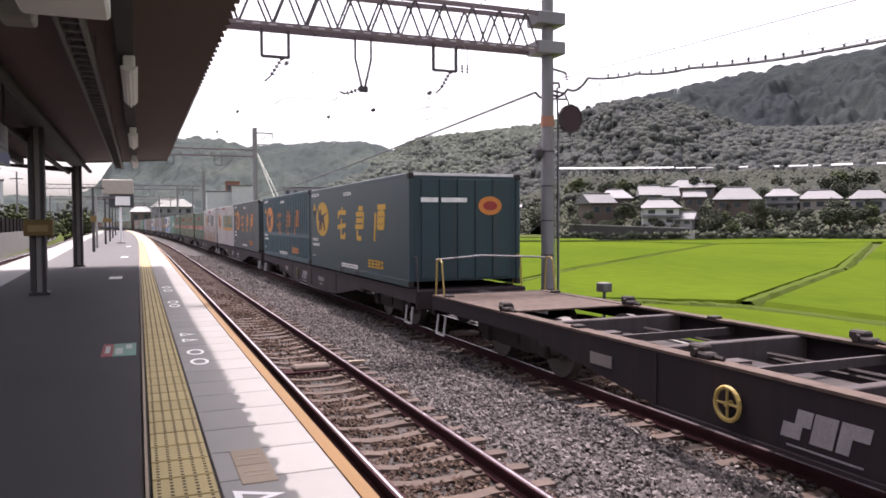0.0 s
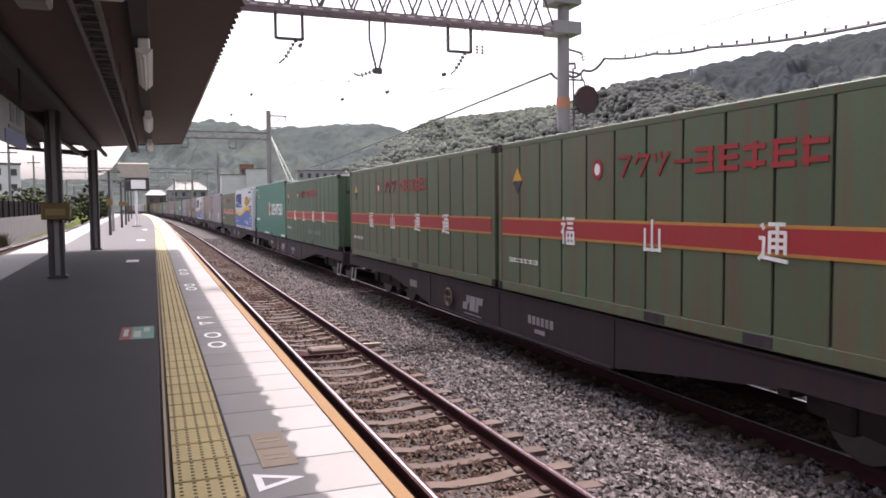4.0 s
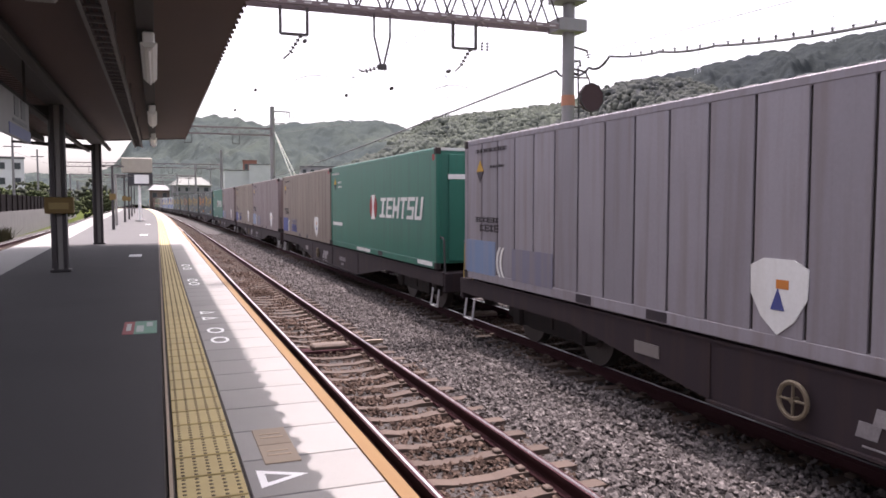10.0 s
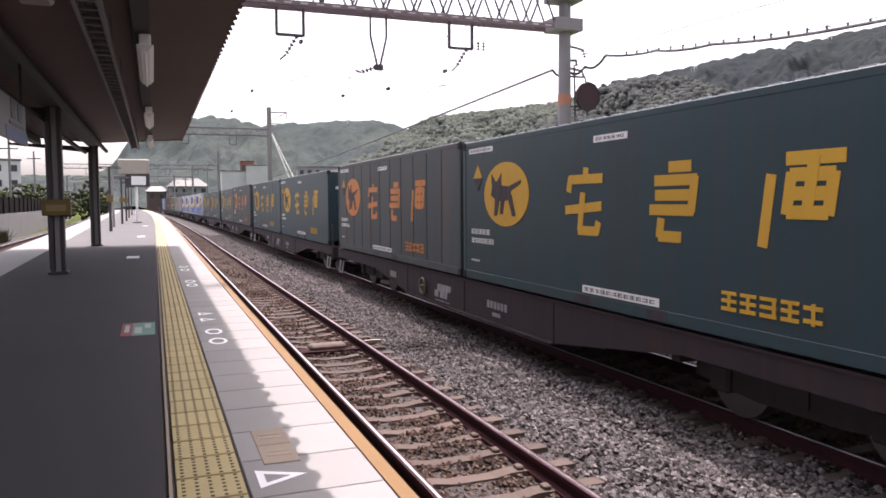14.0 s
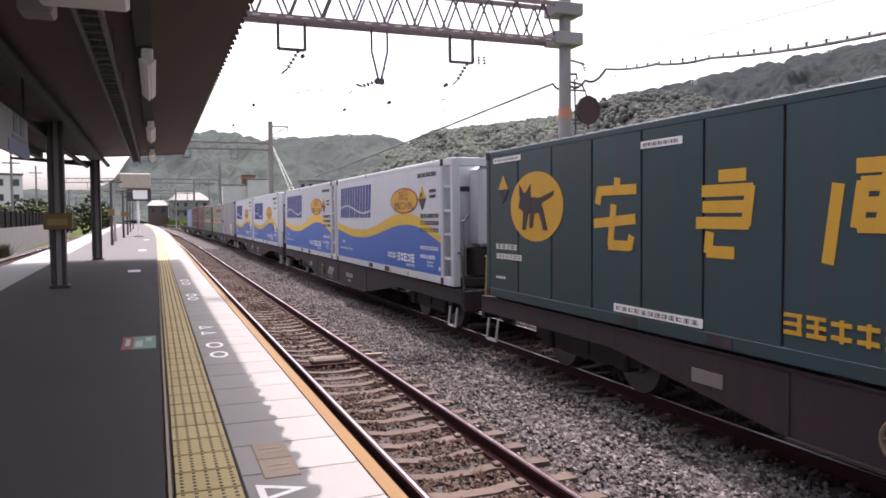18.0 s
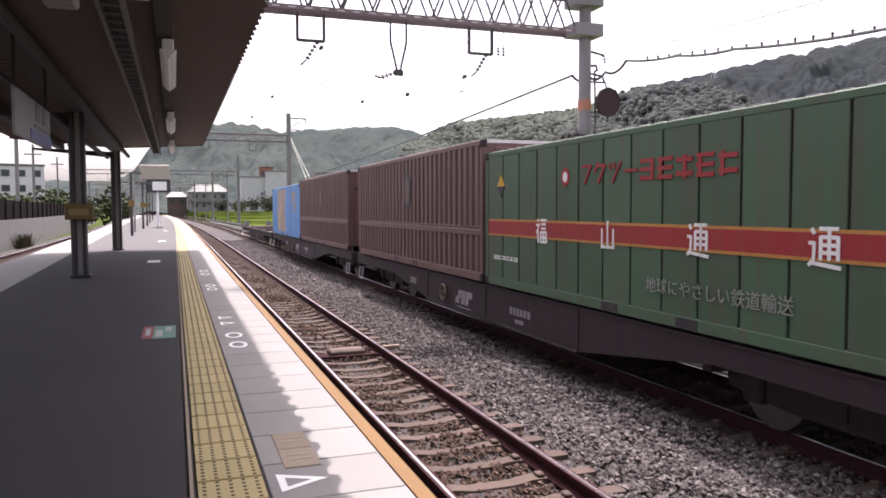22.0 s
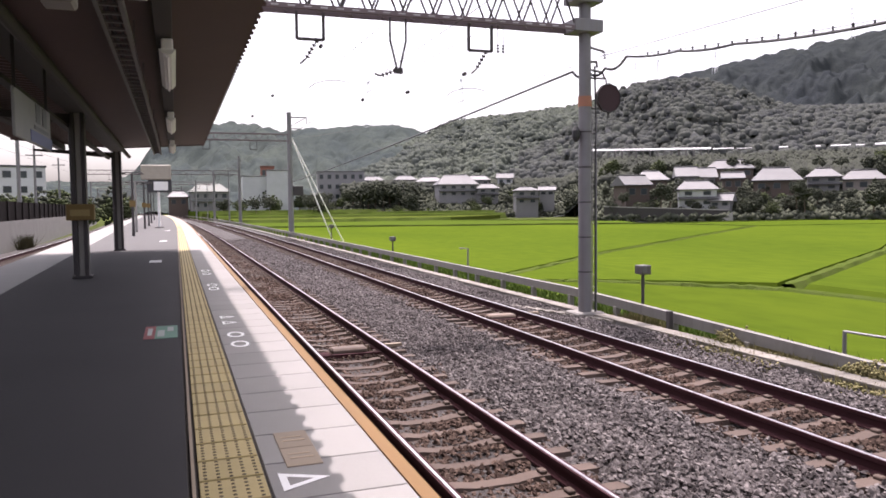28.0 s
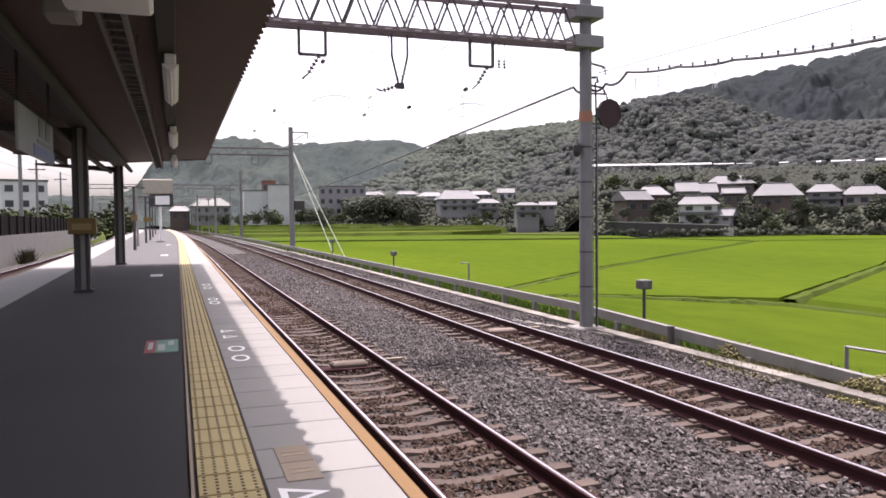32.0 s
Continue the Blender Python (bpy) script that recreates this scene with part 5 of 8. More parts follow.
def k_cool():
    C_RUN = rust_run()
    t = reefer("rust-stained white cooled container with dark signs", C_RUN, C_WHITE)
    for k in range(19):
        part("side_rib", box(SIDE - 0.003, SIDE + 0.006, -3.8 + 0.437 * k, -3.782 + 0.437 * k, 0.15, CH - 0.2), DARK_GAP, t, "dark rusty seam")
    ellipse(t, "round_mark", 0.303, 0.64, 1.16, 0.80, mat("ochre_mark", (0.40, 0.21, 0.03), 0.6), "round mark", 0.008)
    blot(t, 0.306, 0.63, 0.86, 0.52)
    mark(t, "dark_panel", 0.62, 0.86, 0.48, 0.80, mat("dark_green_panel", (0.05, 0.06, 0.05), 0.5), "dark green panel", 0.008)
    words(t, "クール", 0.515, 0.63, 0.58, M_DARK, "dark lettering")
    fr = Shape()
    for u0, u1, v0, v1 in ((0.415, 0.62, 0.80, 0.815), (0.415, 0.62, 0.465, 0.48), (0.415, 0.419, 0.465, 0.815)):
        mark(t, "", u0, u1, v0, v1, None, shape=fr, proud=0.008)
    part("sign_frame", fr, M_DARK, t)
    diamond(t, 0.075, 0.69, 0.34, 0.46)
    dashes(t, 0.06, 0.15, 0.86, 0.885, M_DARK, 8)
    dashes(t, 0.07, 0.16, 0.25, 0.28, M_DARK, 6)
    dashes(t, 0.42, 0.60, 0.92, 0.955, M_RED, 12)
    return t


def k_dairy():
    return dairy((0.685, 0.69), (0.815, 0.70), 0.0)


def k_dairy_low():
    return dairy((0.64, 0.635), (0.783, 0.355), -0.035)


WAVE = ((0.0, 0.2, 0.36, 0.49, 0.60, 0.69, 0.78, 0.85, 0.90, 0.96), (0.478, 0.405, 0.402, 0.477, 0.559, 0.581, 0.564, 0.497, 0.43, 0.35), (0.40, 0.318, 0.322, 0.38, 0.445, 0.476, 0.468, 0.42, 0.362, 0.31))


def dairy(oval, gem, drop):
    """White over blue with a yellow wave between; oval and gem: where its marks sit."""
    low = drop < 0
    t = reefer("white and blue cooled container with a yellow wave", C_CLEAN, C_CLEAN)
    L0, sh, n = 8.62, (CL - 8.84) / 2, 48
    start, pitch, w, band = 0.37, 0.55, 0.49, (0.535 + drop, 0.89 + drop)
    ys = [sh + L0 / 2 - L0 * k / n for k in range(n + 1)]

    def crest(row, k):
        u = [(k + d) / n * 0.925 + 0.012 for d in (-2, -1, 0, 1, 2)]
        return CH * (sum(float(np.interp(q, WAVE[0], row)) for q in u) / 5 + drop)
    lo = [(y, 0.16) for y in ys]
    mid = [(y, crest(WAVE[2], k)) for k, y in enumerate(ys)]
    top = [(y, crest(WAVE[1], k)) for k, y in enumerate(ys)]

    def ribbon(name, a, b, x, m, label):
        v = [(x, *p) for p in a] + [(x, *p) for p in b]
        part(name, Shape().add(v, [(i, i + 1, n + 2 + i, n + 1 + i) for i in range(n)]), m, t, label)
    ribbon("blue_field", lo, mid, SIDE - 0.003, C_BLUE, "bright blue lower field")
    ribbon("yellow_wave", mid, top, SIDE - 0.005, C_GOLD, "yellow wave")
    y = 0.33
    for k in range(6):
        a = sh + L0 / 2 - start - pitch * k
        z0, z1, sl = CH * band[0], CH * band[1], 0.10
        for p0, p1 in ((0.0, 0.38), (0.55, 0.93)):
            pts = [(a - w * p - sl * q, z0 + (z1 - z0) * q) for p, q in ((p0, 0), (p1, 0), (p1, 1), (p0, 1))]
            part("bar_sign", Shape().prism(pts, SIDE - 0.006, SIDE + 0.004, "x"), M_BLUE, t, "slanted dark blue bar")
    swoosh = [(sh + L0 / 2 - start - 0.05 - pitch * 5.95 * k / 14, CH * (band[0] + 0.085 + 0.045 * math.sin(k / 14 * 5.6 + 0.4))) for k in range(15)]
    v = [(SIDE - 0.009, a, b) for a, b in swoosh] + [(SIDE - 0.009, a, b + 0.05) for a, b in swoosh]
    part("white_swoosh", Shape().add(v, [(i, i + 1, 16 + i, 15 + i) for i in range(14)]), C_CLEAN, t, "thin white wave across the sign")
    (ue, ve), (ug, vg) = oval, gem
    ellipse(t, "red_rim", ue, ve, 1.90, 0.56, M_RED, "red rim", 0.006)
    ellipse(t, "orange_oval", ue, ve, 1.82, 0.50, M_YELLOW, "orange oval", 0.008)
    words(t, "365日", ue, ve + 0.045, 0.27, M_RED, "red lettering")
    words(t, "全国どこへでも", ue, ve - 0.05, 0.19, M_DARK, "dark lettering")
    diamond(t, ug, vg, 0.48, 0.48)
    words(t, "H L", ug, vg + 0.025, 0.13, M_DARK, "dark lettering")
    dashes(t, 0.785, 0.905, 0.88, 0.915, M_DARK, 11)
    for v in (0.80, 0.70) if low else (0.745, 0.70):
        dashes(t, 0.80 if low else 0.86, 0.90, v, v + 0.026, M_DARK, 5)
    for v in () if low else (0.535, 0.475, 0.415):
        dashes(t, 0.80, 0.915, v, v + 0.034, M_DARK, 10)
    if low:
        mark(t, "white_plate", 0.815, 0.865, 0.31, 0.41, M_WHITE)
    dashes(t, 0.555, 0.625, 0.15, 0.205, M_WHITE, 4, "white lettering")
    dashes(t, 0.635, 0.765, 0.135, 0.21, M_WHITE, 5, "white lettering")
    dashes(t, 0.70, 0.765, 0.10, 0.12, M_WHITE, 9)
    dashes(t, 0.80, 0.915, 0.265, 0.295, M_WHITE, 10)
    dashes(t, 0.80, 0.895, 0.19, 0.22, M_WHITE, 9)
    for v in (0.155, 0.125):
        dashes(t, 0.845, 0.885, v, v + 0.015, M_WHITE, 4)
    dashes(t, 0.07, 0.11, 0.24, 0.265, M_WHITE, 3)
    dashes(t, 0.04, 0.20, 0.16, 0.18, M_WHITE, 14)
    mark(t, "tag", 0.915, 0.925, 0.105, 0.135, M_WHITE)
    for u in (0.57, 0.71):
        mark(t, "lower_tag", u, u + 0.01, 0.01, 0.05, M_YELLOW)
    mark(t, "roof_hook", 0.35, 0.36, 0.965, 1.0, M_DARK)
    return t


def express_marks(t, red_text, slogan, rot=0):
    mark(t, "red_band", 0.015, 0.985, 0.39, 0.485, M_RED, "red band")
    mark(t, "ochre_edge", 0.015, 0.985, 0.376, 0.39, M_RUSTSTRIPE)
    mark(t, "ochre_edge", 0.015, 0.985, 0.485, 0.499, M_RUSTSTRIPE)
    for k, u in zip("kdmm", (0.225, 0.416, 0.598, 0.769)):
        glyph(t, k, u, 0.352, 0.34, 0.37, M_WHITE, None, 0.009, 0.10)
    if red_text == "long":
        for k in range(4):
            glyph(t, "efgh"[k], 0.36 + 0.036 * k, 0.72, 0.30, 0.27, M_RED, None, 0.008, 0.13)
        dashes(t, 0.488, 0.665, 0.72, 0.83, M_RED, 5, "red lettering")
    else:
        dashes(t, 0.41, 0.88, 0.725, 0.83, M_RED, 12, "red slanted lettering")
    ellipse(t, "round_mark", 0.30, 0.77, 0.22, 0.26, M_RED, "red ring mark", 0.006)
    ellipse(t, "ring_centre", 0.30, 0.77, 0.12, 0.15, M_WHITE, "", 0.008)
    diamond(t, 0.07, 0.74, 0.3, 0.4)
    if slogan:
        words(t, "地球にやさしい鉄道輸送", 0.62, 0.185, 0.20, FADED_TEXT, "faded white lettering")
    dashes(t, 0.04, 0.14, 0.2, 0.23, M_WHITE, 6)


def k_express():
    t = shell("mid green panelled container with a red band and white signs", C_GREEN)
    panelled_side(t, C_GREEN, 15)
    express_marks(t, "long", True)
    return t


def k_express_pale():
    t = shell("pale green panelled container with a red band and white signs", C_PALEGREEN)
    panelled_side(t, C_PALEGREEN, 15)
    express_marks(t, "slanted", True)
    return t


def k_express_dirty():
    t = shell("grimy brown-green panelled container with a faded red band", C_DIRTYGREEN)
    panelled_side(t, C_DIRTYGREEN, 15)
    express_marks(t, "long", False)
    return t


def k_emerald():
    t = shell("plain emerald green container with large white slanted signs", C_EMERALD)
    smooth_side(t, C_EMERALD)
    ellipse(t, "round_mark", 0.515, 0.505, 0.66, 0.62, M_RED, "red oval", 0.005)
    yc, zc = uy(0.515), 0.505 * CH
    part("white_shape", Shape().prism([(yc + 0.16, zc - 0.3), (yc - 0.16, zc - 0.3), (yc - 0.05, zc), (yc - 0.17, zc + 0.3), (yc + 0.13, zc + 0.3), (yc + 0.06, zc)], SIDE - 0.008, SIDE + 0.004, "x"), M_WHITE, t, "white shape on the oval")
    letters = [[((0, 1), (0.84, 1)), ((0, 1), (0, 0.16)), ((0.35, 0.65), (0.16, 0.84))], [((0, 0.25), (0, 1)), ((0, 1), (0.84, 1)), ((0, 0.9), (0.42, 0.58)), ((0, 1), (0, 0.16))],
               [((0, 0.25), (0, 1)), ((0.75, 1), (0, 1)), ((0.25, 0.75), (0.35, 0.6))], [((0.38, 0.62), (0, 0.85)), ((0, 1), (0.84, 1))],
               [((0, 1), (0.84, 1)), ((0, 0.25), (0.5, 0.9)), ((0, 1), (0.42, 0.58)), ((0.75, 1), (0.1, 0.5)), ((0, 1), (0, 0.16))], [((0, 0.25), (0.1, 1)), ((0.75, 1), (0.1, 1)), ((0.05, 0.95), (0, 0.16))]]
    for k, bars in enumerate(letters):
        a, w, z0, z1, sl = uy(0.575) - 0.53 * k, 0.45, 0.40 * CH, 0.60 * CH, 0.13
        s = Shape()
        for (p0, p1), (q0, q1) in bars:
            s.prism([(a - w * p - sl * q, z0 + (z1 - z0) * q) for p, q in ((p0, q0), (p1, q0), (p1, q1), (p0, q1))], SIDE - 0.006, SIDE + 0.004, "x")
        part("bar_sign", s, M_WHITE, t, "white slanted sign")
    dashes(t, 0.02, 0.12, 0.90, 0.925, M_WHITE, 8)
    diamond(t, 0.06, 0.78, 0.26, 0.36)
    dashes(t, 0.10, 0.15, 0.79, 0.81, M_WHITE, 3)
    dashes(t, 0.10, 0.15, 0.735, 0.755, M_WHITE, 3)
    mark(t, "white_plate", 0.025, 0.155, 0.265, 0.305, M_WHITE)
    mark(t, "lower_plate", 0.34, 0.48, 0.015, 0.05, M_WHITE, "white plate on the sill", 0.007)
    mark(t, "lower_plate", 0.88, 0.975, 0.02, 0.055, M_WHITE, "white plate on the sill", 0.007)
    mark(t, "red_corner", 0.975, 0.99, 0.90, 0.95, M_RED)
    return t


def carrier(label, colour, n, patch, text=True):
    t = shell(label, colour)
    panelled_side(t, colour, n)
    mark(t, "blue_patch", 0.008, 0.135, 0.05, 0.285, patch, "blue patch")
    arc = []
    for k in range(9):
        a = -0.9 + 0.225 * k
        arc.append((uy(0.157) + 0.30 * math.cos(a) * 1.0 - 0.14, 0.155 * CH + 0.30 * math.sin(a)))
    for off in (0.0, -0.13):
        v = [(SIDE - 0.007, y + off, z) for y, z in arc] + [(SIDE - 0.007, y + off - 0.07, z) for y, z in arc]
        part("white_arc", Shape().add(v, [(i, i + 1, 10 + i, 9 + i) for i in range(8)]), M_WHITE, t, "white curved stripe")
    if text:
        dashes(t, 0.23, 0.42, 0.235, 0.275, patch, 8, "blue lettering")
        dashes(t, 0.23, 0.42, 0.10, 0.185, patch, 6, "blue lettering")
    elif patch is M_BLUE:
        dashes(t, 0.225, 0.35, 0.205, 0.27, FADED_PATCH, 10, "faded blue lettering")
        dashes(t, 0.225, 0.35, 0.07, 0.185, M_BLUE, 6, "faded blue lettering")
    else:
        mark(t, "blue_patch", 0.20, 0.335, 0.05, 0.255, FADED_PATCH, "faded blue-grey patch")
    mark(t, "red_tag", 0.965, 0.985, 0.93, 0.965, M_RED, "small red tag")
    y, z = uy(0.762), 0.215 * CH
    shield = [(y - 0.33, z + 0.24), (y - 0.17, z + 0.31), (y + 0.17, z + 0.31), (y + 0.33, z + 0.24), (y + 0.32, z - 0.02), (y + 0.19, z - 0.22), (y, z - 0.36), (y - 0.19, z - 0.22), (y - 0.32, z - 0.02)]
    part("white_shield", Shape().prism(shield, SIDE - 0.006, SIDE + 0.004, "x"), M_WHITE, t, "white shield mark")
    part("shield_shape", Shape().prism([(y - 0.08, z - 0.14), (y + 0.08, z - 0.14), (y, z + 0.06)], SIDE - 0.009, SIDE + 0.004, "x"), M_BLUE, t, "small blue shape on the shield")
    part("shield_shape", box(SIDE - 0.009, SIDE + 0.004, y - 0.12, y + 0.02, z + 0.05, z + 0.13), M_ORANGE, t)
    diamond(t, 0.07, 0.77, 0.28, 0.36)
    dashes(t, 0.05, 0.18, 0.90, 0.925, M_DARK, 9)
    dashes(t, 0.11, 0.17, 0.79, 0.805, M_DARK, 4)
    dashes(t, 0.05, 0.15, 0.415, 0.45, M_DARK, 6)
    dashes(t, 0.07, 0.15, 0.35, 0.40, M_DARK, 4)
    return t


def k_silver():
    return carrier("silver-grey panelled container with a light blue patch and shield", C_SILVER, 15, M_LIGHTBLUE, False)


def k_pink():
    return carrier("dusty pinkish-grey panelled container with a light blue patch and shield", C_PINK, 17, M_LIGHTBLUE, False)


def k_beige():
    return carrier("beige panelled container with a dark blue patch and shield", C_BEIGE, 16, M_BLUE, False)


def k_old():
    t = shell("brownish beige container with red and blue stripes and blue signs", C_OLD)
    panelled_side(t, C_OLD, 8)
    for u0, u1 in ((0.04, 0.228), (0.55, 0.70), (0.74, 0.83)):
        mark(t, "red_stripe", u0, u1, 0.445, 0.495, M_RED, "faded red stripe")
    for u0, u1 in ((0.04, 0.09), (0.545, 0.70), (0.74, 0.83)):
        mark(t, "blue_stripe", u0, u1, 0.335, 0.385, M_BLUE, "faded blue stripe")
    for k, u in zip("cbrs", (0.275, 0.353, 0.428, 0.506)):
        glyph(t, k, u, 0.318, 0.62, 0.50, M_BLUE, thick=0.13, lean=-0.15)
    y = uy(0.665)
    part("blue_shape", Shape().prism([(y + 0.3, 1.75), (y + 0.28, 1.5), (y - 0.1, 1.55), (y - 0.1, 1.0), (y - 0.35, 0.8), (y - 0.3, 1.5), (y - 0.45, 2.0), (y - 0.15, 2.05), (y - 0.1, 1.85)], SIDE - 0.006, SIDE + 0.004, "x"), M_BLUE, t, "plain dark blue shape")
    mark(t, "white_label", 0.845, 0.945, 0.34, 0.53, M_WHITE, "white label", 0.009)
    dashes(t, 0.85, 0.95, 0.9, 0.93, M_DARK, 6)
    dashes(t, 0.11, 0.24, 0.34, 0.39, M_DARK, 4)
    return t


def k_brown():
    t = shell("brown corrugated bulk container with a middle rail", C_BROWN)
    corrugated_side(t, C_BROWN, 32, 0.85)
    ellipse(t, "dark_ring", 0.52, 0.68, 0.55, 0.9, M_DARK, "faded dark mark", 0.007)
    ellipse(t, "ring_centre", 0.52, 0.68, 0.3, 0.55, C_BROWN, "", 0.009)
    return t


def k_blue():
    t = shell("sky blue panelled container with yellow chevrons", C_SKY)
    panelled_side(t, C_SKY, 12)
    for k in range(3):
        a, w = uy(0.272 + 0.10 * k), 0.48
        z0, z1, zm = 0.17, CH - 0.12, CH * 0.45
        for p, q in ((zm, z1), (z0, zm)):
            tip, end = (p, q) if p == zm else (q, p)
            part("yellow_chevron", Shape().prism([(a + 0.35, tip), (a + 0.35 - w, tip), (a - w, end), (a, end)], SIDE - 0.006, SIDE + 0.004, "x"), M_YELLOW, t, "yellow chevron")
    for u, bars in ((0.76, [((0, 0.3), (0, 1)), ((0, 1), (0.78, 1)), ((0, 0.8), (0.38, 0.58))]), (0.835, [((0, 0.3), (0, 1)), ((0, 1), (0, 0.22))])):
        a, w, zz = uy(u), 0.42, 0.57 * CH
        s = Shape()
        for (p0, p1), (q0, q1) in bars:
            s.prism([(a - w * p - 0.12 * q, zz + 0.7 * q) for p, q in ((p0, q0), (p1, q0), (p1, q1), (p0, q1))], SIDE - 0.006, SIDE + 0.004, "x")
        part("bar_sign", s, M_YELLOW, t, "yellow slanted sign")
    dashes(t, 0.75, 0.90, 0.50, 0.525, M_YELLOW, 9)
    return t


LOAD = [(0, k_parcel_smooth), (1, k_parcel_corr), (2, k_parcel_panel), (3, k_white_band), (4, k_cool), (5, k_express), (6, k_express_dirty), (7, k_express_dirty), (8, k_express), (9, k_emerald),
        (10, k_dairy), (11, k_express_dirty), (12, k_silver), (13, k_beige), (14, k_dairy), (15, k_old), (16, k_beige), (17, k_silver), (18, k_emerald), (19, k_beige), (20, k_pink), (21, k_beige),
        (22, k_pink), (23, k_emerald), (24, k_parcel_smooth), (25, k_parcel_panel), (26, k_parcel_smooth), (27, k_parcel_dark), (28, k_parcel_panel), (29, k_parcel_dark), (30, k_parcel_dark), (31, k_parcel_dark),
        (32, k_dairy), (33, k_dairy), (34, k_dairy_low), (35, k_dairy_low), (36, k_silver), (37, k_express_pale), (38, k_express), (39, k_brown), (40, k_brown), (41, k_blue)]
TALL = {k_express: 0.945, k_express_dirty: 0.95, k_brown: 1.055, k_parcel_smooth: 0.98, k_parcel_dark: 0.98}    # container heights differ a little
built, CONTAINERS = {}, []
for n_, make in LOAD:
    if make in built:
        ob = copy_thing(built[make], Matrix.Identity(4))
    else:
        ob = built[make] = make()
        tall = TALL.get(make, 1.0)
        for ch in ob.children:
            ch.matrix_basis = Matrix.Diagonal((1, 1, tall, 1)) @ ch.matrix_basis
    CONTAINERS.append((n_ + (0.532 if n_ % 2 == 0 else 0.468), ob))


FADED_WHITE = mat("faded_white", (0.24, 0.22, 0.225), 0.8, other=(0.13, 0.115, 0.12), scale=5, amount=0.8)


def wagon(label, paint_, deck_paint, loaded, marks=True):
    """A long container flat wagon, its origin at the middle on the rail heads."""
    beam_paint = paint_ if loaded else BEAM_GREY
    t = thing("flat_wagon", label, "freight wagon", "wagons of the train")
    for s in (-1, 1):
        x = s * 1.19
        prof = [(-9.75, 0.70), (-5.9, 0.70), (-3.2, 0.35), (3.2, 0.35), (5.9, 0.70), (9.75, 0.70), (9.75, 0.94), (-9.75, 0.94)]
        part("side_sill", Shape().prism(prof, x - 0.02, x + 0.02, "x"), paint_, t, "deep fish-bellied sill")
        part("sill_flange", box(x - 0.15 if s > 0 else x - 0.03, x + 0.03 if s > 0 else x + 0.15, -9.75, 9.75, 0.935, 0.965), deck_paint, t)
        part("lower_flange", box(x - 0.06, x + 0.06, -3.2, 3.2, 0.335, 0.36), paint_, t)
        for y in (-3.2, 0.0, 3.2):
            part("stiffener", box(x + s * 0.02 - 0.012, x + s * 0.02 + 0.012, y - 0.02, y + 0.02, 0.37, 0.92), paint_, t)
    part("centre_sill", box(-0.2, 0.2, -9.7, 9.7, 0.40, 0.72), BOGIE, t)
    for k in range(6):
        y = -5.75 + 2.3 * k
        part("cross_beam", box(-1.16, 1.16, y - 0.07, y + 0.07, 0.60, 0.93, 0.01), beam_paint, t)
    for k in range(5):
        y = -4.6 + 2.3 * k
        part("tie_bar", box(-1.16, 1.16, y - 0.025, y + 0.025, 0.78, 0.88), beam_paint, t)
        part("brake_rod", Shape().rod((-0.45, y - 1.1, 0.80), (-0.40, y + 0.9, 0.80), 0.02, n=5).rod((0.5, y - 0.9, 0.78), (0.45, y + 1.0, 0.78), 0.02, n=5).box(-0.62, -0.28, y + 0.5, y + 0.7, 0.74, 0.83), beam_paint, t, "brake rods and levers")
    part("brake_pipe", Shape().tube([(0.55, -6.8, 0.7), (0.55, 6.8, 0.7)], 0.025), BOGIE, t)
    for s in (-1, 1):
        ya, yb = sorted((s * 6.9, s * 9.75))
        part("end_deck", box(-1.16, 1.16, ya, yb, 0.925, 0.955, 0.008), deck_paint, t, "worn steel deck plate")
        ya, yb = sorted((s * 9.70, s * 9.82))
        part("headstock", box(-1.2, 1.2, ya, yb, 0.58, 0.96, 0.015), paint_, t)
        part("coupler", Shape().box(-0.11, 0.11, min(s * 9.8, s * 10.15), max(s * 9.8, s * 10.15), 0.68, 0.92, 0.02).box(-0.16, 0.16, min(s * 10.02, s * 10.2), max(s * 10.02, s * 10.2), 0.64, 0.96, 0.03), BOGIE, t)
        for yy in (s * 0.42, s * 4.9, s * 9.2):
            for xx in (-1.1, 1.1):
                part("twist_lock", Shape().box(xx - 0.07, xx + 0.07, yy - 0.08, yy + 0.08, 0.955, 1.0, 0.01), BOGIE, t)
        for yy in (s * 2.6, s * 6.9):
            for xx in (-1.12, 1.12):
                part("lock_block", Shape().box(xx - 0.07, xx + 0.07, yy - 0.14, yy + 0.14, 0.955, 0.998 if loaded else 1.02, 0.02) if loaded else Shape().box(xx - 0.08, xx + 0.06, yy - 0.18, yy + 0.10, 0.955, 1.03, 0.02).box(xx - 0.05, xx + 0.09, yy - 0.06, yy + 0.16, 0.99, 1.09, 0.02).rod((xx - 0.1, yy + 0.02, 1.02), (xx + 0.12, yy + 0.02, 1.02), 0.04, n=8).rod((xx, yy - 0.1, 1.0), (xx + 0.02, yy - 0.28, 0.98), 0.025, n=6), BOGIE, t, "dark fold-down lock")
        st = Shape().tube([(-1.2, s * 9.5, 0.62), (-1.24, s * 9.5, 0.28), (-1.24, s * 9.15, 0.28), (-1.2, s * 9.15, 0.62)], 0.022, 6)
        part("step", st, STEP_WHITE, t, "white foot step")
        if not marks:
            continue
        hr = Shape().tube([(-1.16, s * 9.72, 0.95), (-1.16, s * 9.66, 1.58), (-1.16, s * 9.60, 1.63), (-1.16, s * 9.48, 1.63), (-1.16, s * 9.42, 1.58), (-1.16, s * 9.30, 0.95)], 0.018, 6)
        part("handrail", hr, HANDWHEEL if s > 0 or not loaded else DARK_STEEL, t, "handrail hoop")
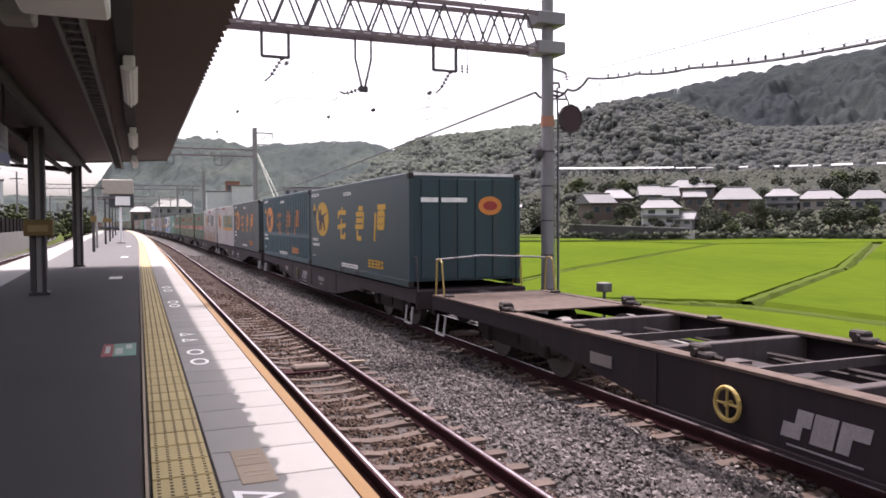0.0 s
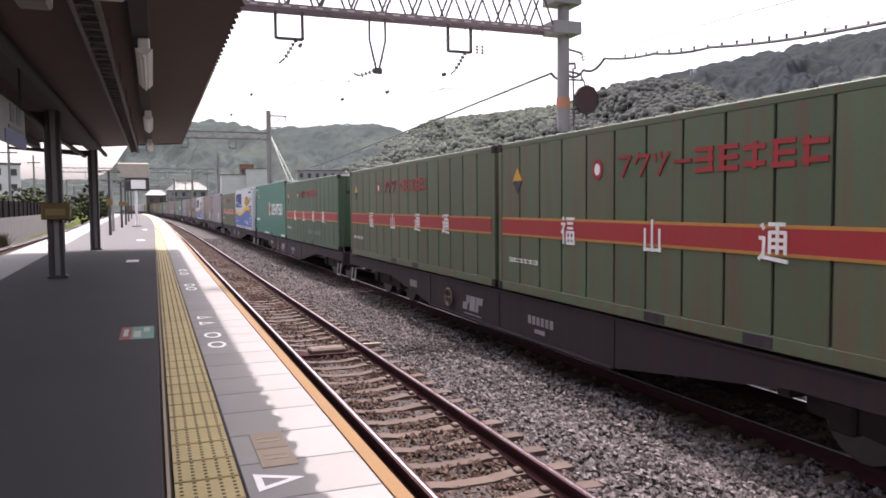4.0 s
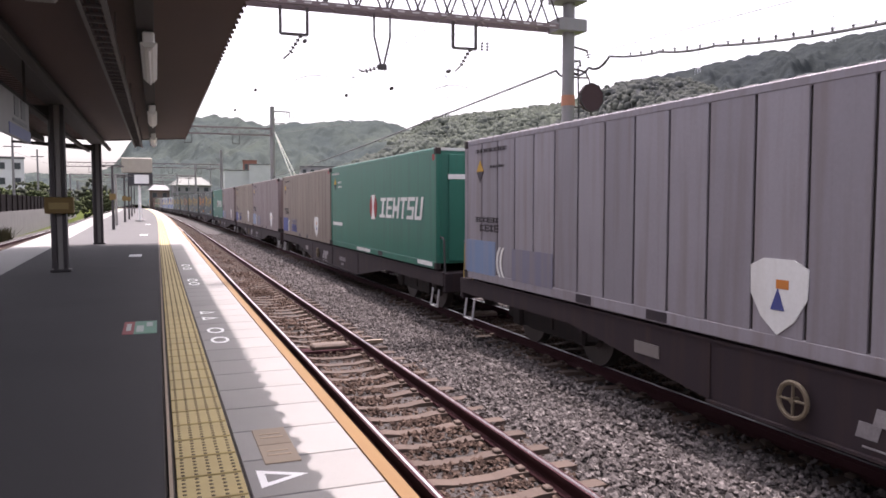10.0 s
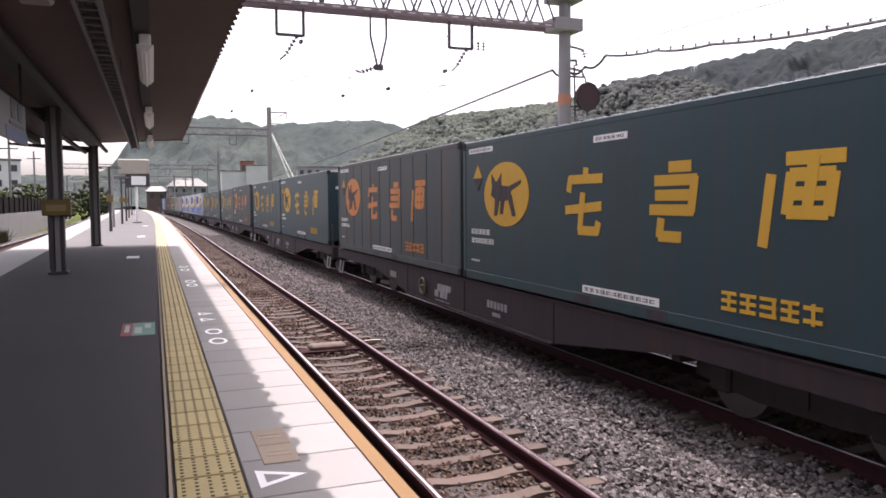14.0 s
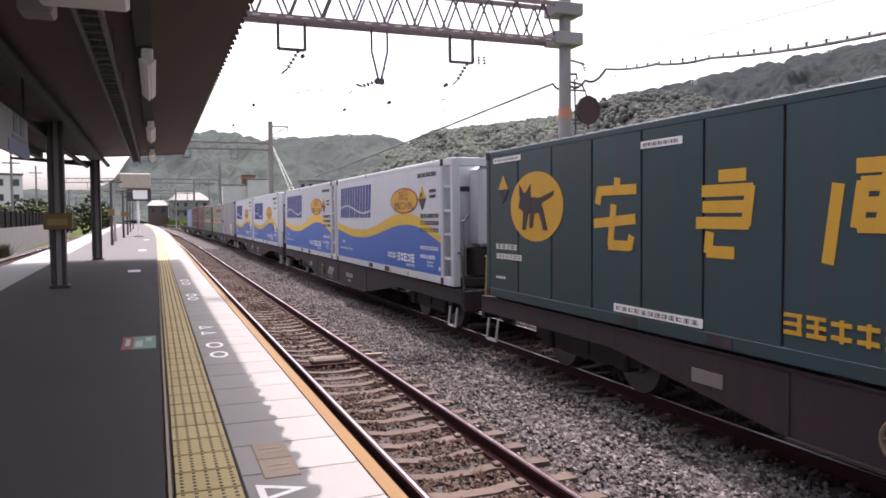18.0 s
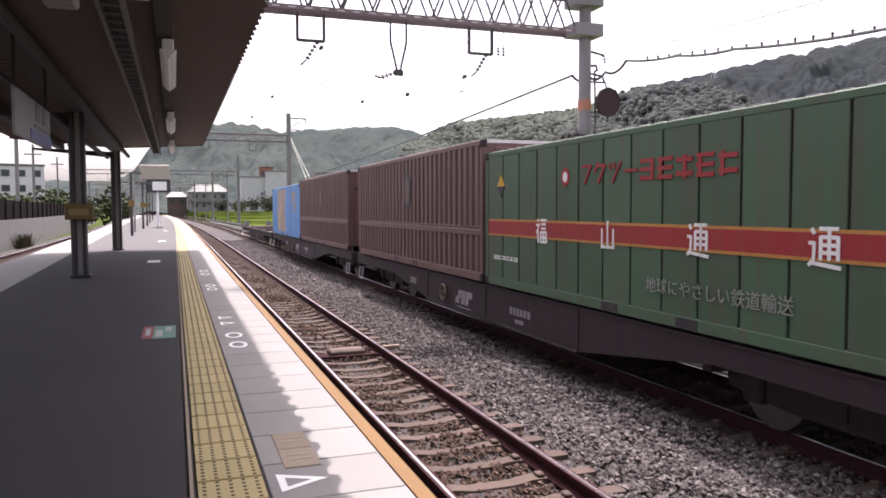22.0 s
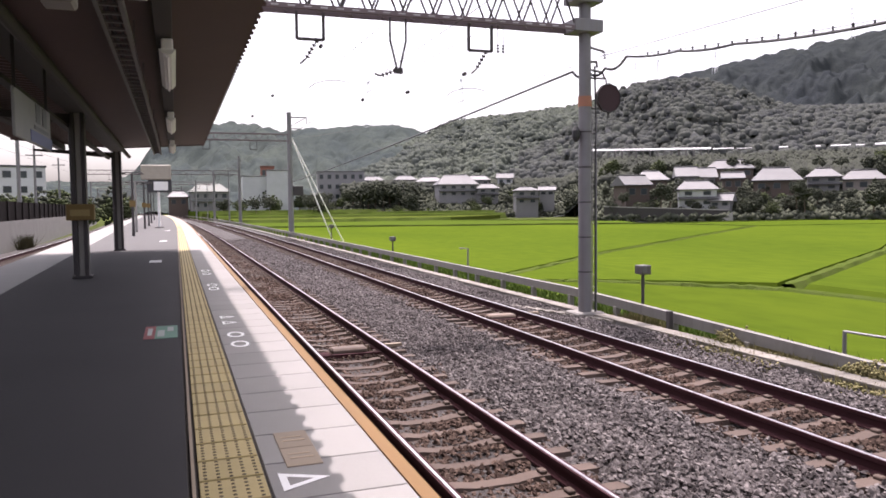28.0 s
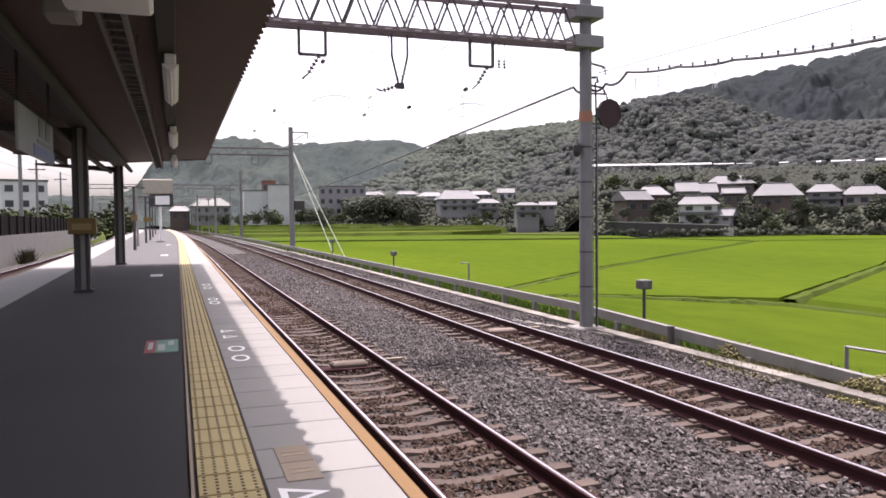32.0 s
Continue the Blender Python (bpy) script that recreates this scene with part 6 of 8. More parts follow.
        part("handrail", Shape().tube([(1.16, s * 9.72, 0.95), (1.16, s * 9.66, 1.58), (1.16, s * 9.60, 1.63), (1.16, s * 9.48, 1.63), (1.16, s * 9.42, 1.58), (1.16, s * 9.30, 0.95)], 0.018, 6), HANDWHEEL, t, "yellow handrail hoop")
        if s > 0:
            part("end_rail", Shape().tube([(-1.16, s * 9.72, 1.62), (-0.2, s * 9.74, 1.68), (1.16, s * 9.72, 1.62)], 0.02, 6), STEEL, t, "grey rail across the end")
    for s in (-1, 1):
        b = part("bogie", Shape().box(-0.9, 0.9, s * 7.1 - 0.16, s * 7.1 + 0.16, 0.38, 0.64), BOGIE, t, "grimy two-axle bogie")
        for q in (-1, 1):
            prof = [(s * 7.1 - 1.35, 0.40), (s * 7.1 - 0.5, 0.30), (s * 7.1 + 0.5, 0.30), (s * 7.1 + 1.35, 0.40), (s * 7.1 + 1.35, 0.62), (s * 7.1 + 0.6, 0.66), (s * 7.1 - 0.6, 0.66), (s * 7.1 - 1.35, 0.62)]
            part("side_frame", Shape().prism(prof, q * 0.82 - 0.06, q * 0.82 + 0.06, "x"), BOGIE, b)
            for e in (-0.95, 0.95):
                y = s * 7.1 + e
                part("wheel", Shape().rod((q * 0.50, y, 0.43), (q * 0.635, y, 0.43), 0.45, 0.43, 22).rod((q * 0.62, y, 0.43), (q * 0.66, y, 0.43), 0.2, 0.18, 14), WHEEL, b, "worn steel wheel", True)
                part("axle_box", box(q * 0.82 - 0.12, q * 0.82 + 0.12, y - 0.14, y + 0.14, 0.3, 0.58, 0.03), BOGIE, b)
        for e in (-0.95, 0.95):
            part("axle", Shape().rod((-0.6, s * 7.1 + e, 0.43), (0.6, s * 7.1 + e, 0.43), 0.08, n=10), BOGIE, b)
    wy = 2.1
    wheel_paint = WHEEL_GRIME if loaded else HANDWHEEL
    ring = [(0.155 * math.cos(6.2832 * k / 18), 0.155 * math.sin(6.2832 * k / 18)) for k in range(19)]
    if marks:
        hw = part("handwheel", Shape().tube([(-1.26, wy + a, 0.62 + c) for a, c in ring], 0.022, 6), wheel_paint, t, "brake handwheel")
        part("spokes", Shape().rod((-1.26, wy - 0.15, 0.62), (-1.26, wy + 0.15, 0.62), 0.014, n=5).rod((-1.26, wy, 0.47), (-1.26, wy, 0.77), 0.014, n=5).rod((-1.19, wy, 0.62), (-1.28, wy, 0.62), 0.03, n=8), wheel_paint, hw)
    if marks:
        for a, c, z0, h in ((0.0, 0.20, 0.48, 0.13), (0.12, 0.16, 0.60, 0.14), (0.30, 0.22, 0.48, 0.26), (0.55, 0.12, 0.48, 0.26), (0.66, 0.16, 0.62, 0.12)):
            q = 0.25 * (z0 - 0.48)
            part("white_mark", Shape().prism([(1.52 - a - c - q, z0), (1.52 - a - q, z0), (1.52 - a - q - 0.25 * h, z0 + h), (1.52 - a - c - q - 0.25 * h, z0 + h)], -1.2135 - 0.002 * a, -1.208, "x"), FADED_WHITE, t, "faded white block-shaped mark")
        part("white_mark", Shape().box(-1.216, -1.208, 0.72, 1.45, 0.41, 0.425), FADED_WHITE, t)
    nb = Shape()
    for k in range(6):
        nb.box(-1.216, -1.208, -1.0 - 0.13 * k - 0.09, -1.0 - 0.13 * k, 0.58, 0.70)
    nb.box(-1.216, -1.208, -1.5, -1.2, 0.46, 0.52)
    part("white_lettering", nb, FADED_WHITE if marks else WAGON_RUST, t, "faded unreadable white lettering")
    part("label_holder", Shape().box(-1.222, -1.208, 4.0, 4.45, 0.6, 0.74), mat("label_plate", (0.16, 0.14, 0.13), 0.7), t, "pale label plate")
    part("brake_gear", Shape().box(-0.9, -0.4, -2.6, -1.4, 0.42, 0.75, 0.03).rod((-0.6, 1.2, 0.55), (-0.6, 2.4, 0.55), 0.2, n=14), BOGIE, t, "brake cylinder and tank")
    for ch in t.children:
        if not ch.name.startswith("bogie"):
            ch.matrix_basis = pose(0, 0, -0.05)
    return t


WAGONS = []
loaded = wagon("dark grey container flat wagon with grimy bogies", WAGON, WAGON, True)
empty = wagon("empty rust-brown skeletal container wagon", WAGON_DARK, WAGON_RUST, False)
WAGONS.append((-1.0, empty))
WAGONS.append((1.0, loaded))
for k in range(2, 22):
    WAGONS.append((2.0 * k - 1, copy_thing(loaded, Matrix.Identity(4))))
last = wagon("empty rusty container wagon with a grey tail plate", WAGON_DARK, WAGON_RUST, False, False)
for x in (-0.85, 0.85):
    part("tail_disc", Shape().prism([(x - 0.2, 0.95), (x + 0.2, 0.95), (x + 0.2, 1.2), (x + 0.12, 1.34), (x - 0.12, 1.34), (x - 0.2, 1.2)], 9.74, 9.80, "y"), STEEL, last, "round-topped grey tail plate")
for ch in last.children:                       # the last wagon is a shorter one
    ch.matrix_basis = Matrix.Translation((0, -0.45, 0 if ch.name.startswith("bogie") else -0.05)) @ Matrix.Diagonal((1, 0.954, 1, 1))
WAGONS.append((43.0, last))

# ---- rice fields ----
RICE = mat("rice", (0.0590, 0.0860, 0.0085), 0.9, other=(0.0360, 0.0600, 0.0070), scale=0.09, fine=1.3, amount=1.0, stretch=(1.0, 0.45, 1.0), bump=0.8, depth=0.08, spec=0.0)
RICE_FAR = mat("rice_far", (0.0552, 0.0844, 0.0106), 0.9, other=(0.0406, 0.0609, 0.0130), scale=0.05, fine=1.2, amount=0.8, bump=0.5, depth=0.08, spec=0.0)
RICE_YELLOW = mat("rice_ripening", (0.070, 0.088, 0.016), 0.9, other=(0.048, 0.066, 0.014), scale=0.07, fine=1.4, amount=0.9, bump=0.5, depth=0.08, spec=0.0)
LEVEE = mat("levee_grass", (0.0480, 0.0720, 0.0120), 0.95, other=(0.0600, 0.0740, 0.0240), scale=0.8, fine=7, amount=0.9, bump=0.8, depth=0.08, spec=0.0)


def field(name, pts, z, material, label):
    """A block of standing rice with a soft edge."""
    c = sum((Vector((*p, 0)) for p in pts), Vector()) / len(pts)
    s = Shape()
    v = [(x, y, FIELD_Z - 0.1) for x, y in pts] + [(x + (c.x - x) * 0.006, y + (c.y - y) * 0.006, z) for x, y in pts]
    n = len(pts)
    s.add(v, [(i, (i + 1) % n, n + (i + 1) % n, n + i) for i in range(n)] + [tuple(range(n, 2 * n))])
    return tagged(new(name, s.data(name, material)), label, "rice field", "rice fields", "stuff")


def levee(a, b, w=0.5, z=-1.72):
    a, b = Vector((*a, 0)), Vector((*b, 0))
    d = (b - a).normalized()
    q = Vector((-d.y, d.x, 0))
    s, n = Shape(), 24
    rnd = random.Random(int(a.x * 7 + b.y))
    line = []
    for k in range(n + 1):
        p = a.lerp(b, k / n)
        line.append((p, z + rnd.uniform(-0.02, 0.05), w * rnd.uniform(0.7, 1.3)))
    v = []
    for p, zz, ww in line:
        v += [tuple(p - q * ww) [:2] + (FIELD_Z - 0.05,), tuple(p - q * ww * 0.4)[:2] + (zz,), tuple(p + q * ww * 0.4)[:2] + (zz,), tuple(p + q * ww)[:2] + (FIELD_Z - 0.05,)]
    f = [(k * 4 + i, k * 4 + i + 1, k * 4 + 5 + i, k * 4 + 4 + i) for k in range(n) for i in range(3)]
    s.add(v, f)
    return tagged(new("levee", s.data("levee", LEVEE)), "low grassy bank between rice fields", "levee", "field banks", "structure")


field("rice_field", [(12.2, -60), (20.5, -60), (20.2, 16.6), (19.6, 20.6), (15.6, 26.0), (12.2, 27.5)], -1.80, RICE, "bright green standing rice beside the railway")
field("rice_field", [(21.0, -60), (140, -60), (140, 40), (96, 74), (42.6, 35.1), (21.8, 21.8)], -1.78, RICE, "bright green standing rice")
field("rice_field", [(12.2, 28.4), (15.9, 26.7), (21.3, 22.4), (42.2, 35.8), (95, 75), (71.2, 78.2), (26.4, 41.8)], -1.78, RICE, "bright green standing rice")
field("rice_field", [(12.2, 29.3), (25.9, 42.3), (70.5, 78.9), (67.5, 96.4), (12.2, 118)], -1.78, RICE, "bright green standing rice")
field("rice_field", [(71.7, 79.1), (95.5, 76), (140, 41), (150, 96), (68.9, 97.0)], -1.77, RICE, "bright green standing rice")
field("rice_field", [(12.0, 119.5), (67.8, 98.2), (76, 118), (54.8, 149.4), (11.5, 156)], -1.76, RICE_FAR, "green standing rice further off")
field("rice_field", [(11, 158), (55, 150.9), (78, 175), (10, 178)], -1.15, RICE_YELLOW, "green standing rice further off")
field("rice_field", [(9, 179.5), (79, 176.5), (82, 189), (8, 193)], -0.62, RICE_FAR, "green standing rice far off")
field("rice_field", [(8, 194.5), (82, 190.5), (86, 200), (6, 207)], -0.05, RICE_YELLOW, "yellow-green standing rice far off")
field("rice_field", [(6, 208.5), (86, 201.5), (92, 226), (2, 250)], 0.55, RICE_FAR, "green standing rice far off")
levee((12.2, 28.0), (15.8, 26.3), 0.5, -1.78)
levee((15.8, 26.3), (20.4, 21.2), 0.55, -1.78)
levee((20.4, 21.2), (20.6, -60), 0.6, -1.78)
levee((21.5, 22.1), (42.4, 35.5), 0.45, -1.79)
levee((42.4, 35.5), (95.5, 75.5), 0.5, -1.79)
levee((12.2, 28.8), (26.1, 42.1), 0.5, -1.80)
levee((26.1, 42.1), (71, 78.6), 0.5, -1.80)
levee((71, 78.6), (68, 97.1), 0.18, -1.74)
levee((12, 118.8), (68, 97.2), 0.36, -1.60)
levee((68, 97.2), (150, 97), 0.36, -1.62)
levee((11, 157.6), (55, 150.5), 1.6, -1.12)
levee((55, 150.1), (76, 118.5), 0.3, -1.62)
levee((9, 179.2), (79, 176.2), 2.4, -0.6)
levee((8, 194.2), (82, 190.2), 3.0, -0.02)
levee((6, 208.2), (86, 201.2), 3.6, 0.58)


def tufts(name, n, xr, yr, z, h, w, material, label, category, seed, keep=None):
    """Many slim blades in one mesh."""
    r = np.random.RandomState(seed)
    x, y = r.uniform(*xr, n), r.uniform(*yr, n)
    if keep is not None:
        m = keep(x, y)
        x, y = x[m], y[m]
    n = len(x)
    a, hh = r.uniform(0, 6.28, n), h * r.uniform(0.6, 1.3, n)
    lx, ly = r.normal(0, 0.3 * h, n), r.normal(0, 0.3 * h, n)
    zz = np.full(n, z)
    v = np.empty((n, 3, 3))
    v[:, 0] = np.stack([x - w * np.cos(a), y - w * np.sin(a), zz], 1)
    v[:, 1] = np.stack([x + w * np.cos(a), y + w * np.sin(a), zz], 1)
    v[:, 2] = np.stack([x + lx, y + ly, zz + hh], 1)
    return tagged(new(name, raw_mesh(name, v.reshape(-1, 3), np.arange(3 * n).reshape(-1, 3), material)), label, category, kind="stuff")


WEED = island_mat("weeds", (0.085, 0.085, 0.035), (0.27, 0.235, 0.125))
tufts("weeds", 16000, (8.25, 9.5), (2, 14), -1.34, 0.26, 0.02, WEED, "dry yellow-green weeds along the cable trough", "weeds", 5, lambda x, y: np.sin(x * 3 + y * 1.3) + np.sin(y * 0.9) > 0.2)
tufts("weeds", 16000, (9.05, 12.2), (0, 70), -1.8, 0.20, 0.03, island_mat("bank_grass", (0.0420, 0.0840, 0.0140), (0.1400, 0.1820, 0.0490)), "grass on the bank below the fence", "grass", 6)
r = random.Random(77)
c, s = [], []
for k in range(9000):
    y = r.uniform(5.0, 13.5)
    if math.sin(y * 2.1) + math.sin(y * 0.8 + 1) < 0.3:
        continue
    c.append((8.12 + r.random() ** 1.2 * 0.78, y, -1.29 + r.uniform(0, 0.17)))
    s.append(r.uniform(0.012, 0.03))
for k in range(20000):
    y = r.uniform(3.0, 10.5)
    lump = math.sin(y * 1.9 + 0.4) + 0.7 * math.sin(y * 4.3)
    if lump < -0.2:
        continue
    c.append((8.6 + r.random() * 0.75, y, -1.3 + r.random() ** 1.5 * (0.18 + 0.14 * lump)))
    s.append(r.uniform(0.012, 0.03))
WEED_CLUMPS = (c, s)
tufts("weeds", 900, (-9.3, -9.0), (50, 58), -1.2, 0.8, 0.03, island_mat("dark_weeds", (0.03, 0.028, 0.02), (0.07, 0.065, 0.035)), "dark straggling weeds at the foot of the wall", "weeds", 8, lambda x, y: np.abs(y - 53.5) + np.abs(y - 55.5) < 4.2)


# ---- trees and clumps ----
def leaf_mesh(name, centres, sizes, material, seed):
    """Small rounded tufts in one mesh, lighter than clumps."""
    r = np.random.RandomState(seed)
    base = np.array([(0, 0, 1.0)] + [(math.cos(1.2566 * k), math.sin(1.2566 * k), 0.1) for k in range(5)] + [(0, 0, -0.9)])
    tri = np.array([(0, 1 + k, 1 + (k + 1) % 5) for k in range(5)] + [(6, 1 + (k + 1) % 5, 1 + k) for k in range(5)])
    c, s = np.asarray(centres, float), np.asarray(sizes, float)
    n = len(c)
    v = base[None] * r.uniform(0.75, 1.25, (n, 7, 1)) * s[:, None, None]
    a = r.uniform(0, 6.28, n)
    ca, sa = np.cos(a)[:, None], np.sin(a)[:, None]
    v = np.stack([v[..., 0] * ca - v[..., 1] * sa, v[..., 0] * sa + v[..., 1] * ca, v[..., 2]], -1) + c[:, None]
    f = (tri[None] + 7 * np.arange(n)[:, None, None]).reshape(-1, 3)
    me = raw_mesh(name, v.reshape(-1, 3), f, material)
    me.shade_smooth()
    return me


tagged(new("weed_clumps", leaf_mesh("weed_clumps", *WEED_CLUMPS, WEED, 78)), "yellow-green weed clumps beside the trough", "weeds", kind="stuff")
LEAF = island_mat("foliage", (0.0420, 0.0521, 0.0302), (0.0924, 0.1075, 0.0521))
# dark leaves, lifted and greyed in colour to stand for haze
LEAF_DARK = island_mat("hazed_dark_foliage", (0.042, 0.047, 0.038), (0.078, 0.084, 0.060))
BARK = mat("bark", (0.10, 0.075, 0.055), 0.95)


def tree(x, y, z, h, seed, dark=False, wide=0.42, tuft=0.16):
    r = random.Random(seed)
    t = thing("tree", "leafy green tree by the houses" if not dark else "dense dark green tree", "tree", "valley trees", at=(x, y, z))
    tr = Shape().rod((0, 0, -1.5), (0.05 * h * r.uniform(-1, 1), 0, h * 0.55), 0.035 * h, 0.018 * h, 7)
    for k in range(4):
        a = r.uniform(0, 6.28)
        tr.rod((0, 0, h * (0.25 + 0.08 * k)), (math.cos(a) * h * 0.25, math.sin(a) * h * 0.25, h * (0.5 + 0.1 * k)), 0.014 * h, 0.006 * h, 5)
    part("trunk", tr, BARK, t)
    c, s = [], []
    lobes = [(r.uniform(-0.22, 0.22) * h, r.uniform(-0.22, 0.22) * h, r.uniform(0.42, 0.8) * h, r.uniform(0.16, 0.27) * h) for _ in range(6)]
    for k in range(280):
        lx, ly, lz, lr = r.choice(lobes)
        d = Vector((r.gauss(0, 1), r.gauss(0, 1), r.gauss(0, 1))).normalized() * lr * r.uniform(0.55, 1.12)
        c.append((lx + d.x * wide / 0.42, ly + d.y * wide / 0.42, max(0.12 * h, lz + d.z)))
        s.append(h * r.uniform(0.03, 0.065))
    part("crown", leaf_mesh("crown", c, s, LEAF_DARK if dark else LEAF, seed), None, t, "uneven leafy crown")
    return t


def at_angle(az, dist):
    return dist * math.sin(radians(az)), dist * math.cos(radians(az))


# ---- houses ----
TILE_ROOF = [mat("roof_tiles", (0.0595, 0.0595, 0.0630), 0.6, other=(0.0420, 0.0420, 0.0455), scale=0.6, fine=8, bump=0.4, depth=0.05),
             mat("pale_roof_tiles", (0.1085, 0.1085, 0.1120), 0.7, other=(0.0770, 0.0770, 0.0805), scale=0.6, fine=8, bump=0.4, depth=0.05),
             mat("red_brown_roof", (0.1120, 0.0525, 0.0420), 0.7, scale=0.6, fine=8),
             mat("grey_roof_tiles", (0.0805, 0.0805, 0.0854), 0.6, other=(0.0560, 0.0560, 0.0595), scale=0.6, fine=8, bump=0.4, depth=0.05),
             mat("green_grey_roof", (0.0840, 0.0910, 0.0805), 0.7, other=(0.0630, 0.0700, 0.0595), scale=0.6, fine=8)]
# wall colours include a slight lift that stands for valley haze
HOUSE_WALL = [mat("cream_wall", (0.27, 0.24, 0.215), 0.9, scale=0.5, fine=8), mat("grey_wall", (0.23, 0.225, 0.23), 0.9, scale=0.5, fine=8), mat("white_wall", (0.52, 0.53, 0.54), 0.9, scale=0.5, fine=8), mat("timber_wall", (0.10, 0.075, 0.062), 0.9, scale=0.5, fine=8), mat("brick_red_wall", (0.24, 0.10, 0.075), 0.9, scale=0.5, fine=8)]


def house(az, dist, z, w, d, h, rise, wall_k, roof_k, turn=0.0, storeys=2, flat_roof=False, label="", windows=True):
    x, y = at_angle(az, dist)
    t = thing("house", label or ("two-storey house with a pitched tiled roof" if storeys == 2 else "low house with a pitched roof among trees"), "house", "valley houses", at=(x, y, z))
    t.rotation_euler = (0, 0, radians(turn - az))
    part("wall", box(-w / 2, w / 2, -d / 2, d / 2, -4.0, h), HOUSE_WALL[wall_k], t)
    rm = TILE_ROOF[roof_k]
    if flat_roof:
        part("roof", box(-w / 2 - 0.15, w / 2 + 0.15, -d / 2 - 0.15, d / 2 + 0.15, h, h + 0.35, 0.03), rm, t, "flat roof with a low parapet")
    else:
        o = 0.55
        rl = max(0.6, w / 2 + o - (0.55 * (d / 2 + o) if w > 5 else 0.05))
        ex, ey = w / 2 + o, d / 2 + o
        v = [(-ex, -ey, h - 0.2), (ex, -ey, h - 0.2), (ex, ey, h - 0.2), (-ex, ey, h - 0.2), (-ex, -ey, h - 0.05), (ex, -ey, h - 0.05), (ex, ey, h - 0.05), (-ex, ey, h - 0.05), (-rl, 0, h + rise), (rl, 0, h + rise)]
        part("roof", Shape().add(v, [(3, 2, 1, 0), (0, 1, 5, 4), (1, 2, 6, 5), (2, 3, 7, 6), (3, 0, 4, 7), (4, 5, 9, 8), (5, 6, 9), (6, 7, 8, 9), (7, 4, 8)]), rm, t, "hipped tiled roof")
        part("ridge", box(-rl, rl, -0.16, 0.16, h + rise - 0.08, h + rise + 0.18, 0.05), rm, t)
        if storeys == 2 and w > 5:
            part("eave_roof", Shape().prism([(-d / 2 - 0.9, h * 0.44), (-d / 2, h * 0.54), (-d / 2, h * 0.58), (-d / 2 - 0.9, h * 0.47)], -w / 2 - 0.3, w / 2 + 0.3, "x"), rm, t, "lower roof along the front")
    n = max(2, int(w / 2.3)) if windows else 0
    ww = min(0.65, w / n * 0.32) if n else 0
    for lv in range(storeys):
        for k in range(n):
            xx = -w / 2 + w * (k + 0.5) / n
            hh = h / storeys
            zz = hh * (lv + 0.3)
            win = part("window", box(xx - ww, xx + ww, -d / 2 - 0.06, -d / 2 - 0.02, zz, zz + hh * 0.45), WINDOW_FRAME, t, "window with a pale frame")
            part("pane", box(xx - ww + 0.07, xx + ww - 0.07, -d / 2 - 0.08, -d / 2 - 0.05, zz + 0.06, zz + hh * 0.45 - 0.06), PANE, win)
    return t


WINDOW_FRAME = mat("window_frame", (0.16, 0.16, 0.16), 0.6)
# houses above the terrace wall: heading, distance, base, width, depth, wall height, roof rise, wall, roof, turn, storeys
for row in ((33.57, 150, 2.1, 4.7, 6, 2.8, 1.8, 3, 0, 24, 1), (34.95, 158, 3.1, 5.8, 6, 2.9, 1.8, 3, 3, 4, 1), (37.37, 165, 4.2, 3.6, 6, 2.6, 2.0, 1, 1, 6, 1), (38.57, 168, 4.2, 4.1, 6, 2.4, 2.0, 1, 1, 6, 1),
            (40.41, 178, 6.4, 9.3, 7, 2.3, 1.9, 3, 1, -3, 1), (38.13, 146, 0.5, 6.4, 5, 3.3, 1.5, 2, 3, 5, 2), (39.86, 145, 0.3, 3.3, 4, 1.4, 1.2, 1, 1, -10, 1), (40.52, 160, 3.6, 3.4, 5, 2.5, 1.1, 3, 1, 4, 1),
            (43.36, 160, 3.1, 8.1, 7, 2.4, 2.4, 3, 1, 3, 1), (46.28, 164, 3.3, 5.4, 6, 2.8, 1.6, 1, 3, 2, 2), (48.69, 166, 3.2, 7.0, 6, 2.3, 1.7, 0, 3, 0, 1), (49.68, 185, 6.6, 5.8, 6, 1.4, 1.2, 0, 2, 0, 1), (51.57, 162, 2.8, 6.0, 6, 2.5, 1.7, 1, 0, 0, 1)):
    house(*row)
for row in ((20.52, 225, 3.8, 11.3, 9, 3.8, 2.8, 1, 1, 10, 2), (22.89, 222, 3.0, 5.9, 6, 3.3, 1.3, 1, 0, 5, 2), (24.25, 250, 7.9, 4.8, 6, 2.3, 1.6, 2, 1, 0, 1), (25.8, 205, 1.3, 5.9, 6, 3.9, 0.9, 1, 0, 8, 2), (27.4, 210, 3.5, 3.9, 5, 1.8, 1.0, 1, 3, 0, 1),
            (22.22, 250, 7.4, 7.2, 6, 2.3, 1.4, 1, 3, 0, 1), (14.24, 270, 8.5, 7.1, 6, 2.1, 1.4, 1, 1, 0, 1), (16.69, 275, 8.8, 7.3, 6, 2.1, 1.4, 1, 1, 6, 1), (18.56, 255, 6.7, 8.0, 7, 2.8, 1.5, 1, 3, -5, 1), (0.21, 240, 1.8, 5.5, 6, 3.1, 1.7, 3, 0, 0, 1), (2.3, 235, 0.9, 10.4, 9, 5.4, 2.5, 1, 4, 6, 2)):
    house(*row)
house(5.58, 240, 1.5, 8.0, 8, 9.3, 0, 2, 3, 4, 1, True, "pale flat-roofed factory block", False)
house(7.28, 238, 1.5, 6.6, 8, 11.0, 0, 2, 3, -4, 1, True, "white flat-roofed works building", False)
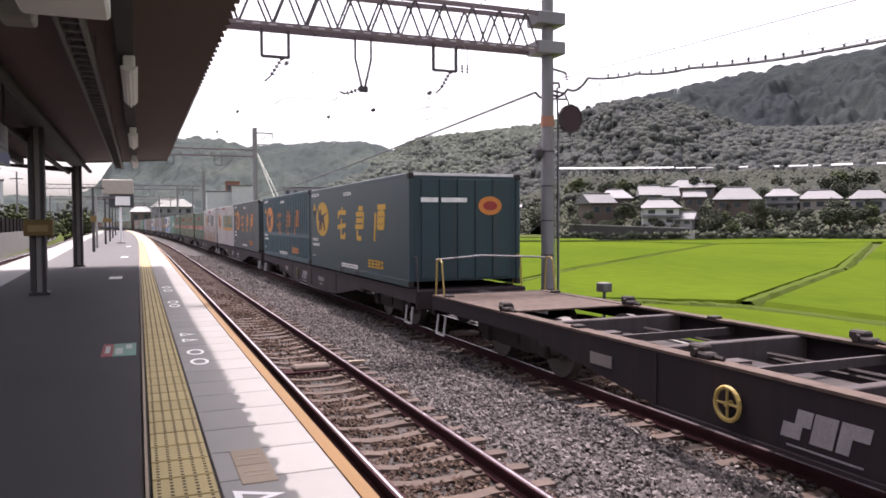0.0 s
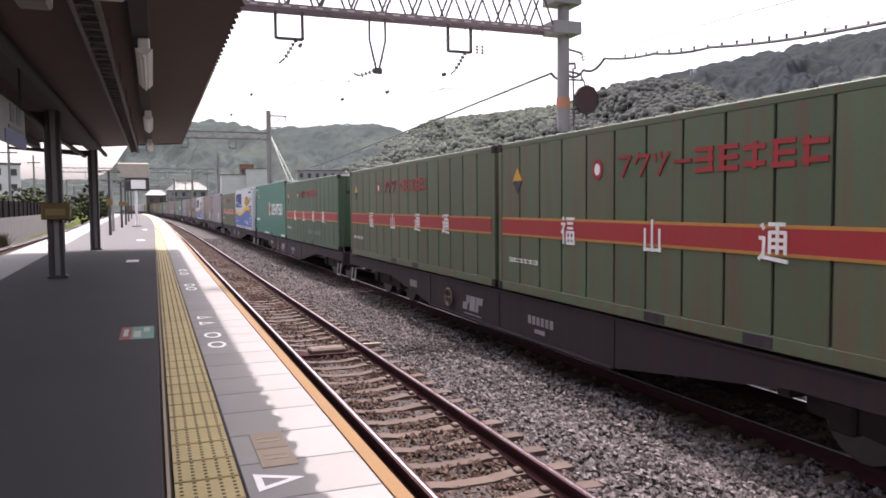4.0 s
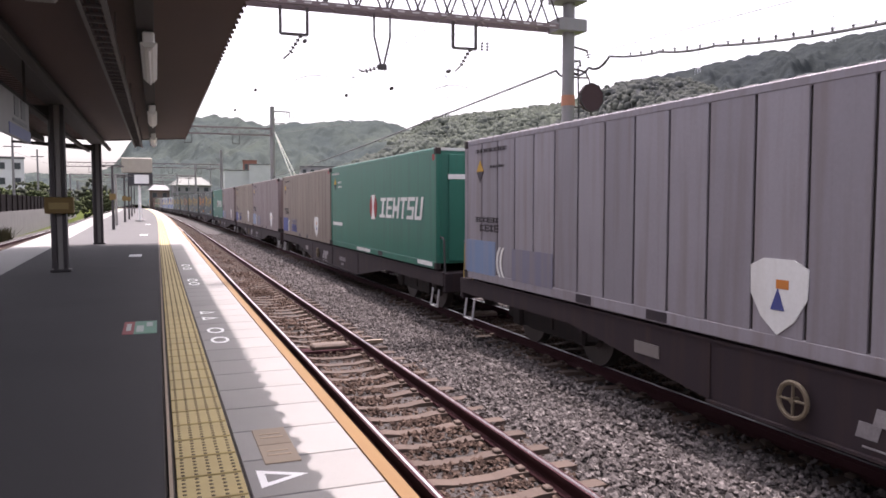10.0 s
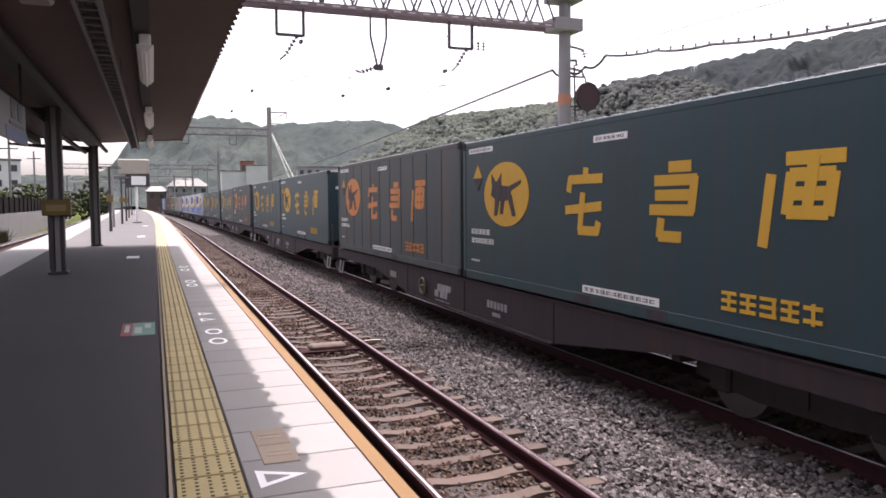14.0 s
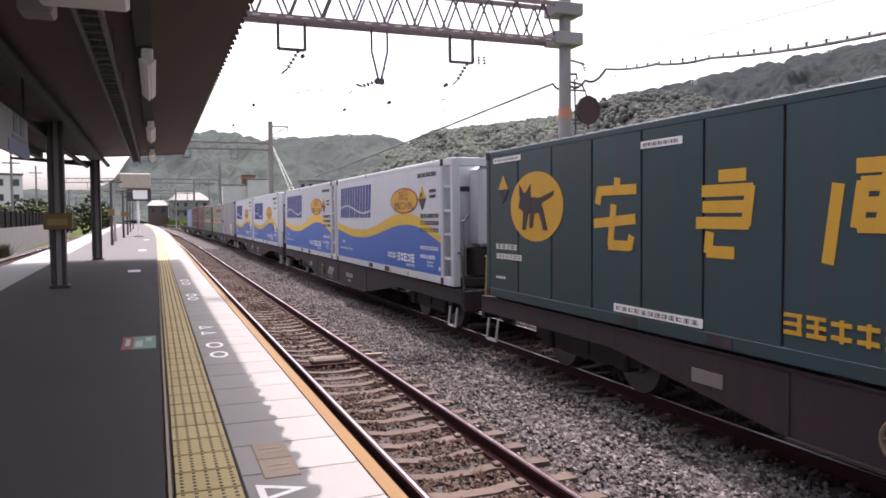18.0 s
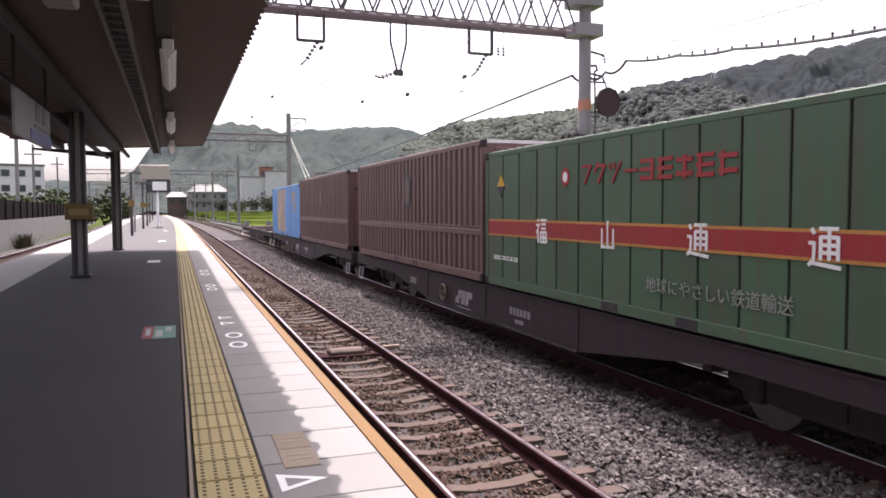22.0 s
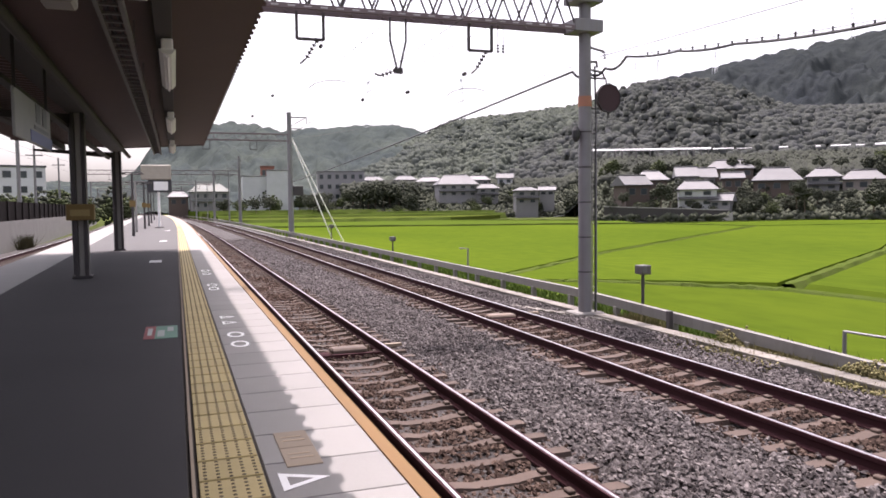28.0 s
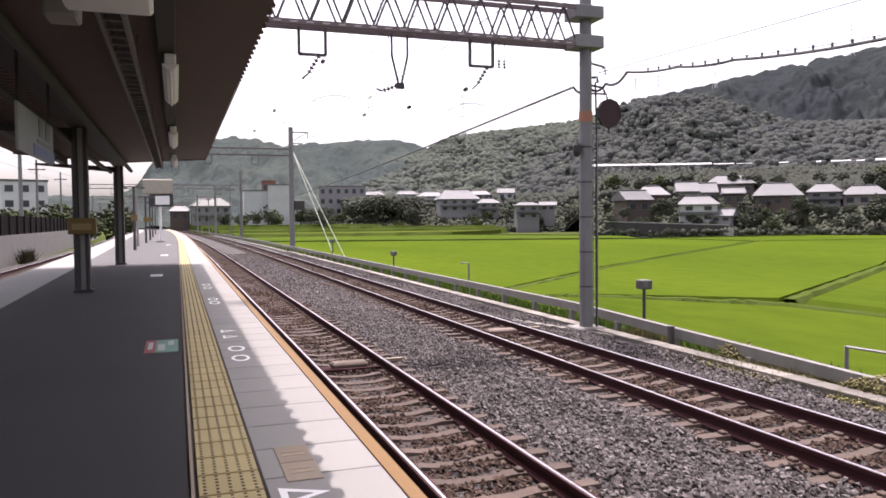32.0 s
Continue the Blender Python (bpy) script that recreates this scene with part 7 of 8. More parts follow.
house(6.47, 290, 2.6, 5.0, 6, 13.9, 0, 4, 2, 0, 3, True, "red-brown block behind the works")
house(11.81, 262, 3.1, 15.8, 9, 10.0, 0, 1, 3, 4, 3, True, "long grey flat-roofed school-like building")

house(-9.8, 150, -1.6, 7, 9, 10.2, 0, 2, 3, 8, 4, True, "pale flat-roofed apartment block behind the fence")
house(-11.6, 165, -1.6, 9, 10, 8.6, 0, 2, 3, 0, 3, True, "pale flat-roofed building behind the fence")
house(-13.6, 120, -1.6, 8, 9, 7.0, 0, 2, 0, -8, 2, True, "low grey flat-roofed building behind the fence")
house(-6.4, 260, -1.6, 9, 9, 6.5, 0, 2, 3, 6, 2, True, "small white flat-roofed block behind the line")

# retaining walls and the sunken lane in front of the houses
terrace = thing("terrace_wall", "grey stone terrace wall below the houses", "wall", kind="structure")
TERRACE_STONE = mat("terrace_stone", (0.050, 0.046, 0.045), 0.95, scale=0.6, fine=6, bump=0.5, depth=0.05)
COPING = mat("pale_coping", (0.30, 0.29, 0.28), 0.9, scale=1.5)
for az0, az1, dist, z0, za, zb in ((31.6, 40.3, 141, -2.1, 0.72, -0.10), (42.6, 52.0, 146, -2.1, -0.25, -0.45)):
    (xa, ya), (xb, yb) = at_angle(az0, dist), at_angle(az1, dist)
    d = Vector((xb - xa, yb - ya, 0)).normalized()
    q = Vector((-d.y, d.x, 0)) * 0.6
    faces = [(0, 1, 2, 3), (7, 6, 5, 4), (0, 4, 5, 1), (3, 2, 6, 7), (0, 3, 7, 4), (1, 5, 6, 2)]
    v = [(xa, ya, z0), (xb, yb, z0), (xb, yb, zb), (xa, ya, za)]
    part("wall_run", Shape().add(v + [(x + q.x, y + q.y, z) for x, y, z in v], faces), TERRACE_STONE, terrace)
    v = [(xa - q.x * 0.1, ya - q.y * 0.1, za + 0.004), (xb - q.x * 0.1, yb - q.y * 0.1, zb + 0.004), (xb - q.x * 0.1, yb - q.y * 0.1, zb + 0.17), (xa - q.x * 0.1, ya - q.y * 0.1, za + 0.17)]
    part("coping", Shape().add(v + [(x + q.x, y + q.y, z) for x, y, z in v], faces), COPING, terrace, "pale coping on the wall")
(xa, ya), (xb, yb) = at_angle(39.9, 139.6), at_angle(40.6, 139.6)
ramp = thing("ramp", "pale concrete ramp down to the fields", "ramp", kind="structure")
part("slab", Shape().add([(xa, ya, -2.0), (xb, yb, -2.0), (xb, yb, -0.35), (xa, ya, -1.35), (xa * 1.02, ya * 1.02, -2.0), (xb * 1.02, yb * 1.02, -2.0), (xb * 1.02, yb * 1.02, -0.35), (xa * 1.02, ya * 1.02, -1.35)],
                         [(0, 1, 2, 3), (7, 6, 5, 4), (0, 4, 5, 1), (3, 2, 6, 7), (0, 3, 7, 4), (1, 5, 6, 2)]), COPING, ramp)

# ---- the slope, the hills ----
FOREST_BED = mat("forest_floor", (0.0385, 0.0434, 0.0371), 0.95, other=(0.0462, 0.0518, 0.0420), scale=0.02, fine=0.4, amount=0.9, bump=0.8, depth=1.0)
RIDGES = {
    "front": ([25, 28.7, 31.2, 33.7, 35.2, 38, 40.2, 41.7, 44.2, 49.9, 56, 64], [3.4, 5.3, 7.0, 8.6, 8.8, 8.75, 8.1, 7.3, 6.5, 6.2, 6.8, 6.4], 330, 620),
    "back": ([29, 32.8, 34.8, 36.8, 40.6, 44.2, 47.6, 49.8, 56, 64], [6.0, 8.1, 8.75, 9.1, 9.75, 10.3, 10.75, 11.0, 11.6, 11.2], 640, 1050),
    "middle": ([10, 16, 18.4, 20.3, 22.4, 24.6, 27.1, 30, 32, 36], [2.0, 4.3, 5.35, 6.3, 6.55, 6.75, 7.0, 7.35, 7.8, 7.6], 420, 760),
    "left": ([-30, -22, -14, -8, -4, -2.7, -1.6, -0.3, 2.3, 3.6, 5.6, 7.6, 9.5, 12.6, 15.6, 16.9, 18.4, 22, 26], [1.4, 1.4, 1.6, 1.9, 1.9, 2.5, 4.2, 5.3, 6.05, 6.2, 6.1, 5.6, 5.75, 6.0, 6.1, 5.9, 5.5, 4.6, 3.8], 480, 1000),
}
HAZED_FOREST, HAZED_CROWNS = {}, {}
# Distance haze is mixed into each hill's grey-blue foliage colours.
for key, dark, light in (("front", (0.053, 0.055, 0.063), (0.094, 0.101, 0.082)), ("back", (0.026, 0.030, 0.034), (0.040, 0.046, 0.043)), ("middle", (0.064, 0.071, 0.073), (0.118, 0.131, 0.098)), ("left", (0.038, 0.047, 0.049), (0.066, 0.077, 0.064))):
    HAZED_FOREST[key] = mat("forest_" + key, dark, 1.0, other=light, scale=0.012, fine=0.45, amount=0.9, bump=0.6, depth=1.0, spec=0.0)
    HAZED_CROWNS[key] = island_mat("crowns_" + key, dark, light, patch=0.014, share=0.65)


def crown_mesh(name, centres, sizes, material, seed):
    """Low rounded tree crowns in one mesh: a dome of two uneven rings and a top."""
    r = np.random.RandomState(seed)
    ring = [(1.0, -0.75), (0.92, 0.0), (0.60, 0.40)]
    base = np.array([(q * math.cos(1.0472 * k + 0.5 * j), q * math.sin(1.0472 * k + 0.5 * j), z) for j, (q, z) in enumerate(ring) for k in range(6)] + [(0, 0, 0.56)])
    tri = [t for j in (0, 6) for k in range(6) for t in ((j + k, j + (k + 1) % 6, j + 6 + k), (j + (k + 1) % 6, j + 6 + (k + 1) % 6, j + 6 + k))]
    tri = np.array(tri + [(12 + k, 12 + (k + 1) % 6, 18) for k in range(6)])
    c, s = np.asarray(centres, float), np.asarray(sizes, float)
    n = len(c)
    v = base[None] * r.uniform(0.88, 1.12, (n, 19, 1)) * s[:, None, None]
    v[..., 2] *= r.uniform(0.8, 1.35, (n, 1))
    a = r.uniform(0, 6.28, n)
    ca, sa = np.cos(a)[:, None], np.sin(a)[:, None]
    v = np.stack([v[..., 0] * ca - v[..., 1] * sa, v[..., 0] * sa + v[..., 1] * ca, v[..., 2]], -1) + c[:, None]
    me = raw_mesh(name, v.reshape(-1, 3), (tri[None] + 19 * np.arange(n)[:, None, None]).reshape(-1, 3), material)
    me.shade_smooth()
    return me


def hill(key, seed, cell, amp, count=0, n=260, m=210):
    """A wooded hill: soft rounded crowns, one beside the other, over the slope."""
    az, el, near, far = RIDGES[key]
    a0, a1 = az[0], az[-1]
    off = Vector((seed * 3.1, 0, 0))
    v = []
    for i in range(n + 1):
        a = a0 + (a1 - a0) * i / n
        top = math.tan(radians(float(np.interp(a, az, el)))) * far + 1.27 - amp * 0.6
        for j in range(m + 1):
            q = j / m
            x, y = at_angle(a, near + (far - near) * q)
            rise = q ** 0.85 + noise.fractal(Vector((a * 0.35, q * 3.2, 0)) + off, 0.9, 2.0, 4) * 0.64 * (1 - q) * q
            ds, ps = noise.voronoi(Vector((x / cell, y / cell, seed)))
            crown = amp * (1 - 1.5 * ds[0] ** 2) * (1 + 0.6 * noise.noise(ps[0] * 3.7)) + 0.30 * amp * noise.noise(Vector((x / 3.4, y / 3.4, seed)))
            v.append((x, y, -2.0 + (top + 2.0) * max(0.0, rise) + crown))
        v.append((*at_angle(a, far + 160), -5.0))
    k = m + 2
    f = [(i * k + j, (i + 1) * k + j, (i + 1) * k + j + 1, i * k + j + 1) for i in range(n) for j in range(k - 1)]
    me = raw_mesh("hill", v, f, HAZED_FOREST[key])
    me.shade_smooth()
    if count:
        rnd = np.random.RandomState(seed)
        pick = rnd.randint(0, len(v), count)
        pick = pick[pick % k < m + 1]
        size = cell * 0.34 * rnd.uniform(0.5, 1.3, len(pick))
        pts = np.asarray(v)[pick] + np.column_stack([rnd.normal(0, cell * 0.35, (len(pick), 2)), -0.12 * size])
        tagged(new("tree_crowns", crown_mesh("tree_crowns", pts, size, HAZED_CROWNS[key], seed)), "rounded tree crowns covering the hillside", "woods", kind="stuff")
    return tagged(new("hill", me), "wooded hillside in haze-tinted colours behind the valley", "hill", "wooded hills", "structure")


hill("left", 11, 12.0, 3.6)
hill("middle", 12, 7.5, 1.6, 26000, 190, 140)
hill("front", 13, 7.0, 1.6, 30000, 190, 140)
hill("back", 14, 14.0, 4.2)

# wooded slope behind the houses, with the motorway wall along it
def bank_z(a, d):
    """The height of the overgrown slope at a heading and a distance."""
    right = float(np.interp(d, (139, 180, 250, 318, 350), (-2.2, 6.0, 10.5, 18.0, 20.0)))
    left = float(np.interp(d, (203, 250, 300, 430), (-2.2, 6.8, 9.0, 13.0)))
    q = min(1.0, max(0.0, (a - 28.5) / 3.0))
    return left + (right - left) * q


r = random.Random(5)
c, s = [], []
for k in range(26000):
    a = r.uniform(12, 60)
    d = (178 + 165 * r.random()) if a > 30 else (240 + 180 * r.random())
    sz = r.uniform(0.6, 1.7)
    c.append((*at_angle(a, d), bank_z(a, d) + sz * 0.2 + r.uniform(0, 1.2)))
    s.append(sz)
# these leaf colours are raised too, in place of haze on the slope
tagged(new("slope_woods", leaf_mesh("slope_woods", c, s, island_mat("hazed_slope_leaves", (0.034, 0.036, 0.034), (0.062, 0.067, 0.052), patch=0.05, share=0.5), 21)), "dense shrubs and trees on the slope above the houses", "woods", kind="stuff")
bank = Shape()
v = []
for i in range(49):
    a = 12 + 50 * i / 48
    for j in range(13):
        d = (139 + 215 * j / 12) if a > 30 else (203 + 230 * j / 12)
        v.append((*at_angle(a, d), bank_z(a, d)))
bank.add(v, [(i * 13 + j, i * 13 + 13 + j, i * 13 + 14 + j, i * 13 + 1 + j) for i in range(48) for j in range(12)])
tagged(new("hillside", bank.data("hillside", FOREST_BED)), "overgrown slope behind the houses", "hillside", kind="structure")
road = thing("motorway", "pale concrete motorway wall along the hillside", "motorway", kind="structure")
PALE_PANEL = mat("motorway_wall", (0.40, 0.40, 0.40), 0.8)
MOTORWAY_RUNS = [(30.7 + 1.05 * k, 31.74 + 1.05 * k, 1.25) for k in range(8)] + [(39.2, 40.6, 0.6), (40.75, 41.8, 0.4), (43.5, 44.1, 0.7), (45.8, 46.1, 0.9), (46.7, 47.9, 0.8), (48.2, 48.7, 0.7), (49.3, 50.6, 1.3), (52.0, 54.5, 1.2)]
for a, b, hh in MOTORWAY_RUNS:
    (xa, ya), (xb, yb) = at_angle(a, 318), at_angle(b, 318)
    z = 1.27 + 318 * math.tan(radians(float(np.interp(a, (30, 50), (3.98, 3.70)))))
    # the sloping top is added so the wall catches sun and looks white
    v = [(xa, ya, z - 0.4), (xb, yb, z - 0.4), (xb, yb, z - 0.1), (xa, ya, z - 0.1)]
    part("wall_panel", Shape().add(v + [(x * 1.008, y * 1.008, q if i < 2 else z + 0.55 * hh) for i, (x, y, q) in enumerate(v)], [(0, 1, 2, 3), (7, 6, 5, 4), (0, 4, 5, 1), (3, 2, 6, 7), (0, 3, 7, 4), (1, 5, 6, 2)]), PALE_PANEL, road, "pale wall panel with a slope added to catch the sun")
for k in range(17):
    x, y = at_angle(30.9 + 0.5 * k, 318.5)
    z = bank_z(30.9 + 0.5 * k, 318.5)
    part("pier", Shape().box(x - 0.3, x + 0.3, y - 0.3, y + 0.3, z - 1.0, 22.9), CONCRETE, road, "concrete pier")

# trees among houses, behind the fence, at the field's edge
r = random.Random(9)
for a, z, h, wd in ((35.66, 0.6, 4.4, 0.45), (36.3, 0.8, 4.0, 0.45), (32.17, -1.2, 3.2, 0.5), (41.44, -1.5, 3.4, 0.5), (42.1, -1.0, 3.2, 0.5), (47.94, -1.9, 3.4, 0.5), (49.31, -1.0, 5.2, 0.45), (50.3, -1.2, 4.6, 0.5), (44.68, 1.6, 3.4, 0.5), (45.2, 0.2, 3.4, 0.6), (33.0, 0.4, 3.0, 0.5)):
    tree(*at_angle(a, 142), z, h, int(a * 17), True, wd)
for k in range(70):
    a = r.uniform(30.5, 52)
    d = r.choice((152, 154, 162, 172, 180, 188, 196))
    tree(*at_angle(a, d + r.uniform(-4, 4)), bank_z(a, d), r.uniform(2.6, 4.2) + (1.5 if d > 170 else 0), 100 + k, r.random() < 0.8)
for k in range(34):
    a = r.uniform(2, 29.5)
    d = r.uniform(205, 262)
    tree(*at_angle(a, d), -1.4 + (d - 205) * 0.03, r.uniform(3.2, 7.5), 200 + k, r.random() < 0.6, 0.55)
for k in range(60):
    a = r.choice((r.uniform(11, 30), r.uniform(31, 52)))
    d = r.uniform(206, 222) if a < 30 else r.uniform(142, 152)
    tree(*at_angle(a, d), bank_z(a, d) if a > 12 else -1.6, r.uniform(2.0, 3.6), 500 + k, r.random() < 0.7, 0.7)
for a, d, h in ((12.7, 215, 6.5), (13.3, 217, 7.4), (13.9, 215, 7.7), (14.4, 216, 8.0), (15.0, 217, 8.2), (15.5, 218, 8.2), (16.2, 216, 7.9), (16.8, 218, 7.5), (17.3, 217, 7.0), (5.6, 205, 4.5), (6.6, 203, 4.0), (9.6, 214, 5.0), (10.4, 213, 5.4)):
    tree(*at_angle(a, d), 0.2, h, int(a * 31), True, 0.7)
for k in range(14):
    a = -11.5 + 0.42 * k + 0.2 * r.random()
    tree(*at_angle(a, 100 + 3 * r.random()), -1.6, r.uniform(3.6, 5.0), 400 + k, r.random() < 0.4, 0.6)
for k in range(15):
    a = -3.5 - 13 * r.random()
    d = r.uniform(95, 240)
    tree(*at_angle(a, d), -1.6, r.uniform(3, 6), 300 + k, r.random() < 0.4, 0.5)
c, s = [], []
for k in range(14000):
    a = r.uniform(8, 60)
    d = 140 + 46 * r.random() ** 1.4 if a > 30 else 204 + 46 * r.random() ** 1.3
    sz = r.uniform(0.25, 0.8)
    c.append((*at_angle(a, d), (bank_z(a, d) if a > 12 else -1.9) + r.uniform(0, 0.9)))
    s.append(sz)
tagged(new("shrubs", leaf_mesh("shrubs", c, s, LEAF_DARK, 31)), "low shrubs between the houses and along the fields", "shrubs", kind="stuff")


# steel made much paler: the haze over the ridge is in the colour
HAZED_PYLON = mat("hazed_pylon_steel", (0.62, 0.63, 0.65), 0.6)


def pylon(az, dist, z, h):
    x, y = at_angle(az, dist)
    t = thing("pylon", "slim grey lattice power pylon on the ridge", "pylon", "ridge pylons", at=(x, y, z))
    w = h * 0.075
    for a, b in ((-1, -1), (1, -1), (1, 1), (-1, 1)):
        part("leg", Shape().rod((a * w, b * w, 0), (a * w * 0.2, b * w * 0.2, h), 0.28, 0.2, 5), HAZED_PYLON, t)
    br = Shape()
    for k in range(8):
        q0, q1 = w * (1 - 0.1 * k), w * (1 - 0.1 * (k + 1))
        z0, z1 = h * k / 8, h * (k + 1) / 8
        br.rod((-q0, -q0, z0), (q1, -q1, z1), 0.13, n=4).rod((q0, -q0, z0), (-q1, -q1, z1), 0.13, n=4)
    part("bracing", br, HAZED_PYLON, t)
    for q in (0.68, 0.82, 0.95):
        part("cross_arm", Shape().rod((-h * 0.12, 0, h * q), (h * 0.12, 0, h * q), 0.22, n=5), HAZED_PYLON, t)
    return t


for az, d, el0, el1 in ((14.05, 960, 5.9, 9.4), (21.0, 740, 6.2, 9.5), (33.8, 900, 7.6, 10.2), (35.4, 1000, 8.2, 10.3), (39.3, 1010, 9.0, 10.8), (47.8, 1040, 10.3, 12.6)):
    z0 = 1.27 + d * math.tan(radians(el0))
    pylon(az, d, z0, d * math.tan(radians(el1)) + 1.27 - z0)

# ---- small pieces of platform and track ----
dotted = Shape()
dotted.box(-0.147, 0.147, -0.139, 0.139, -0.018, 0.001, 0.003)
dotted = dotted.data("dotted_tile", YELLOW_TILE)
n_flat = len(dotted.polygons)
dots = Shape()
dots.v, dots.f = [tuple(q.co) for q in dotted.vertices], [tuple(p.vertices) for p in dotted.polygons]
for i in range(5):
    for j in range(6):
        x, y = -0.118 + 0.059 * i, -0.1175 + 0.047 * j
        dots.add([(x - 0.009, y - 0.011, 0.001), (x + 0.009, y - 0.011, 0.001), (x + 0.009, y + 0.011, 0.001), (x - 0.009, y + 0.011, 0.001), (x, y, 0.006)], [(0, 1, 4), (1, 2, 4), (2, 3, 4), (3, 0, 4)])
dotted = dots.data("dotted_tile", YELLOW_TILE)
dotted.materials.append(mat("grimy_dot", (0.10, 0.078, 0.042), 0.9))
for k, p in enumerate(dotted.polygons):
    p.material_index = 1 if k >= n_flat else 0
slab = Shape().box(-0.297, 0.297, -0.245, 0.245, -0.019, 0.0, 0.003).data("edge_slab", SLAB)
for k in range(215):
    y = -3.3525 + 0.2965 * k
    part("tactile_tile", dotted, None, platform).matrix_basis = pose(0.212 + bend(y), y, 0.0, 0, 0, swing(y))
for k in range(246):
    y = -6.0 + 0.5 * k
    part("edge_slab", slab, None, platform).matrix_basis = pose(0.671 + bend(y), y, 0.0, 0, 0, swing(y))
deck("tactile_strip_far", lambda y: 0.06, lambda y: 0.36, -0.02, -0.004, YELLOW_TILE, "", 55)
deck("tactile_strip_behind", lambda y: 0.06, lambda y: 0.36, -0.02, -0.004, YELLOW_TILE, "", -99, -3.5)
deck("edge_slab_behind", lambda y: 0.374, lambda y: EDGE_X - 0.08, -0.02, -0.004, SLAB, "", -99, -6.3)
deck("edge_slab_far", lambda y: 0.39, lambda y: EDGE_X - 0.088, -0.02, -0.004, SLAB, "", 115)

sl = Shape()
prof = [(-1.0, 0.17), (-0.36, 0.17), (-0.2, 0.145), (0.2, 0.145), (0.36, 0.17), (1.0, 0.17)]
v = []
for x, h in prof:
    v += [(x, -0.12, 0.0), (x, -0.078, h), (x, 0.078, h), (x, 0.12, 0.0)]
sl.add(v, [(k * 4 + i, k * 4 + i + 1, k * 4 + 5 + i, k * 4 + 4 + i) for k in range(5) for i in range(3)] + [(0, 1, 2, 3), (23, 22, 21, 20)])
for s_ in (-0.566, 0.566):
    for q in (-0.10, 0.10):
        sl.box(s_ + q - 0.035, s_ + q + 0.035, -0.05, 0.05, 0.165, 0.205, 0.01)
sleeper = sl.data("sleeper", SLEEPER)


def lay_sleepers(parent, x, y0, n):
    for k in range(n):
        y = y0 + 0.505 * k
        part("sleeper", sleeper, None, parent).matrix_basis = pose(x + bend(y), y, RAIL_Z - 0.32, 0, 0, swing(y))


def far_sleepers(parent, x, runs):
    src_v = np.array([tuple(q.co) for q in sleeper.vertices])
    src_f = [tuple(p.vertices) for p in sleeper.polygons]
    vv, ff, k0 = [], [], 0
    for y0, y1 in runs:
        y = y0
        while y < y1:
            vv += (src_v + np.array([x + bend(y), y, RAIL_Z - 0.32])).tolist()
            ff += [tuple(i + k0 for i in p) for p in src_f]
            k0 += len(src_v)
            y += 0.505
    me = bpy.data.meshes.new("far_sleepers")
    me.from_pydata(vv, [], ff)
    me.materials.append(SLEEPER)
    tagged(part("far_sleepers", me, None, parent), kind="stuff")


lay_sleepers(NEAR_TRACK, NEAR_X, 0.40, 145)
lay_sleepers(FAR_TRACK, FAR_X, 0.2, 145)
far_sleepers(NEAR_TRACK, NEAR_X, ((-60, 0.1), (73.63, 230)))
far_sleepers(FAR_TRACK, FAR_X, ((-60, 0.0), (73.4, 230)))
far_sleepers(LEFT_TRACK, LEFT_X, ((10, 160),))


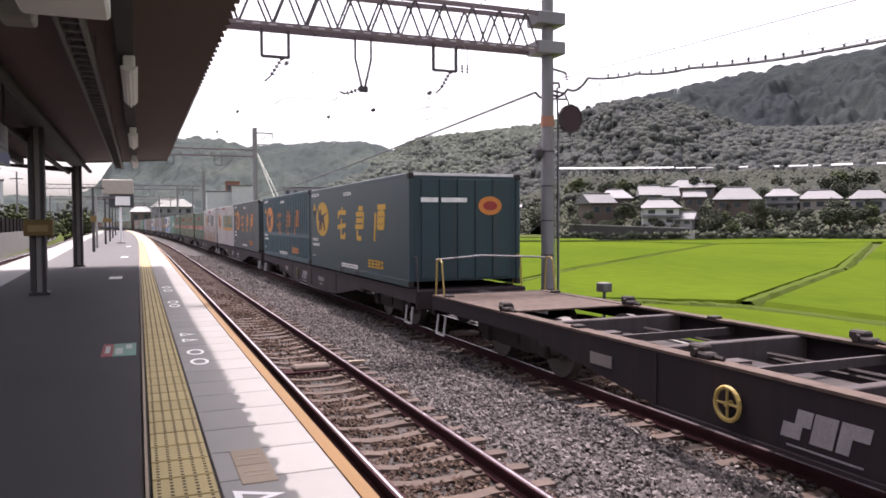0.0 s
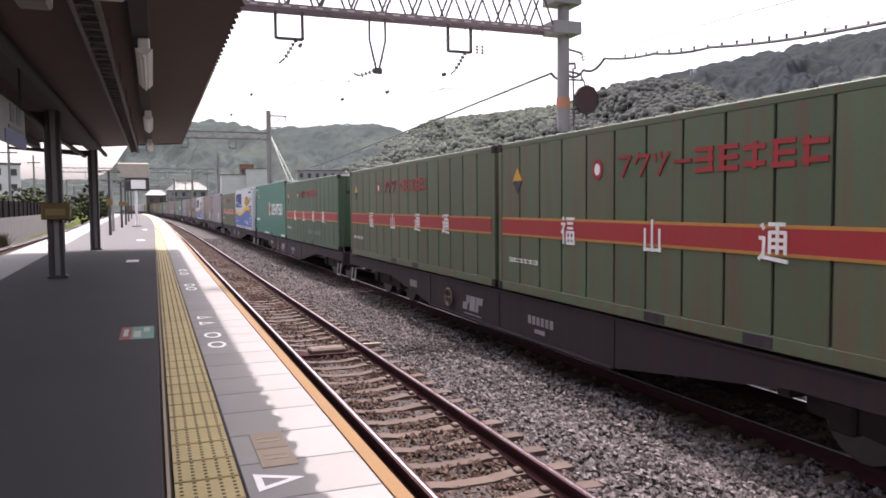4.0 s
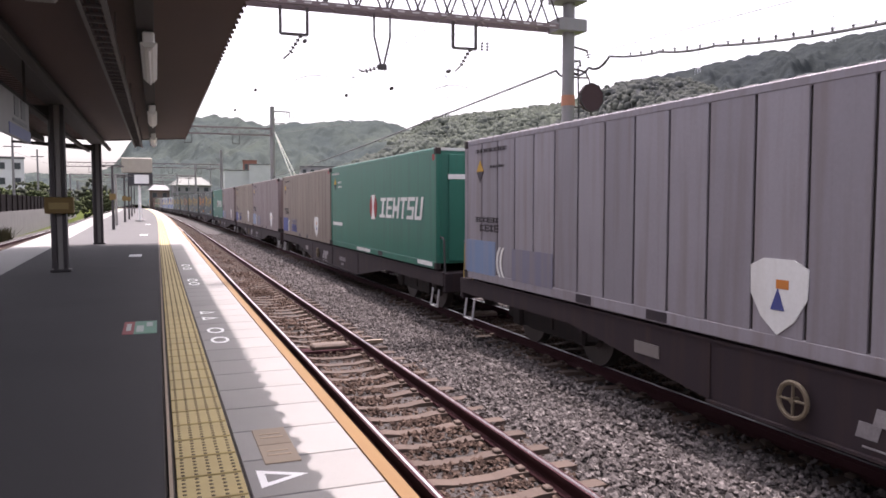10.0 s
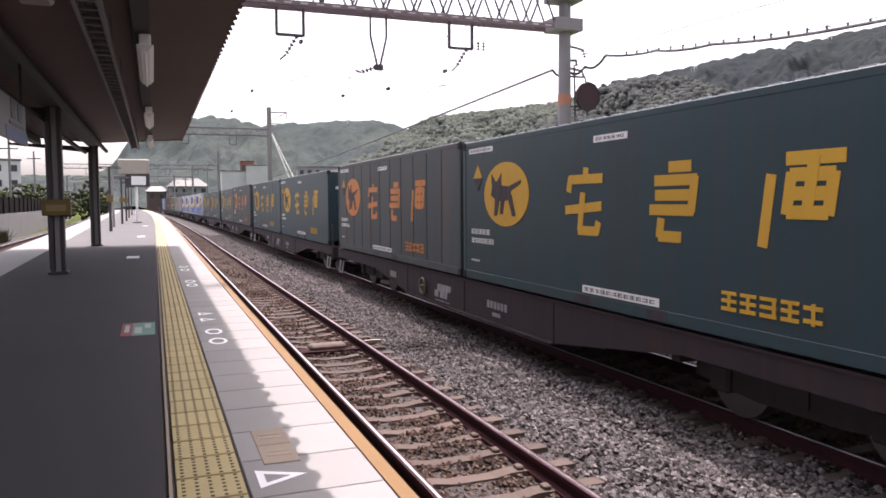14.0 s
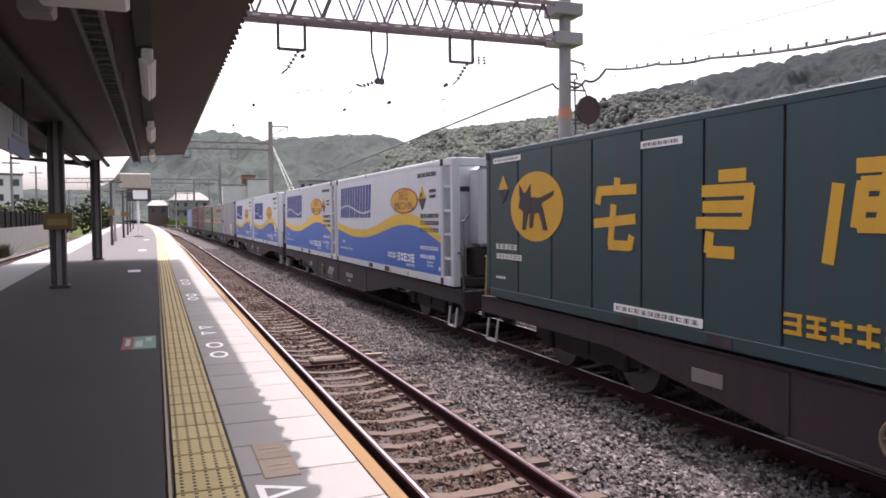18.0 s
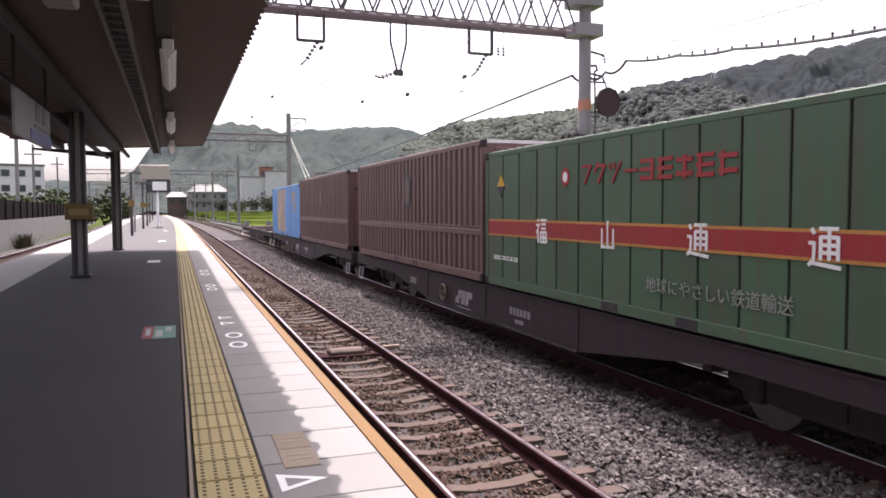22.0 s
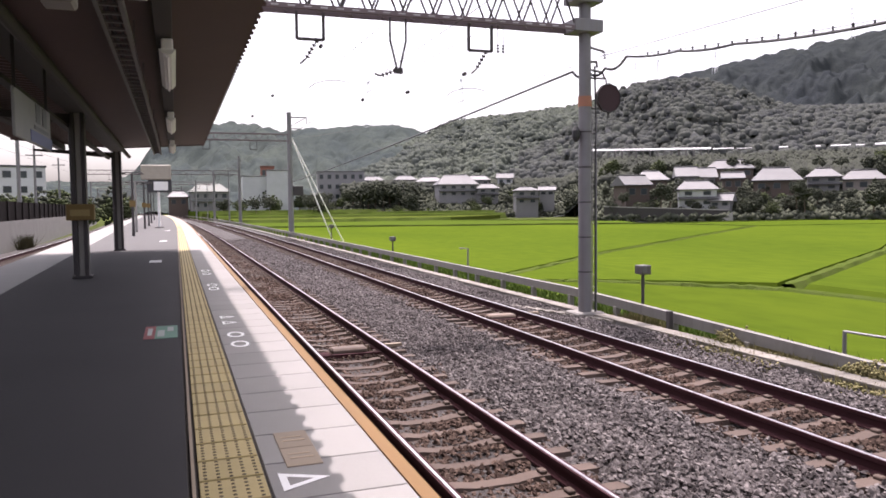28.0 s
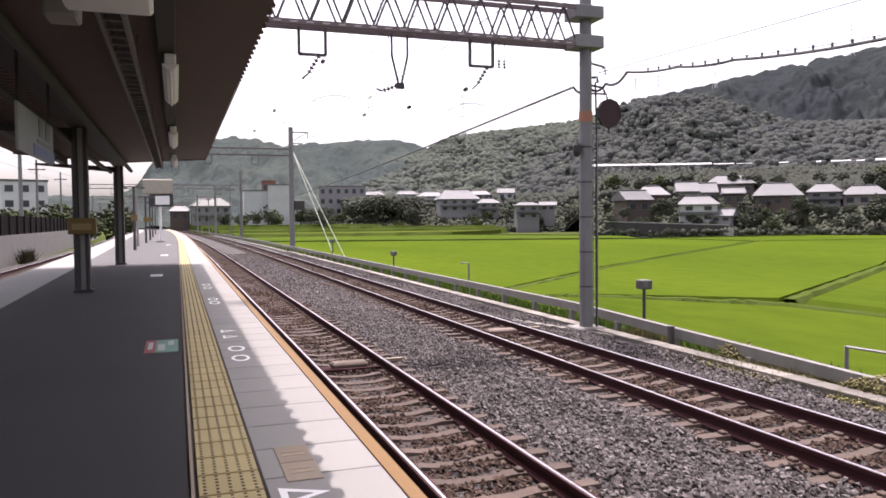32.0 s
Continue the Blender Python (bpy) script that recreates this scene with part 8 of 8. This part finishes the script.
def stones(n, xr, yr, size, seed, label):
    rr = np.random.RandomState(seed)
    x, y = rr.uniform(*xr, n), yr[0] + (yr[1] - yr[0]) * rr.uniform(0, 1, n) ** 1.6
    hump = 0.02 * np.sin(x * 5 + y) + 0.02 * np.sin(y * 2.3 - x * 3)
    z = np.full(n, BED_Z) + hump + rr.uniform(-0.015, 0.03, n)
    near = np.minimum(np.abs(x - NEAR_X), np.abs(x - FAR_X))
    clear = np.ones(n, bool)
    for cx, y0 in ((NEAR_X, 0.4), (FAR_X, 0.2)):
        on = (np.abs(x - cx) < 1.0) & (np.abs((y - y0 + 0.2525) % 0.505 - 0.2525) < 0.084)
        clear &= ~on
        clear &= ~((np.abs(np.abs(x - cx) - 0.566) < 0.08))
    z = np.where(near < 1.0, z + 0.002, z + 0.02)
    x, y, z = x[clear], y[clear], z[clear]
    n = len(x)
    base = np.array([(1, 0, 0), (0, 1, 0), (-1, 0, 0), (0, -1, 0), (0, 0, 0.8), (0, 0, -0.6)], float)
    tri = np.array([(0, 1, 4), (1, 2, 4), (2, 3, 4), (3, 0, 4), (1, 0, 5), (2, 1, 5), (3, 2, 5), (0, 3, 5)])
    s = size * rr.uniform(0.55, 1.25, n)
    v = base[None] * rr.uniform(0.6, 1.35, (n, 6, 1)) * s[:, None, None]
    a, b = rr.uniform(0, 6.28, n)[:, None], rr.uniform(-0.7, 0.7, n)[:, None]
    v = np.stack([v[..., 0] * np.cos(a) - v[..., 1] * np.sin(a), v[..., 0] * np.sin(a) + v[..., 1] * np.cos(a), v[..., 2]], -1)
    v = np.stack([v[..., 0] * np.cos(b) + v[..., 2] * np.sin(b), v[..., 1], -v[..., 0] * np.sin(b) + v[..., 2] * np.cos(b)], -1)
    v += np.stack([x, y, z], 1)[:, None]
    f = (tri[None] + 6 * np.arange(n)[:, None, None]).reshape(-1, 3)
    me = raw_mesh("ballast_stones", v.reshape(-1, 3), f, STONE)
    me.materials.append(RUST_STONE)
    inside = np.minimum(np.abs(x - NEAR_X), np.abs(x - FAR_X)) + 0.12 * np.sin(y * 1.7) + rr.normal(0, 0.12, n) < 0.78
    me.polygons.foreach_set("material_index", np.repeat(inside.astype(np.int32), len(tri)))
    tagged(new("ballast_stones", me), label, "ballast", kind="stuff")


stones(80000, (1.4, 8.3), (2.0, 26.0), 0.032, 41, "loose grey and brown crushed stones between the rails")
stones(16000, (1.4, 8.3), (-6.0, 2.05), 0.036, 43, "loose grey and brown crushed stones beside the platform")
stones(26000, (1.4, 8.3), (20.0, 60.0), 0.042, 42, "loose grey and brown crushed stones along the tracks")


# ---- what moves ----
# small departures from the steady run, second by second
SURGE = (0.06, 0.05, -0.52, 0.0, 0.05, 0.15, 0.25, 0.15, 0.05, -0.36, -0.1, 0.35, 0.33, 0.05, 0.2, 0.15, 0.15, 0.15, 0.25, 0.1, -0.2, 0.75, 0.1, 0.5, 0.0, 0.1, 0.1)


def train_pose(n, t, z):
    """The pose on the outer track of what rides n half-wagons behind the first coupling."""
    y = 10.2 * n + 13.37 - 18.6 * t + 0.02075 * t * t + float(np.interp(t, range(len(SURGE)), SURGE))
    return pose(FAR_X + bend(y), y, z, 0, 0, swing(y))


def motions():
    for n, ob in WAGONS:
        walk(ob, [(t, train_pose(n, t, RAIL_Z)) for t in range(33)])
    for n, ob in CONTAINERS:
        walk(ob, [(t, train_pose(n, t, RAIL_Z + BASE)) for t in range(33)])


motions()
